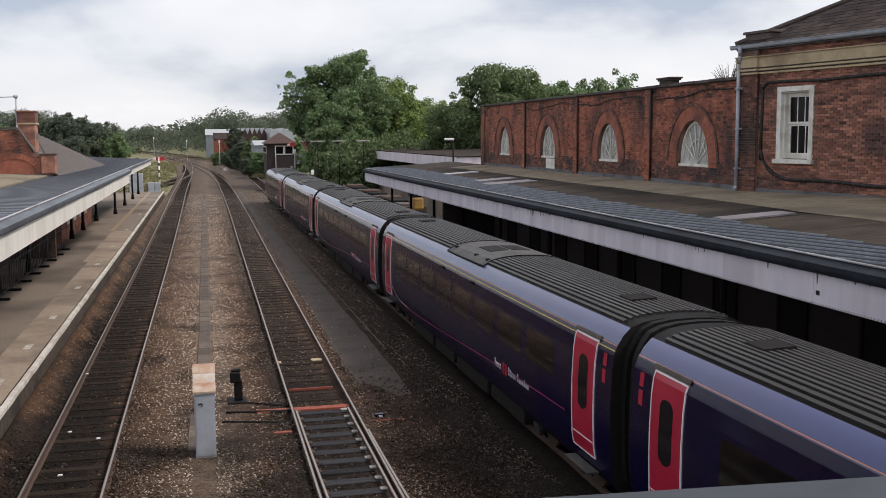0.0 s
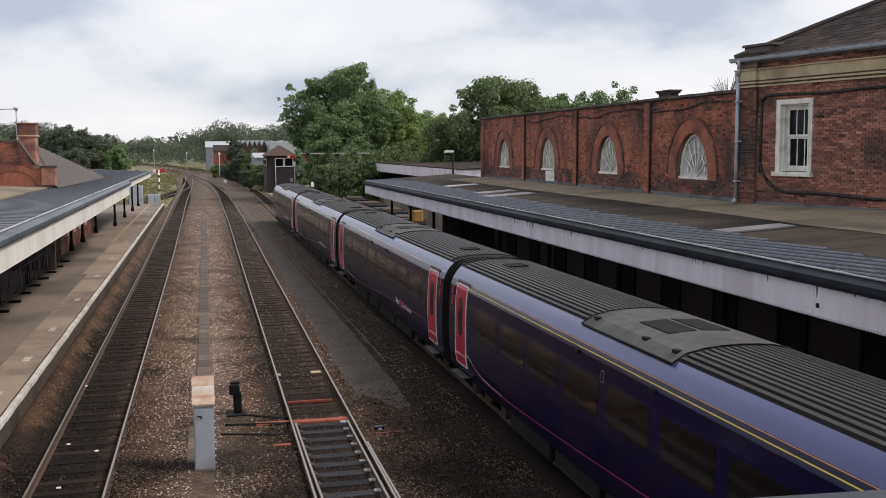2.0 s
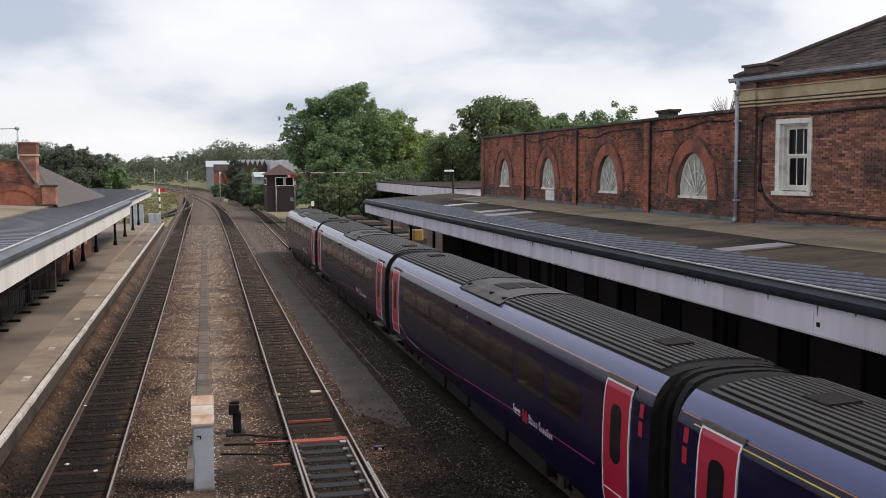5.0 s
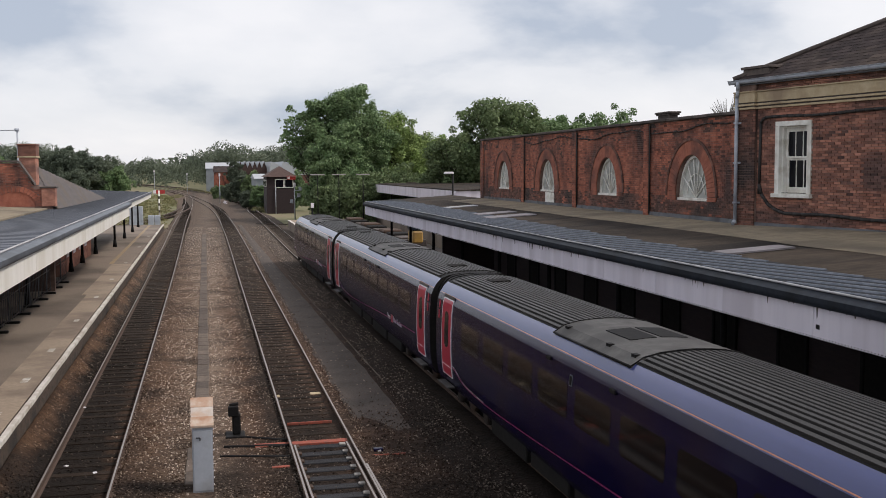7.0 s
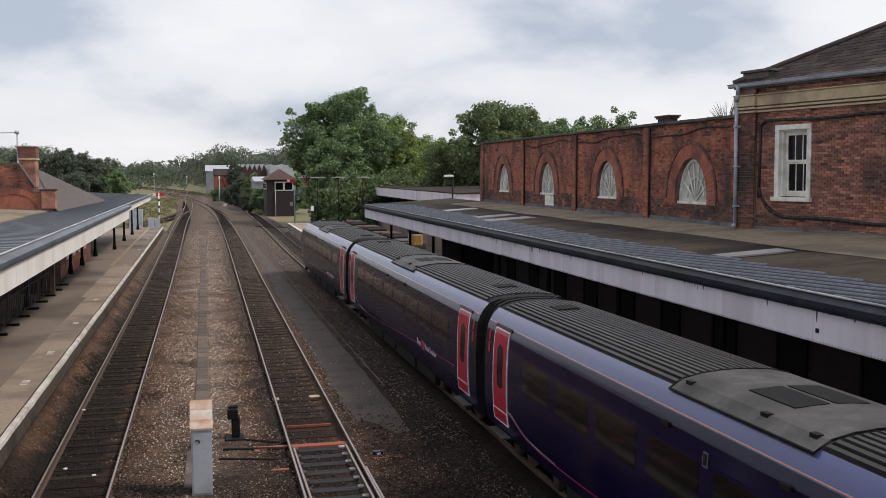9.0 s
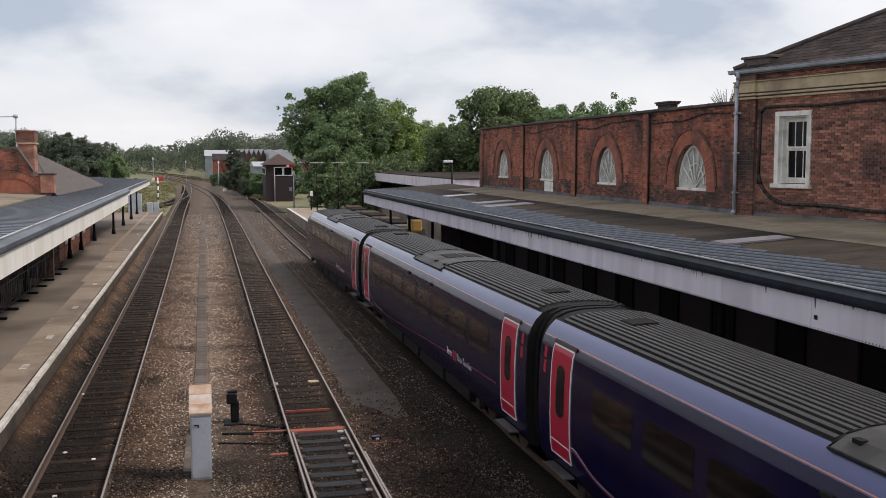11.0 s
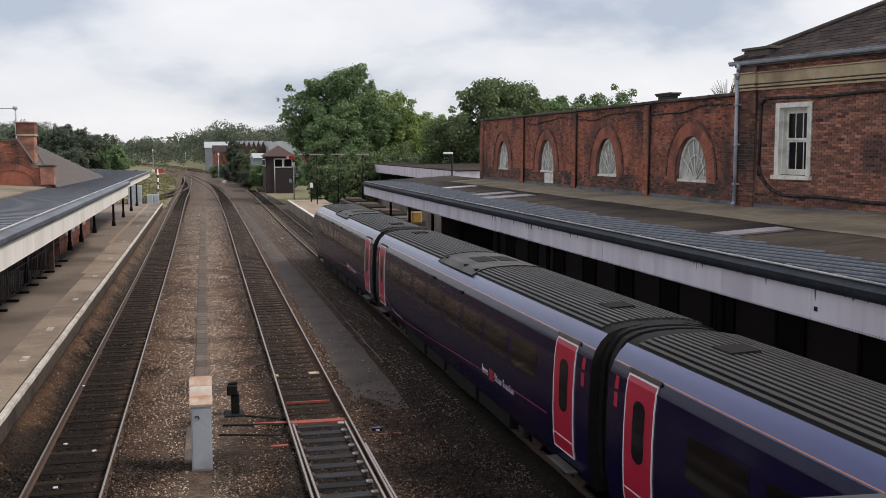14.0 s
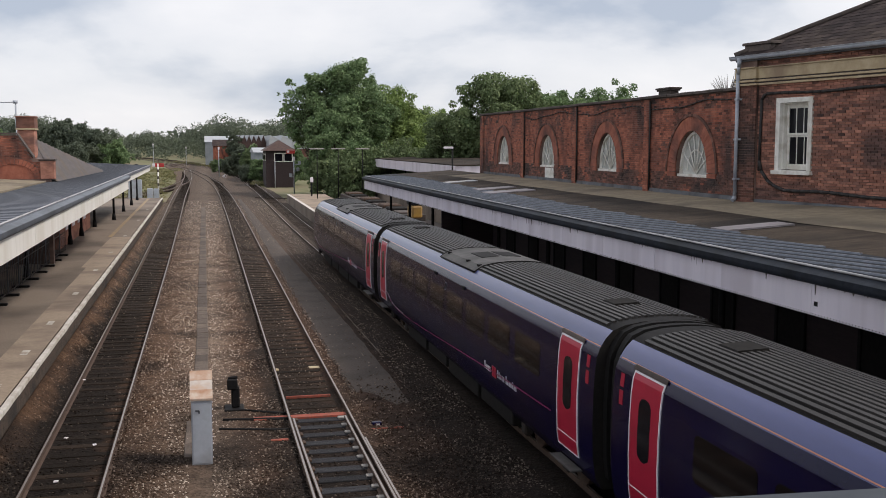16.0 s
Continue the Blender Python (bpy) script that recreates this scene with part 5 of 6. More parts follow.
def build_car(train, y_off, nose=0, stripe=False):
    """One coach. nose 0: none, 1: at its far end, -1: at its near end."""
    flip = -1 if nose < 0 else 1
    def Y(y):
        return y_off + (y if flip > 0 else CAR - y)
    bm = bmesh.new()
    rings = []
    for y, wide, drop in car_stations(nose):
        ring = []
        for sgn, pts in ((1, HALF), (-1, HALF[-2::-1])):
            for x, z in pts:
                zf = z - drop * max(0.0, (z - 1.0) / 2.75) ** 1.3
                ring.append(bm.verts.new((sgn * x * wide, Y(y), zf)))
        rings.append(ring)
    m = len(rings[0])
    for a, b in zip(rings, rings[1:]):
        for k in range(m):
            f = bm.faces.new((a[k], a[(k + 1) % m], b[(k + 1) % m], b[k]))
            q = min(k, m - 2 - k)
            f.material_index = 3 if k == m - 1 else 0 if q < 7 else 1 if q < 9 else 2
            f.smooth = q >= 6
    for ring, end_paint in ((rings[0], 3), (rings[-1][::-1], 0 if nose else 3)):
        cap = bm.faces.new(ring)
        cap.material_index = end_paint
        for rim in cap.edges:
            rim.smooth = False
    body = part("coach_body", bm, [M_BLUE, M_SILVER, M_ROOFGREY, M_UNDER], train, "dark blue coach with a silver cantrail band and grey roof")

    def sub(name, bm, m, label=""):
        return part(name, bm, m, body, label)
    y_end = 19.0 if nose else CAR
    for side in (-1, 1):
        doors = [(1.15, 2.22)] + ([(y_end - 1.1, y_end - 0.05)] if nose else [(CAR - 2.22, CAR - 1.15)])
        for a, b in doors if not nose else doors[:1]:
            a, b = sorted((Y(a), Y(b)))
            bm = bmesh.new()
            skin(bm, a, b, 0.93, 3.07, side, 0.012)
            sub("door", bm, M_CARRED, "crimson sliding-plug door with white edging")
            bm = bmesh.new()
            for p, q, r_, s_ in ((a - 0.008, a + 0.022, 0.92, 3.08), (b - 0.022, b + 0.008, 0.92, 3.08), (a + 0.022, b - 0.022, 3.05, 3.08), (a + 0.022, b - 0.022, 1.20, 1.218), (a + 0.022, b - 0.022, 0.92, 0.945)):
                skin(bm, p, q, r_, s_, side, 0.018)
            sub("door_edging", bm, M_LINE_WHITE)
            bm = bmesh.new()
            skin(bm, a + 0.32, b - 0.32, 1.72, 2.72, side, 0.017, corner=0.16)
            sub("door_window", bm, M_GLASS_DARK, "narrow dark door window with rounded ends")
            bm = bmesh.new()
            skin(bm, a - 0.05, b + 0.05, 3.09, 3.16, side, 0.03)
            sub("door_hood", bm, M_COPING)
            bm = bmesh.new()
            x0, x1 = sorted((side * 1.30, side * 1.52))
            box(bm, x0, x1, a - 0.04, b + 0.04, 0.66, 0.70, bev=0.008)
            sub("step", bm, M_MODULE, "grey steel footstep")
            e = b + 0.40 if (a - y_off) > 11 else a - 0.40
            for k, zz_ in enumerate((2.42, 2.72)):
                bm = bmesh.new()
                skin(bm, e - 0.07, e + 0.07, zz_, zz_ + 0.24, side, 0.008)
                sub("notice", bm, M_CARRED, "small crimson notice")
        # saloon windows
        n_win = 7 if nose else 8
        w0, w1 = 3.1, (18.6 if nose else CAR - 3.1)
        step = (w1 - w0) / n_win
        for k in range(n_win):
            a, b = sorted((Y(w0 + k * step + 0.20), Y(w0 + (k + 1) * step - 0.20)))
            bm = bmesh.new()
            skin(bm, a, b, 1.95, 2.64, side, 0.004, corner=0.10)
            sub("window", bm, M_TRAIN_GLASS, "dark tinted saloon window")
        bm = bmesh.new()
        skin(bm, *sorted((Y(0.43), Y(y_end - 0.5))), 2.945, 2.968, side, 0.010)
        sub("cantrail_moulding", bm, M_BLUE)
        bm = bmesh.new()
        skin(bm, *sorted((Y(0.43), Y(y_end - 0.5))), *((3.112, 3.125) if stripe else (3.148, 3.161)), side, 0.006)
        sub("lining", bm, M_ORANGE, "thin orange line on the silver band")
        if stripe:
            bm = bmesh.new()
            skin(bm, *sorted((Y(0.43), Y(y_end - 0.9))), 3.024, 3.040, side, 0.006)
            sub("lining", bm, M_YELLOW, "thin yellow first class line")
        for k in range(2):
            yy = Y(9.5 + 3.2 * k)
            bm = bmesh.new()
            x0, x1 = sorted((side * 1.33, side * 1.385))
            box(bm, x0, x1 , yy - 0.12, yy + 0.12, 2.90, 2.98, bev=0.01)
            sub("rain_strip_joint", bm, M_UNDER)
        # small framed control panel low on the side
        bm = bmesh.new()
        skin(bm, *sorted((Y(PANEL_Y - 0.075), Y(PANEL_Y + 0.075))), 2.62, 2.83, side, 0.010)
        sub("control_panel", bm, M_LEAD, "small grey framed control panel")
        bm = bmesh.new()
        skin(bm, *sorted((Y(PANEL_Y - 0.055), Y(PANEL_Y + 0.055))), 2.64, 2.81, side, 0.014)
        sub("panel_face", bm, M_UNDER)
        # livery curves below the windows
        pts = [(20.72, 1.20), (20.4, 1.25), (20.0, 1.16), (19.4, 1.00), (18.5, 0.93), (17.2, 0.92), (15.5, 0.96), (13.0, 1.06), (10.0, 1.20), (6.0, 1.36), (2.6, 1.45)]
        curve = smooth_path(pts, 0.25)
        for off, w, mm in ((0.0, 0.035, M_PINK), (0.05, 0.014, M_LINE_WHITE)):
            bm = bmesh.new()
            ribbon(bm, [(Y(p.x), p.y + off * (p.x - 12) / 9) for p in curve if w > 0.03 or p.x > 17.3], w, side, 0.007)
            sub("livery_line", bm, mm, "flowing pink livery line" if mm is M_PINK else "")
        # name lettering drawn as bars
        for k, (da, strokes, wide, za, zb, mm) in enumerate(((7.35, 5, 0.060, 1.28, 1.40, M_LINE_WHITE), (6.72, 2, 0.14, 1.22, 1.48, M_CARRED), (6.28, 5, 0.072, 1.28, 1.39, M_LETTER), (5.62, 7, 0.075, 1.28, 1.39, M_LETTER))):
            bm = bmesh.new()
            for q in range(strokes):
                tall = 0.07 if q == 0 and k != 1 else 0.04 if (q * 3 + k) % 5 == 0 and k != 1 else 0.0
                skin(bm, *sorted((Y(da - q * (wide + 0.045)), Y(da - q * (wide + 0.045) - wide))), za, zb + tall, side, 0.007)
            sub("lettering_bar", bm, mm, "company lettering drawn as a plain bar")
        # equipment below the floor
        for (a, b, z0_) in ((5.6, 8.2, 0.28), (8.5, 11.6, 0.24), (11.9, 14.2, 0.30), (14.5, 17.2, 0.26)):
            bm = bmesh.new()
            x0, x1 = sorted((side * 0.55, side * 1.24))
            box(bm, x0, x1, *sorted((Y(a), Y(b))), z0_, 0.80, bev=0.03)
            sub("underfloor_case", bm, M_UNDER)
    # roof ribs in two runs, with the module between
    mod0, mod1 = CAR - 13.5, CAR - 9.75
    run = [(0.8, mod0 - 0.05), (mod1 + 0.05, (18.3 if nose else CAR - 0.8))]
    for a, b in run:
        for x in ROOF_X:
            z = roof_z(x)
            tilt = math.atan2(roof_z(x + 0.03) - roof_z(x - 0.03), 0.06)
            nx_, nz_ = -math.sin(tilt), math.cos(tilt)
            bm = bmesh.new()
            pr = []
            for u, h in ((-0.042, -0.01), (-0.032, 0.036), (0.032, 0.036), (0.042, -0.01)):
                pr.append((x + u * nz_ + h * nx_, z + u * math.sin(tilt) + h * nz_))
            prism(bm, pr, "y", *sorted((Y(a), Y(b))))
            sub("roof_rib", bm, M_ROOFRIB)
    # air-conditioning module
    bm = bmesh.new()
    xs_ = [-1.12, -0.9, -0.6, -0.3, 0, 0.3, 0.6, 0.9, 1.12]
    top = [(x, roof_z(x) + 0.045) for x in xs_]
    prism(bm, top + [(1.12, roof_z(1.12) - 0.02), (-1.12, roof_z(1.12) - 0.02)], "y", *sorted((Y(mod0), Y(mod1))))
    ac = sub("roof_module", bm, M_MODULE, "grey roof-mounted air-conditioning module")
    yc = 0.5 * (Y(mod0) + Y(mod1))
    for xa, xb_ in ((-0.56, -0.05), (0.05, 0.56)):
        bm = bmesh.new()
        za, zb = roof_z(xa) + 0.047, roof_z(xb_) + 0.047
        prism(bm, [(xa, za), (xb_, zb), (xb_, zb + 0.012), (xa, za + 0.012)], "y", yc - 0.60, yc + 0.55)
        part("grille", bm, M_BLACK, body, "black fan grille")
    for dy in (-1.6, -0.5, 1.6):
        bm = bmesh.new()
        box(bm, -0.96, -0.86, yc + dy - 0.08, yc + dy + 0.08, roof_z(0.92) - 0.02, roof_z(0.86) + 0.052, bev=0.004)
        part("lifting_lug", bm, M_BLACK, body)
    bm = bmesh.new()
    for a in (Y(mod0), Y(mod1)):
        pts = [(x, roof_z(x) + 0.052) for x in xs_]
        for p, q in zip(pts, pts[1:]):
            rod(bm, (p[0], a, p[1]), (q[0], a, q[1]), 0.012, n=6)
    for s in (-1, 1):
        rod(bm, (s * 1.13, Y(mod0), roof_z(1.13) + 0.05), (s * 1.13, Y(mod1), roof_z(1.13) + 0.05), 0.022, n=6)
    sub("module_seal", bm, M_BLACK)
    # small roof vents near the ends
    for yv in ((2.3, CAR - 2.3) if not nose else (2.3, 18.6)):
        bm = bmesh.new()
        prism(bm, [(-0.40, 3.53), (0.25, 3.55), (0.18, 3.65), (-0.32, 3.63)], "y", Y(yv) - 0.28, Y(yv) + 0.28)
        sub("roof_vent", bm, M_UNDER)
    # bogies
    for yb in (3.6, CAR - 3.6):
        bm = bmesh.new()
        for s in (-1, 1):
            box(bm, s * 1.0 - 0.07, s * 1.0 + 0.07, Y(yb) - 1.7, Y(yb) + 1.7, 0.42, 0.62, bev=0.02)
        box(bm, -1.0, 1.0, Y(yb) - 0.3, Y(yb) + 0.3, 0.40, 0.60, bev=0.02)
        bo = sub("bogie", bm, M_UNDER)
        for dy in (-1.3, 1.3):
            for s in (-1, 1):
                bm = bmesh.new()
                rod(bm, (s * 0.69, Y(yb) + dy, 0.43), (s * 0.82, Y(yb) + dy, 0.43), 0.43, n=20)
                sub("wheel", bm, M_RAILRUST)
                bm = bmesh.new()
                box(bm, min(s * 1.02, s * 1.20), max(s * 1.02, s * 1.20), Y(yb) + dy - 0.16, Y(yb) + dy + 0.16, 0.30, 0.58, bev=0.03)
                sub("axle_box", bm, M_BOGIE)
                for dq in (-0.26, 0.26):
                    bm = bmesh.new()
                    rod(bm, (s * 1.10, Y(yb) + dy + dq, 0.42), (s * 1.10, Y(yb) + dy + dq, 0.80), 0.07, n=10)
                    sub("coil_spring", bm, M_BOGIE)
            for s in (-1, 1):
                bm = bmesh.new()
                rod(bm, (s * 1.16, Y(yb) - 0.1 + 0.3 * dy, 0.62), (s * 1.16, Y(yb) + 0.75 * dy, 0.66), 0.045, n=8)
                sub("damper", bm, M_BOGIE)
    # bellows at the far end
    if nose <= 0:
        bm = bmesh.new()
        for k in range(5):
            ya = y_off + CAR - 0.42 + 0.168 * k
            g = 0.80 if k % 2 else 0.86
            prism(bm, [(sg * x * g, 0.9 + (z - 0.9) * (0.985 if k % 2 else 1.0)) for sg, ring in ((1, HALF[1:]), (-1, HALF[-2:0:-1])) for x, z in ring], "y", ya, ya + 0.168)
        sub("gangway_bellows", bm, M_BLACK, "black gangway bellows between coaches")
    if nose > 0:
        bm = bmesh.new()
        prism(bm, [(-0.75, 22.45), (0.75, 22.45), (0.6, 23.3), (-0.6, 23.3)], "z", 2.30, 2.62)
        sub("windscreen", bm, M_GLASS_DARK)
    return body


train = thing("passenger_train", "dark blue five-coach passenger train with crimson doors, slowing down", "train", (7.6, 61.2, 0))
build_car(train, 0.0)
build_car(train, CAR, nose=1)
build_car(train, -CAR)
build_car(train, -2 * CAR, stripe=True)
build_car(train, -3 * CAR, nose=-1)

# ---- trackside equipment ----
cabn = thing("relay_cabinet", "tall grey trackside cabinet with a rusty sloping lid", "cabinet", (-0.18, 22.05, -0.19))
bm = bmesh.new()
prism(bm, [(-0.30, 0.05), (0.30, 0.05), (0.30, 1.90), (-0.30, 1.46)], "x", -0.215, 0.215)
part("body", bm, M_CAB_GREY, cabn)
bm = bmesh.new()
prism(bm, [(-0.33, 1.462), (0.33, 1.93), (0.33, 1.97), (-0.33, 1.505)], "x", -0.235, 0.235)
lid = part("lid", bm, M_CAB_LID, cabn, "pale flat lid with rusty ends")
for v0, v1 in ((0.0, 0.32), (0.66, 1.0)):
    bm = bmesh.new()
    prism(bm, [(-0.333 + 0.666 * v, 1.507 + 0.465 * v + h) for v, h in ((v0, -0.03), (v1, -0.03), (v1, 0.004), (v0, 0.004))], "x", -0.238, 0.238)
    part("rust_band", bm, M_CAB_RUST, lid, "rusty band across the lid")
bm = bmesh.new()
box(bm, -0.19, 0.19, -0.312, -0.30, 0.10, 1.40, bev=0.004)
part("door", bm, M_CAB_GREY, cabn)
bm = bmesh.new()
rod(bm, (-0.13, -0.318, 1.25), (-0.05, -0.318, 1.25), 0.012, n=6)
rod(bm, (-0.05, -0.318, 1.25), (-0.05, -0.318, 1.19), 0.012, n=6)
part("handle", bm, M_BLACK, cabn)
bm = bmesh.new()
box(bm, -0.30, 0.36, -0.42, 0.42, -0.1, 0.05, bev=0.02)
part("plinth", bm, M_COPING, cabn)
for k in range(9):
    bm = bmesh.new()
    rod(bm, (0.22, -0.22, 0.2 + 0.15 * k), (0.235, -0.22, 0.2 + 0.15 * k), 0.016, n=6)
    part("bolt", bm, M_LINE_WHITE, cabn)

pm = thing("point_lever", "black trackside ground lever with a weathered frame", "point lever", (0.60, 26.3, -0.19))
bm = bmesh.new()
box(bm, -0.24, 0.26, -0.30, 0.30, 0, 0.12, bev=0.02)
part("base", bm, M_BLACK, pm)
bm = bmesh.new()
box(bm, -0.06, 0.15, -0.12, 0.12, 0.12, 0.66, bev=0.03)
part("stand", bm, M_BLACK, pm)
bm = bmesh.new()
rod(bm, (0.0, 0, 0.55), (-0.13, 0, 0.86), 0.03, 0.025)
rod(bm, (-0.13, 0, 0.86), (0.10, 0, 0.90), 0.045)
part("lever", bm, M_BLACK, pm)
bm = bmesh.new()
box(bm, -0.16, 0.10, -0.16, 0.04, 0.60, 0.86, bev=0.02)
part("lamp_case", bm, M_BLACK, pm)
for k, (x0, y0, x1, y1, r) in enumerate(((0.75, 26.1, 1.9, 25.5, 0.04), (0.3, 25.2, 1.9, 25.0, 0.05), (0.2, 24.4, 1.85, 24.0, 0.04))):
    th = thing("point_rod", "black greasy point rodding lying on the ballast", "point rod")
    bm = bmesh.new()
    rod(bm, (x0, y0, -0.12), (x1, y1, -0.12), r, n=8)
    part("rod", bm, M_BLACK, th)
th = thing("axle_box_lamp", "small dark blue trackside fitting with white marks", "trackside fitting", (3.95, 24.0, -0.17))
bm = bmesh.new()
box(bm, -0.12, 0.12, -0.08, 0.08, 0, 0.12, bev=0.02)
part("case", bm, M_BLUE, th)
bm = bmesh.new()
box(bm, -0.04, 0.06, -0.09, -0.081, 0.03, 0.09)
part("mark", bm, M_LINE_WHITE, th)
for a in ((-5.0 + 1.43, 30.7), (-3.3, 24.6), (-3.1, 21.4), (-2.6, 23.9)):
    th = thing("litter", "scrap of white litter on the track", "litter", (a[0], a[1], -0.16), rng.uniform(0, 90), group="litter")
    bm = bmesh.new()
    prism(bm, [(-0.05, -0.03), (0.04, -0.04), (0.06, 0.03), (-0.02, 0.05)], "z", 0, 0.02)
    part("scrap", bm, M_LINE_WHITE, th)

# signals and lamp posts
sg = thing("signal_post", "white striped signal post with a red arm", "signal", (-5.9, 138, -0.3))
bm = bmesh.new()
rod(bm, (0, 0, 0), (0, 0, 4.4), 0.11, n=8)
part("post", bm, M_WHITE_WORN, sg)
for k in range(4):
    bm = bmesh.new()
    rod(bm, (0, 0, 0.6 + 0.9 * k), (0, 0, 0.95 + 0.9 * k), 0.118, n=8)
    part("band", bm, M_COPING, sg)
bm = bmesh.new()
box(bm, -0.35, 0.75, -0.06, 0.0, 3.95, 4.45, bev=0.02)
part("arm", bm, M_RED, sg)
bm = bmesh.new()
box(bm, -0.75, -0.35, -0.06, 0.0, 4.0, 4.4, bev=0.02)
part("plate", bm, M_LINE_WHITE, sg)
for x0, y0, h in ((12.05, 142, 5.2), (11.5, 113, 3.3), (2.9, 214, 6.3), (-14, 300, 7.0), (-5.5, 330, 6.0)):
    sg = thing("signal_post", "slim grey signal post with a small white plate beside the line", "signal", (x0, y0, -0.3), group="signals")
    bm = bmesh.new()
    rod(bm, (0, 0, 0), (0, 0, h), 0.09, 0.07, n=8)
    part("post", bm, M_CAB_GREY if y0 > 130 else M_BLACK, sg)
    bm = bmesh.new()
    box(bm, -0.17, 0.17, -0.14, -0.08, h - 0.55, h, bev=0.03)
    part("plate", bm, M_LINE_WHITE, sg)
    if y0 == 142:
        for dx, zz_ in ((0.75, 4.3), (0.55, 3.4), (-0.45, 2.6)):
            bm = bmesh.new()
            rod(bm, (0, 0, zz_ - 0.2), (dx, 0, zz_ - 0.2), 0.04, n=6)
            box(bm, dx - 0.2, dx + 0.2, -0.2, 0.1, zz_ - 0.2, zz_ + 0.3, bev=0.03)
            part("bracket", bm, M_CAB_GREY, sg)
for x0, y0, h in ((11.6, 108, 6.2), (14.1, 110, 6.2), (16.6, 109, 6.2)):
    lp = thing("platform_lamp", "tall slim platform lamp with a flat pale head", "lamp post", (x0, y0, 0.9 - 1.0), group="platform lamps")
    bm = bmesh.new()
    rod(bm, (0, 0, 1.0), (0, 0, h), 0.06, 0.04, n=8)
    part("pole", bm, M_BLACK, lp)
    bm = bmesh.new()
    box(bm, -0.75, 0.75, -0.12, 0.12, h - 0.02, h + 0.10, bev=0.03)
    part("head", bm, M_CONCRETE, lp)
lp = thing("canopy_lamp", "black post with a small white lamp head on the canopy roof", "lamp post", (16.2, 66.5, 4.4))
bm = bmesh.new()
rod(bm, (0, 0, -3.5), (0, 0, 2.1), 0.06, n=8)
part("pole", bm, M_BLACK, lp)
bm = bmesh.new()
box(bm, -0.6, 0.05, -0.1, 0.1, 1.95, 2.1, bev=0.03)
part("head", bm, M_LINE_WHITE, lp)
for x0, y0, w, h in ((-7.5, 117.2, 1.45, 1.85), (-5.95, 117.6, 0.62, 0.85), (-5.3, 118.2, 0.6, 0.8)):
    th = thing("equipment_cabinet", "pale grey metal lineside cabinet", "cabinet", (x0, y0, 0.88 if y0 < 113 else -0.3), group="lineside cabinets")
    base = 0 if y0 < 113 else 1.18
    bm = bmesh.new()
    box(bm, -w / 2, w / 2, -0.3, 0.3, 0, h + base, bev=0.02)
    part("body", bm, M_CAB_GREY, th)
    for s in (-1, 1):
        bm = bmesh.new()
        box(bm, s * w / 4 - w / 5, s * w / 4 + w / 5, -0.315, -0.30, 0.15 + base, h + base - 0.12, bev=0.005)
        part("door", bm, M_CAB_GREY, th)

# parked engineering vehicle in the bay
pv = thing("parked_rail_vehicle", "low grey rail vehicle with a yellow end standing in the bay", "rail vehicle", (15.5, 75, 0))
bm = bmesh.new()
box(bm, -0.40, 0.40, -0.3, 1.6, 1.12, 2.05, bev=0.12)
part("cab_end", bm, M_YELLOW_CAB, pv, "warning yellow cab end")
bm = bmesh.new()
box(bm, -0.45, 0.45, -0.2, 1.7, 2.06, 2.4, bev=0.1)
part("cab_roof", bm, M_GUTTER, pv)
bm = bmesh.new()
box(bm, -1.1, 1.1, 1.7, 36, 0.75, 1.25, bev=0.05)
part("deck", bm, M_COPING, pv)
for k in range(9):
    bm = bmesh.new()
    box(bm, -0.8, 0.8, 3 + 3.6 * k, 5.6 + 3.6 * k, 1.25, 1.36 + 0.09 * (k % 3), bev=0.08)
    part("load", bm, (M_COPING, M_UNDER, M_RAILRUST)[k % 3], pv)

# ---- near-side station house ----
hs = thing("gabled_house", "red brick station building with a parapet gable, chimney and slate roof", "house")
GY = 52.0
bm = bmesh.new()
prism(bm, [(-7.2, 0.9), (-7.2, 5.9), (-8.0, 6.0), (-8.65, 7.1), (-9.4, 7.1), (-10.6, 8.0), (-13.7, 8.0), (-16.8, 6.3), (-16.8, 0.9)], "y", GY, GY + 0.4)
part("gable", bm, M_MORTAR, hs)
V, F = [], []
for a_, b_, c_, d_ in brick_rows(-16.7, -7.5, 5.0, 7.9, lambda x, z: z > (5.9 if x > -8.0 else 6.0 + (-8.0 - x) * 1.69 if x > -8.65 else 7.1) - 0.08 or (((x + 8.9) / 1.25) ** 2 + ((z - 5.0) / 1.0) ** 2 < 1)):
    i = len(V)
    yf = GY - rng.uniform(0.004, 0.012)
    V += [(a_, yf, c_), (b_, yf, c_), (b_, yf, d_), (a_, yf, d_), (a_, GY + 0.02, c_), (b_, GY + 0.02, c_), (b_, GY + 0.02, d_), (a_, GY + 0.02, d_)]
    F += [(i, i + 1, i + 2, i + 3), (i, i + 4, i + 5, i + 1), (i + 3, i + 2, i + 6, i + 7), (i, i + 3, i + 7, i + 4), (i + 1, i + 5, i + 6, i + 2)]
tagged(part("brickwork", raw_mesh("gable_brickwork", V, F, M_BRICK), None, hs), kind="stuff")
nv = 19
for k in range(nv):
    a0, a1 = math.pi * k / nv + 0.01, math.pi * (k + 1) / nv - 0.01
    bm = bmesh.new()
    prism(bm, [(-8.9 + (1.0 + g) * math.cos(a), 5.0 + (0.72 + g) * math.sin(a)) for a, g in ((a0, 0), (a1, 0), (a1, 0.27), (a0, 0.27))], "y", GY - 0.03, GY + 0.1)
    part("arch_brick", bm, M_RUBBED, hs)
bm = bmesh.new()
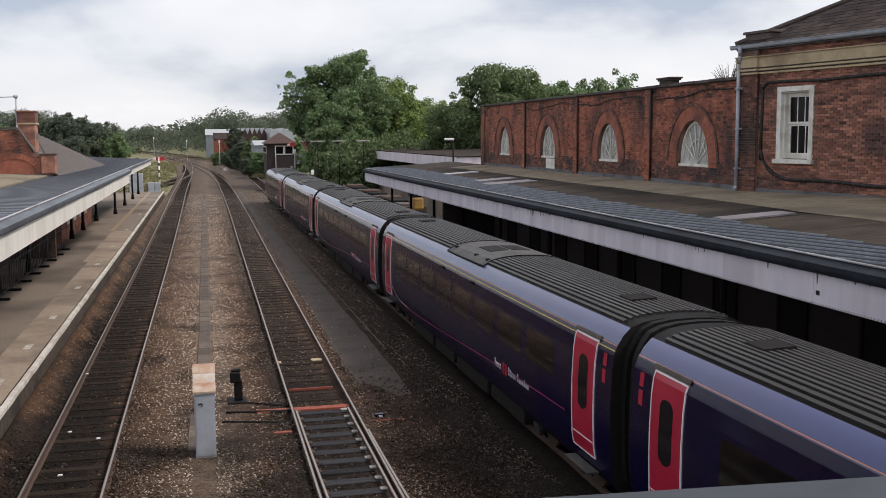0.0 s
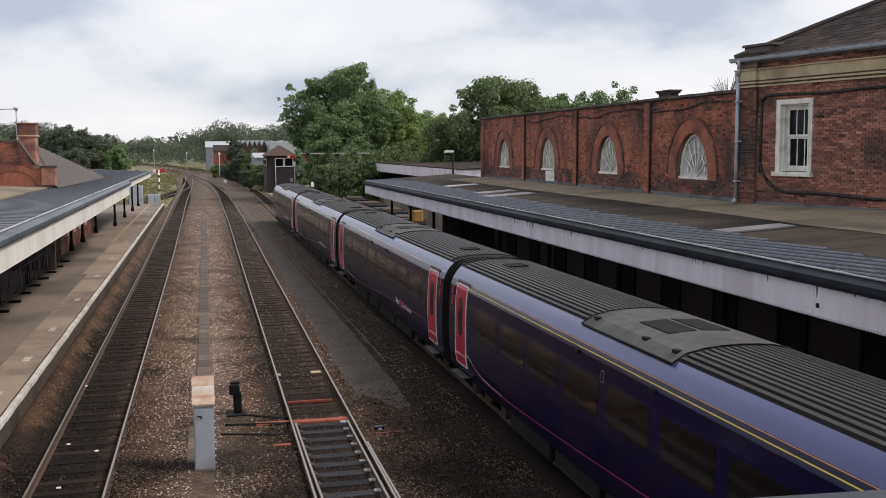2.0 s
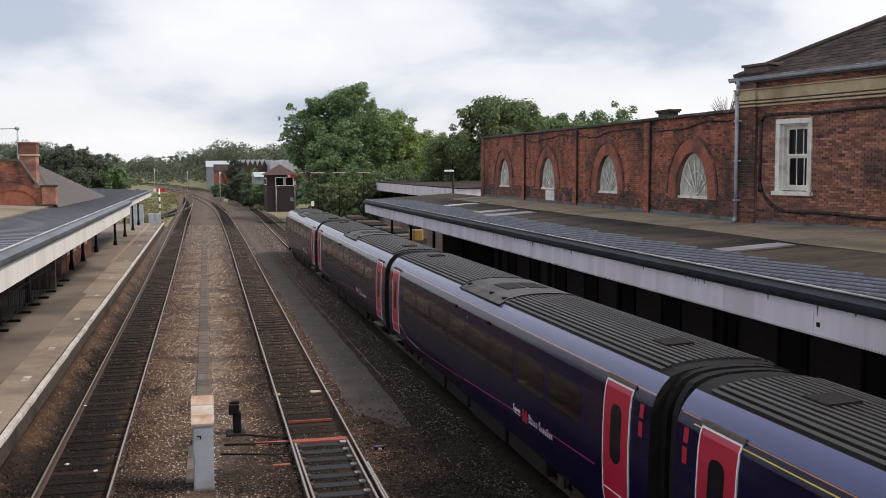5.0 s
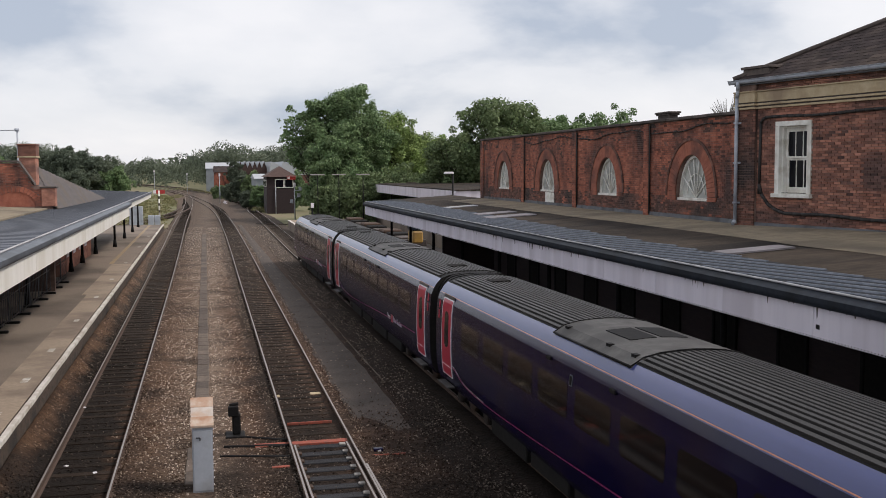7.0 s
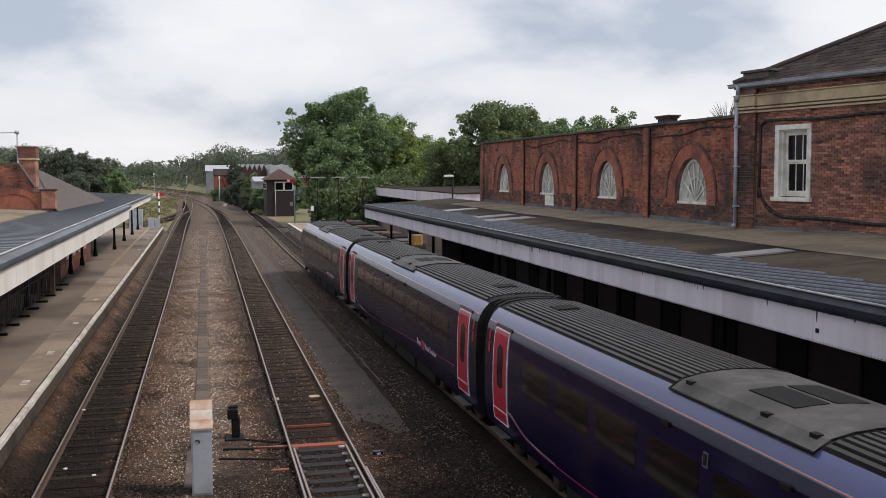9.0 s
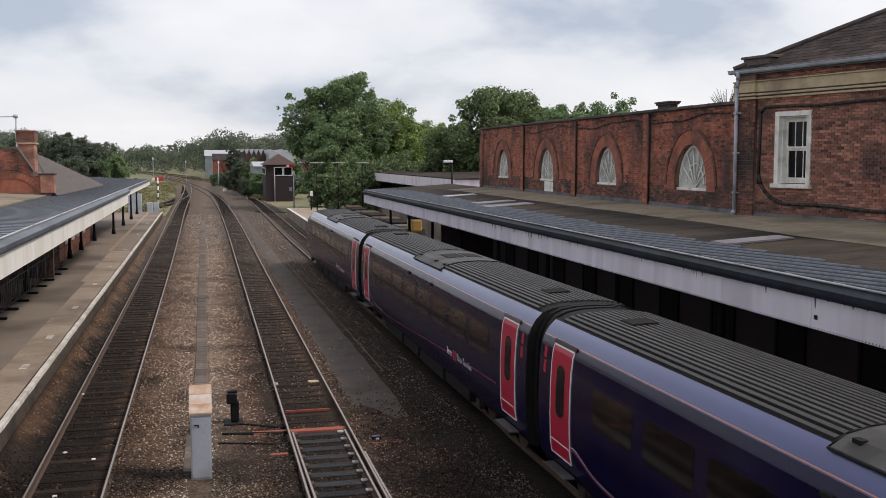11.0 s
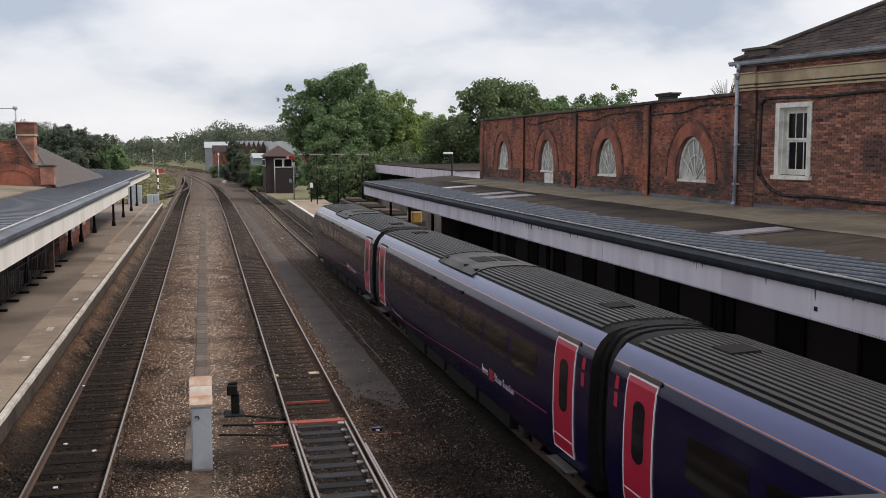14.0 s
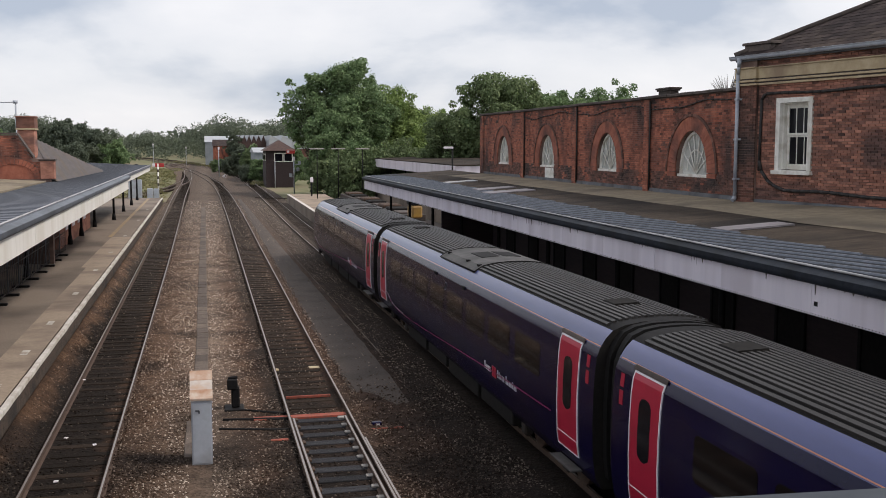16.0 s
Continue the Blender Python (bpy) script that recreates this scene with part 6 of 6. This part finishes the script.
prism(bm, [(-8.9 + 0.99 * math.cos(a), 5.0 + 0.71 * math.sin(a)) for a in np.linspace(0, math.pi, 14)], "y", GY - 0.006, GY + 0.1)
part("arch_panel", bm, M_RUBBED, hs, "recessed rubbed brick panel")
bm = bmesh.new()
for (xa, za), (xb_, zb) in (((-7.95, 6.02), (-8.65, 7.12)), ((-8.65, 7.12), (-9.45, 7.12)), ((-9.45, 7.12), (-10.6, 8.02))):
    prism(bm, [(xa, za), (xb_, zb), (xb_, zb + 0.09), (xa, za + 0.09)], "y", GY - 0.06, GY + 0.46)
part("parapet_coping", bm, M_COPING, hs)
bm = bmesh.new()
box(bm, -7.66, -7.02, GY - 0.06, GY + 0.5, 5.0, 5.88, bev=0.02)
part("kneeler", bm, M_BRICK_ONE, hs, "brick kneeler at the gable's foot")
bm = bmesh.new()
box(bm, -7.72, -6.96, GY - 0.1, GY + 0.55, 5.88, 5.96, bev=0.02)
part("kneeler_cap", bm, M_COPING, hs)
bm = bmesh.new()
box(bm, -8.80, -8.02, 53.0, 53.9, 6.0, 7.35, bev=0.02)
chm = part("chimney", bm, M_BRICK_ONE, hs, "square brick chimney stack")
for z0, z1, g in ((7.35, 7.43, 0.06), (7.43, 7.95, 0.03), (7.95, 8.02, 0.07)):
    bm = bmesh.new()
    box(bm, -8.80 - g, -8.02 + g, 53 - g, 53.9 + g, z0, z1, bev=0.01)
    part("chimney_cap", bm, M_STONE_BAND if z0 == 7.35 else M_BRICK_ONE, chm)
bm = bmesh.new()
A_, B_, D_, F_ = Vector((-7.0, GY + 0.5, 4.86)), Vector((-6.6, 72.0, 4.83)), Vector((-8.4, 55.0, 6.95)), Vector((-10.2, 74, 5.0))
G_ = Vector((-10.5, GY + 0.4, 6.9))
for tri_ in ((A_, B_, D_), (B_, F_, D_), (A_, D_, G_), (D_, F_, G_)):
    bm.faces.new([bm.verts.new(p) for p in tri_])
part("roof", bm, M_SLATE_NEAR, hs, "brown slate roof")
V, F = [], []
nn = (B_ - A_).cross(D_ - A_).normalized()
along_ = (B_ - A_).normalized()
upv = nn.cross(along_).normalized()
hgt, wid = (D_ - A_).dot(upv), (B_ - A_).length
foot = (D_ - A_).dot(along_)
s, row = 0.0, 0
while s < hgt - 0.2:
    lo_, hi_ = foot * s / hgt, wid + (foot - wid) * s / hgt
    t = lo_ + (0.08 if row % 2 else 0)
    while t < hi_ - 0.30:
        p = A_ + along_ * t + upv * s
        i = len(V)
        V += [p + nn * 0.014, p + along_ * 0.155 + nn * 0.014, p + along_ * 0.155 + upv * 0.17 + nn * 0.005, p + upv * 0.17 + nn * 0.005]
        F += [(i, i + 1, i + 2, i + 3)]
        t += 0.162
    s, row = s + 0.11, row + 1
tagged(part("slating", raw_mesh("house_slating", V, F, M_SLATE_NEAR), None, hs), kind="stuff")
bm = bmesh.new()
box(bm, -15, -10.2, 30, 88, 0.9, 4.95)
box(bm, -10.2, -9.6, 60.0, 74, 0.9, 4.7)
part("ground_floor_wall", bm, M_BRICK_DARK, hs, "brick wall under the canopy")
bm = bmesh.new()
box(bm, -9.0, -7.83, 58.8, 74.4, 0.9, 4.6)
part("waiting_room_wall", bm, M_BRICK_PLAIN, hs, "red brick wall under the canopy")
for y in (61.4, 64.4, 67.2, 70.2):
    bm = bmesh.new()
    box(bm, -7.83, -7.79, y, y + 1.2, 1.75, 2.35, bev=0.01)
    part("poster", bm, M_LINE_WHITE, hs, "pale notice on the wall")
fn = thing("barrier_fence", "dark mesh barrier panels standing on the platform", "barrier fence")
for y in np.arange(22, 58, 2.4):
    for dz in (1.0, 1.9):
        bm = bmesh.new()
        rod(bm, (-7.4, y, dz + 0.05), (-7.4, y + 2.3, dz + 0.05), 0.022, n=6)
        part("rail", bm, M_COPING, fn)
    for k in range(7):
        bm = bmesh.new()
        rod(bm, (-7.4, y + 0.38 * k, 0.95), (-7.4, y + 0.38 * k, 2.75), 0.012 if k else 0.03, n=5)
        part("bar", bm, M_LEAD, fn)
    bm = bmesh.new()
    box(bm, -7.65, -7.0, y - 0.1, y + 0.1, 0.9, 0.99, bev=0.02)
    part("foot", bm, M_BLACK, fn)
ae = thing("roof_aerial", "slim grey lamp post with a bent head behind the roof", "lamp post", (-9.98, 60, 0.9))
bm = bmesh.new()
rod(bm, (0, 0, 0), (0, 0, 8.05), 0.045, n=6)
rod(bm, (0, 0, 8.05), (-1.3, 0, 8.0), 0.03, n=6)
rod(bm, (-0.12, 0, 8.06), (0.1, 0, 8.06), 0.09, n=8)
part("pole", bm, M_CAB_GREY, ae)

# ---- signal box and far buildings ----
sb = thing("signal_box", "dark timber signal box with a hipped tiled roof and white windows", "signal box", (11.9, 167, -0.34))
bm = bmesh.new()
box(bm, -2.3, 2.2, -1.6, 7, 0, 4.0, bev=0.02)
part("base", bm, M_BOX_TIMBER, sb)
bm = bmesh.new()
box(bm, -2.3, 2.2, -1.6, 7, 4.02, 5.9)
part("cabin", bm, M_BOX_TIMBER, sb)
for x0, x1 in ((-1.0, 0.45), (0.50, 1.95)):
    bm = bmesh.new()
    box(bm, x0, x1, -1.66, -1.60, 4.12, 5.55)
    w_ = part("window", bm, M_WHITE_WORN, sb)
    bm = bmesh.new()
    box(bm, x0 + 0.14, x1 - 0.14, -1.69, -1.655, 4.26, 5.42)
    part("pane", bm, M_GLASS_DARK, w_)
for k in range(4):
    bm = bmesh.new()
    box(bm, -2.36, -2.30, -1.2 + 2 * k, 0.5 + 2 * k, 4.3, 5.4)
    w_ = part("window", bm, M_WHITE_WORN, sb)
    bm = bmesh.new()
    box(bm, -2.39, -2.355, -1.05 + 2 * k, 0.35 + 2 * k, 4.42, 5.28)
    part("pane", bm, M_GLASS_DARK, w_)
bm = bmesh.new()
quad(bm, [(-2.7, -2.0, 5.9), (2.6, -2.0, 5.9), (0, 0.9, 7.6)])
quad(bm, [(-2.7, -2.0, 5.9), (0, 0.9, 7.6), (0, 4.5, 7.6), (-2.7, 7.4, 5.9)])
quad(bm, [(2.6, -2.0, 5.9), (2.6, 7.4, 5.9), (0, 4.5, 7.6), (0, 0.9, 7.6)])
quad(bm, [(-2.7, 7.4, 5.9), (0, 4.5, 7.6), (2.6, 7.4, 5.9)])
quad(bm, [(-2.7, -2.0, 5.88), (-2.7, 7.4, 5.88), (2.6, 7.4, 5.88), (2.6, -2.0, 5.88)])
part("roof", bm, M_TILE, sb, "red-brown tiled hipped roof")
bm = bmesh.new()
box(bm, 0.9, 2.3, -1.9, -1.66, 5.45, 6.05, bev=0.02)
part("name_board", bm, M_RED, sb, "red board under the eaves")
bm = bmesh.new()
box(bm, 1.0, 1.4, -1.94, -1.9, 5.55, 5.95)
part("white_patch", bm, M_LINE_WHITE, sb)
bm = bmesh.new()
rod(bm, (-0.9, -1.75, 0), (-0.9, -1.75, 4.2), 0.07, n=6)
part("corner_pipe", bm, M_CAB_GREY, sb)


def shed(x0, x1, y0, y1, h, ridge, mw, mr_, label, name="shed", axis="y"):
    th = thing(name, label, "shed")
    bm = bmesh.new()
    box(bm, x0, x1, y0, y1, -0.34, h)
    part("wall", bm, mw, th)
    bm = bmesh.new()
    xm = 0.5 * (x0 + x1)
    if axis == "y":
        prism(bm, [(x0 - 0.2, h), (x1 + 0.2, h), (xm, ridge)], "y", y0 - 0.2, y1 + 0.2)
    else:
        prism(bm, [(y0 - 0.2, h), (y1 + 0.2, h), (0.5 * (y0 + y1), ridge)], "x", x0 - 0.2, x1 + 0.2)
    part("roof", bm, mr_, th)
    return th


shed(8.9, 12.5, 188, 204, 5.1, 5.95, M_SHED, M_SHED_ROOF, "pale clad lean-to shed with a white roof behind the signal box", axis="x")
shed(0.4, 9.1, 335, 362, 7.2, 9.2, M_SHED, M_SHED_ROOF, "pale blue-grey clad industrial shed with a white roof", axis="x")
shed(2.7, 8.2, 315, 326, 6.0, 7.9, M_BRICK, M_SLATE, "low brick shed with a dark roof", axis="x")
sw = thing("sawtooth_works", "long brick works with a row of sawtooth gables and pale roofs", "factory")
for k in range(6):
    bm = bmesh.new()
    x0 = 9.3 + 1.35 * k
    prism(bm, [(x0, -0.34), (x0 + 1.33, -0.34), (x0 + 1.33, 7.2), (x0 + 0.66, 9.0), (x0, 7.2)], "y", 298, 330)
    part("gable_bay", bm, M_TILE, sw)
    bm = bmesh.new()
    prism(bm, [(x0 - 0.02, 7.25), (x0 + 0.66, 9.08), (x0 + 1.35, 7.25), (x0 + 0.66, 9.2)], "y", 297.9, 330)
    part("bay_roof", bm, M_SHED_ROOF, sw)
for k in range(5):
    bm = bmesh.new()
    x0 = 17.5 + 3.2 * k
    prism(bm, [(x0, -0.34), (x0 + 3.15, -0.34), (x0 + 3.15, 7.6), (x0 + 0.4, 9.0), (x0, 7.6)], "y", 285, 330)
    part("roof_bay", bm, M_SHED_ROOF, sw)
bm = bmesh.new()
box(bm, 9.4, 36, 284, 297, -0.34, 5.2)
part("front_range", bm, M_BRICK_DARK, sw)
bm = bmesh.new()
prism(bm, [(7.9, 203), (8.9, 205), (6.2, 268), (5.2, 268)], "z", -0.34, 0.55)
structure("far_platform_ramp", bm, M_STONE_BAND, "pale old platform edge beyond the signal box", "platform edge")
for (x0, y0, w, h) in ((-62, 560, 9, 9), (36, 620, 10, 10), (-96, 420, 10, 9)):
    th = shed(x0, x0 + w, y0, y0 + 9, h - 2.5, h, M_BRICK_DARK, M_SLATE, "distant brick house with a tiled roof among trees", "distant_house", "x")
    th["category"] = "house"


# ---- trees ----
def leaf_cloud(name, blobs, count, size, mats, r, parent=None, shell=0.55, fuzz=0.16):
    """Leaves as small bent cards over a set of clumps (centre, radii)."""
    vol = np.array([b[3] * b[4] * b[5] for b in blobs]) ** 0.75
    pick = r.choice(len(blobs), count, p=vol / vol.sum())
    B = np.array(blobs)[pick]
    d = r.normal(size=(count, 3))
    d /= np.linalg.norm(d, axis=1)[:, None]
    rad = (shell + (1 - shell) * r.random(count)) ** 0.8
    rad *= 1 + fuzz * r.normal(size=count)
    c = B[:, :3] + d * rad[:, None] * B[:, 3:6]
    nrm_ = d * 0.6 + r.normal(size=(count, 3)) * 0.6 + np.array([0, 0, 0.35])
    nrm_ /= np.linalg.norm(nrm_, axis=1)[:, None]
    t = np.cross(nrm_, r.normal(size=(count, 3)))
    t /= np.linalg.norm(t, axis=1)[:, None]
    u = np.cross(nrm_, t)
    s = (size * r.uniform(0.6, 1.35, count))[:, None]
    q = np.stack([c - t * s * 0.6, c + u * s * 0.45 + nrm_ * s * 0.12, c + t * s * 0.75, c - u * s * 0.45 + nrm_ * s * 0.12], 1).reshape(-1, 3)
    me = bpy.data.meshes.new(name)
    me.vertices.add(len(q))
    me.vertices.foreach_set("co", q.ravel())
    me.loops.add(count * 4)
    me.loops.foreach_set("vertex_index", np.arange(count * 4))
    me.polygons.add(count)
    me.polygons.foreach_set("loop_start", np.arange(count) * 4)
    me.update(calc_edges=True)
    for m in mats:
        me.materials.append(m)
    return part(name, me, None, parent)


def tree(at, height, width, seed, label, leaves=9000, leaf=0.32, m=None, low=0.18, name="tree", lean=0.0):
    """A broad-leaved tree: trunk, limbs and a ragged crown of leaf clumps round the limb ends."""
    th = thing(name, label, "tree", at)
    r = np.random.default_rng(seed)
    bm = bmesh.new()
    rod(bm, (0, 0, 0), (0.1, 0, height * 0.35), width * 0.03, width * 0.022, 9)
    rod(bm, (0.1, 0, height * 0.35), (lean * 0.5, 0, height * 0.7), width * 0.022, width * 0.010, 9)
    part("trunk", bm, M_BARK, th)
    blobs = []
    bm = bmesh.new()
    zc, rz_, rx_ = height * (0.5 + low / 2), height * (1 - low) / 2, width / 2
    for k in range(46):
        a, cz = math.tau * (k * 0.618 + 0.05 * r.normal()), 1 - 2 * (k + 0.5) / 46
        cr = math.sqrt(1 - cz * cz)
        if cz < 0:
            cr = max(cr, 0.75)
        f_ = r.uniform(0.55, 0.92)
        tip = (lean * (0.5 + cz / 2) + rx_ * f_ * cr * math.cos(a), rx_ * f_ * cr * math.sin(a), zc + rz_ * f_ * cz)
        rod(bm, (lean * 0.2, 0, max(0.3, tip[2] * 0.6)), tip, width * 0.007, width * 0.0025, 5)
        s = width * r.uniform(0.07, 0.15)
        blobs.append((*tip, s, s, s * 0.75))
        for q in range(2):
            t2 = [tip[0] * 1.08 + r.normal() * s * 0.8, tip[1] * 1.08 + r.normal() * s * 0.8, tip[2] + r.normal() * s * 0.7]
            blobs.append((*t2, s * 0.5, s * 0.5, s * 0.4))
    blobs.append((0, 0, zc, rx_ * 0.55, rx_ * 0.55, rz_ * 0.6))
    part("branching", bm, M_BARK, th)
    crown = leaf_cloud("crown", blobs, leaves, leaf, [m or M_LEAF], r, th)
    return th


tree((19.0, 136, -0.3), 19.4, 12.5, 11, "large broad-leaved tree in full green leaf", 64000, 0.24, low=0.10)
tree((14.3, 138, -0.3), 16.6, 7.4, 12, "tall green tree with an open crown beside the signal box", 9000, 0.26, low=0.36, lean=-1.2)
tree((16.6, 131, -0.3), 13.2, 9, 21, "dense green tree beside the platform end", 20000, 0.26, low=0.05)
tree((25.6, 140, -0.3), 15.0, 10, 13, "broad green tree behind the platforms", 24000, 0.27, low=0.06, m=M_LEAF_LIGHT)
tree((32.0, 150, -0.3), 13.0, 12, 14, "rounded light green tree behind the platforms", 22000, 0.28, low=0.06, m=M_LEAF_LIGHT)
tree((32.8, 112, -0.3), 15.6, 11.5, 31, "dark green tree rising behind the brick range", 32000, 0.25, m=M_LEAF_DARK, low=0.10)
tree((28.2, 116, -0.3), 11.4, 9, 22, "dark green tree behind the bay canopy", 16000, 0.25, m=M_LEAF_DARK, low=0.08)
tree((50.0, 142, -0.3), 16.4, 13, 16, "broad green tree rising over the brick wall", 34000, 0.28, low=0.05)
tree((59.0, 146, -0.3), 16.8, 13, 17, "green tree rising over the brick wall", 30000, 0.28, low=0.05)
tree((43.0, 140, -0.3), 15.4, 10, 23, "green tree rising over the brick wall", 24000, 0.28, low=0.05)
for i, (x, y, h, w) in enumerate(((14.9, 127, 6.0, 5.5), (17.5, 123, 6.5, 7), (20.5, 124, 7.0, 8), (24.5, 126, 7.5, 8), (29, 124, 7, 8))):
    tree((x, y, -0.3), h, w, 40 + i, "dense dark green bush behind the platform end", 8000, 0.25, m=M_LEAF_DARK, low=0.02, name="bush")
LINE_TREES = ((-25.0, 240, 12.2, 11), (-31, 246, 12.6, 10), (-19.5, 236, 8.0, 7), (-27, 222, 7, 8), (-40, 262, 13.5, 12), (-50, 255, 12.5, 11),
              (5.6, 222, 4.6, 4.5), (7.9, 222, 7.4, 5.0), (9.6, 212, 7.0, 4.8), (8.2, 290, 10.0, 5.0), (3.2, 250, 3.4, 4), (9.4, 183, 4.4, 3.8), (7.6, 186, 3.4, 3.4), (11.6, 181, 3.4, 3.4), (14.8, 176, 6.5, 5.5))
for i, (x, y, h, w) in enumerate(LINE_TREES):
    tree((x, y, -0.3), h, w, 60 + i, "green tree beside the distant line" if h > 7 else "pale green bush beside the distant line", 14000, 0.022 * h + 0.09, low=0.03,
         m=M_LEAF_DARK if i in (8, 10) else M_LEAF_HAZE if i % 3 != 2 else M_LEAF, name="tree" if h > 7 else "bush")
bush = thing("bare_shrub", "bare twiggy shrub growing behind the wall top", "shrub", (17.6, 32.2, 8.1))
bm = bmesh.new()
for k in range(120):
    a, u = rng.uniform(0, math.tau), rng.uniform(0.3, 0.9)
    rod(bm, (0, 0, 0), (0.75 * u * math.cos(a), 0.9 * u * math.sin(a), 0.45 + 0.75 * rng.random() * (1.2 - u)), 0.008, 0.004, 4)
part("twigs", bm, M_BARK, bush)
r = np.random.default_rng(99)
blobs = []
for k in range(560):
    y = r.uniform(380, 700)
    x = r.uniform(-0.36, 0.20) * y * 1.1
    h = r.uniform(7.0, 17.0) * (0.50 + y / 1000) * (1.0 + 0.22 * math.sin(x * 0.045) + 0.12 * math.sin(x * 0.13 + 1.0))
    if -42 < x + 0.10 * (y - 380) < 2 and y < 560:
        h *= 0.5
    for q in range(4):
        f_ = (0.34, 0.60, 0.80, 0.66)[q]
        blobs.append((x + r.normal() * h * 0.10 * q, y + r.normal() * 2, h * f_, h * (0.40 - 0.06 * q), h * 0.36, h * (0.30 - 0.04 * q)))
tagged(leaf_cloud("distant_woods", blobs, 360000, 0.62, [M_LEAF_HAZE], r, fuzz=0.05), "belt of distant trees along the horizon, haze put into the leaf colour", "woods", "", "stuff")
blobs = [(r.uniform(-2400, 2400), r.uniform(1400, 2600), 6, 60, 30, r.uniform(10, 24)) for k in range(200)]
tagged(leaf_cloud("horizon_woods", blobs, 30000, 6.5, [M_LEAF_HAZE], r), "low wooded skyline", "woods", "", "stuff")
blobs = [(x, y, -0.28, 1.6, 2.6, 0.32) for x, y in zip(r.uniform(-14, -6.4, 110), r.uniform(122, 290, 110))] + [(x, y, -0.2, 1.5, 3.5, 0.5) for x, y in zip(r.uniform(8.9, 13, 90), r.uniform(168, 330, 90))]
blobs += [(x + 9.0 - 0.055 * (y - 205), y, 0.0, 1.5, 3.5, 0.9) for x, y in zip(r.uniform(0, 6, 120), r.uniform(205, 330, 120))]
blobs += [(5.6 - 0.0006 * (y - 230) ** 2 + r.normal() * 0.8, y, -0.28, 1.0, 4.0, 0.4) for y in np.linspace(232, 400, 60)]
tagged(leaf_cloud("lineside_weeds", blobs, 60000, 0.26, [M_WEED], r), "dry yellow-green weeds along the line", "weeds", "", "stuff")
# boarded crossing over the bay lines and the pale speed figures beside it
bc = thing("board_crossing", "dark timber boarded foot crossing laid between the rails", "crossing", kind="structure")
bm = bmesh.new()
box(bm, -0.32, 0.32, -0.11, 0.11, -0.06, 0.0, bev=0.01)
CROSS = mesh_of("crossing_board", bm, M_SLEEPER)
for k in range(6):
    for q in range(4):
        part("crossing_board", CROSS, None, bc).matrix_basis = pose(6.4 + 0.66 * k, 129.4 - 0.24 * q - 0.55 * k, 0.015 + rng.uniform(-0.008, 0.008), 0, 0, rng.uniform(-1, 1))
sign = thing("speed_sign", "white speed figures on a short post beside the line", "sign", (3.85, 209, -0.2))
bm = bmesh.new()
rod(bm, (0, 0.05, 0), (0, 0.05, 0.7), 0.04, n=6)
part("post", bm, M_CAB_GREY, sign)
cu = bpy.data.curves.new("figures", "FONT")
cu.body, cu.size, cu.align_x, cu.extrude = "40", 0.85, "CENTER", 0.02
fig = new("figures_outline", cu)
dg = bpy.context.evaluated_depsgraph_get()
me = bpy.data.meshes.new_from_object(fig.evaluated_get(dg))
bpy.data.objects.remove(fig)
me.materials.clear()
me.materials.append(M_LINE_WHITE)
fo = part("figures", me, None, sign, "white figures reading 40")
fo.matrix_basis = pose(0, 0, 0.15, 90, 0, 0)

# parapet of the footbridge under the camera
pb = thing("footbridge", "grey steel footbridge with plate parapets spanning the tracks", "footbridge", kind="structure")


def bridge_y(x):
    return 0.6334 - 0.0738 * x


for name, d0, d1, z0, z1, m in (("parapet", -0.08, 0.0, 5.05, 6.44, M_PARAPET), ("handrail", -0.09, 0.004, 6.44, 6.46, M_PARAPET), ("parapet", -2.5, -2.42, 5.05, 6.44, M_PARAPET),
                                ("handrail", -2.51, -2.41, 6.44, 6.46, M_PARAPET), ("deck", -2.42, -0.08, 4.87, 5.05, M_CONCRETE), ("girder", -0.3, -0.1, 4.5, 4.87, M_GUTTER), ("girder", -2.4, -2.2, 4.5, 4.87, M_GUTTER)):
    bm = bmesh.new()
    prism(bm, [(-9.0, bridge_y(-9.0) + d0), (13.0, bridge_y(13.0) + d0), (13.0, bridge_y(13.0) + d1), (-9.0, bridge_y(-9.0) + d1)], "z", z0, z1)
    part(name, bm, m, pb)
for x in (-6.5, 10.6):
    bm = bmesh.new()
    box(bm, x - 0.4, x + 0.4, bridge_y(x) - 2.3, bridge_y(x) - 0.2, 0.88, 4.5, bev=0.02)
    part("pier", bm, M_BRICK_DARK, pb)


# ---- what moves ----
GAP = [(0, 61.04), (0.5, 58.36), (1, 55.62), (1.5, 52.99), (2, 50.43), (2.5, 48.05), (3, 45.69), (3.5, 43.39),
       (4, 41.15), (6.5, 30.84), (7, 29.16), (7.5, 27.67), (8, 26.29), (8.5, 25.10), (9, 23.95),
       (11.5, 19.02), (12, 18.26), (12.5, 17.64), (13, 17.11), (13.5, 16.67), (14, 16.33), (14.5, 16.18), (15, 16.11), (15.5, 16.11), (16, 16.11)]


def motions():
    walk(train, [(t, pose(8.12 - 0.0085 * y, y, 0, 0, 0, 0.487)) for t, y in GAP])


motions()
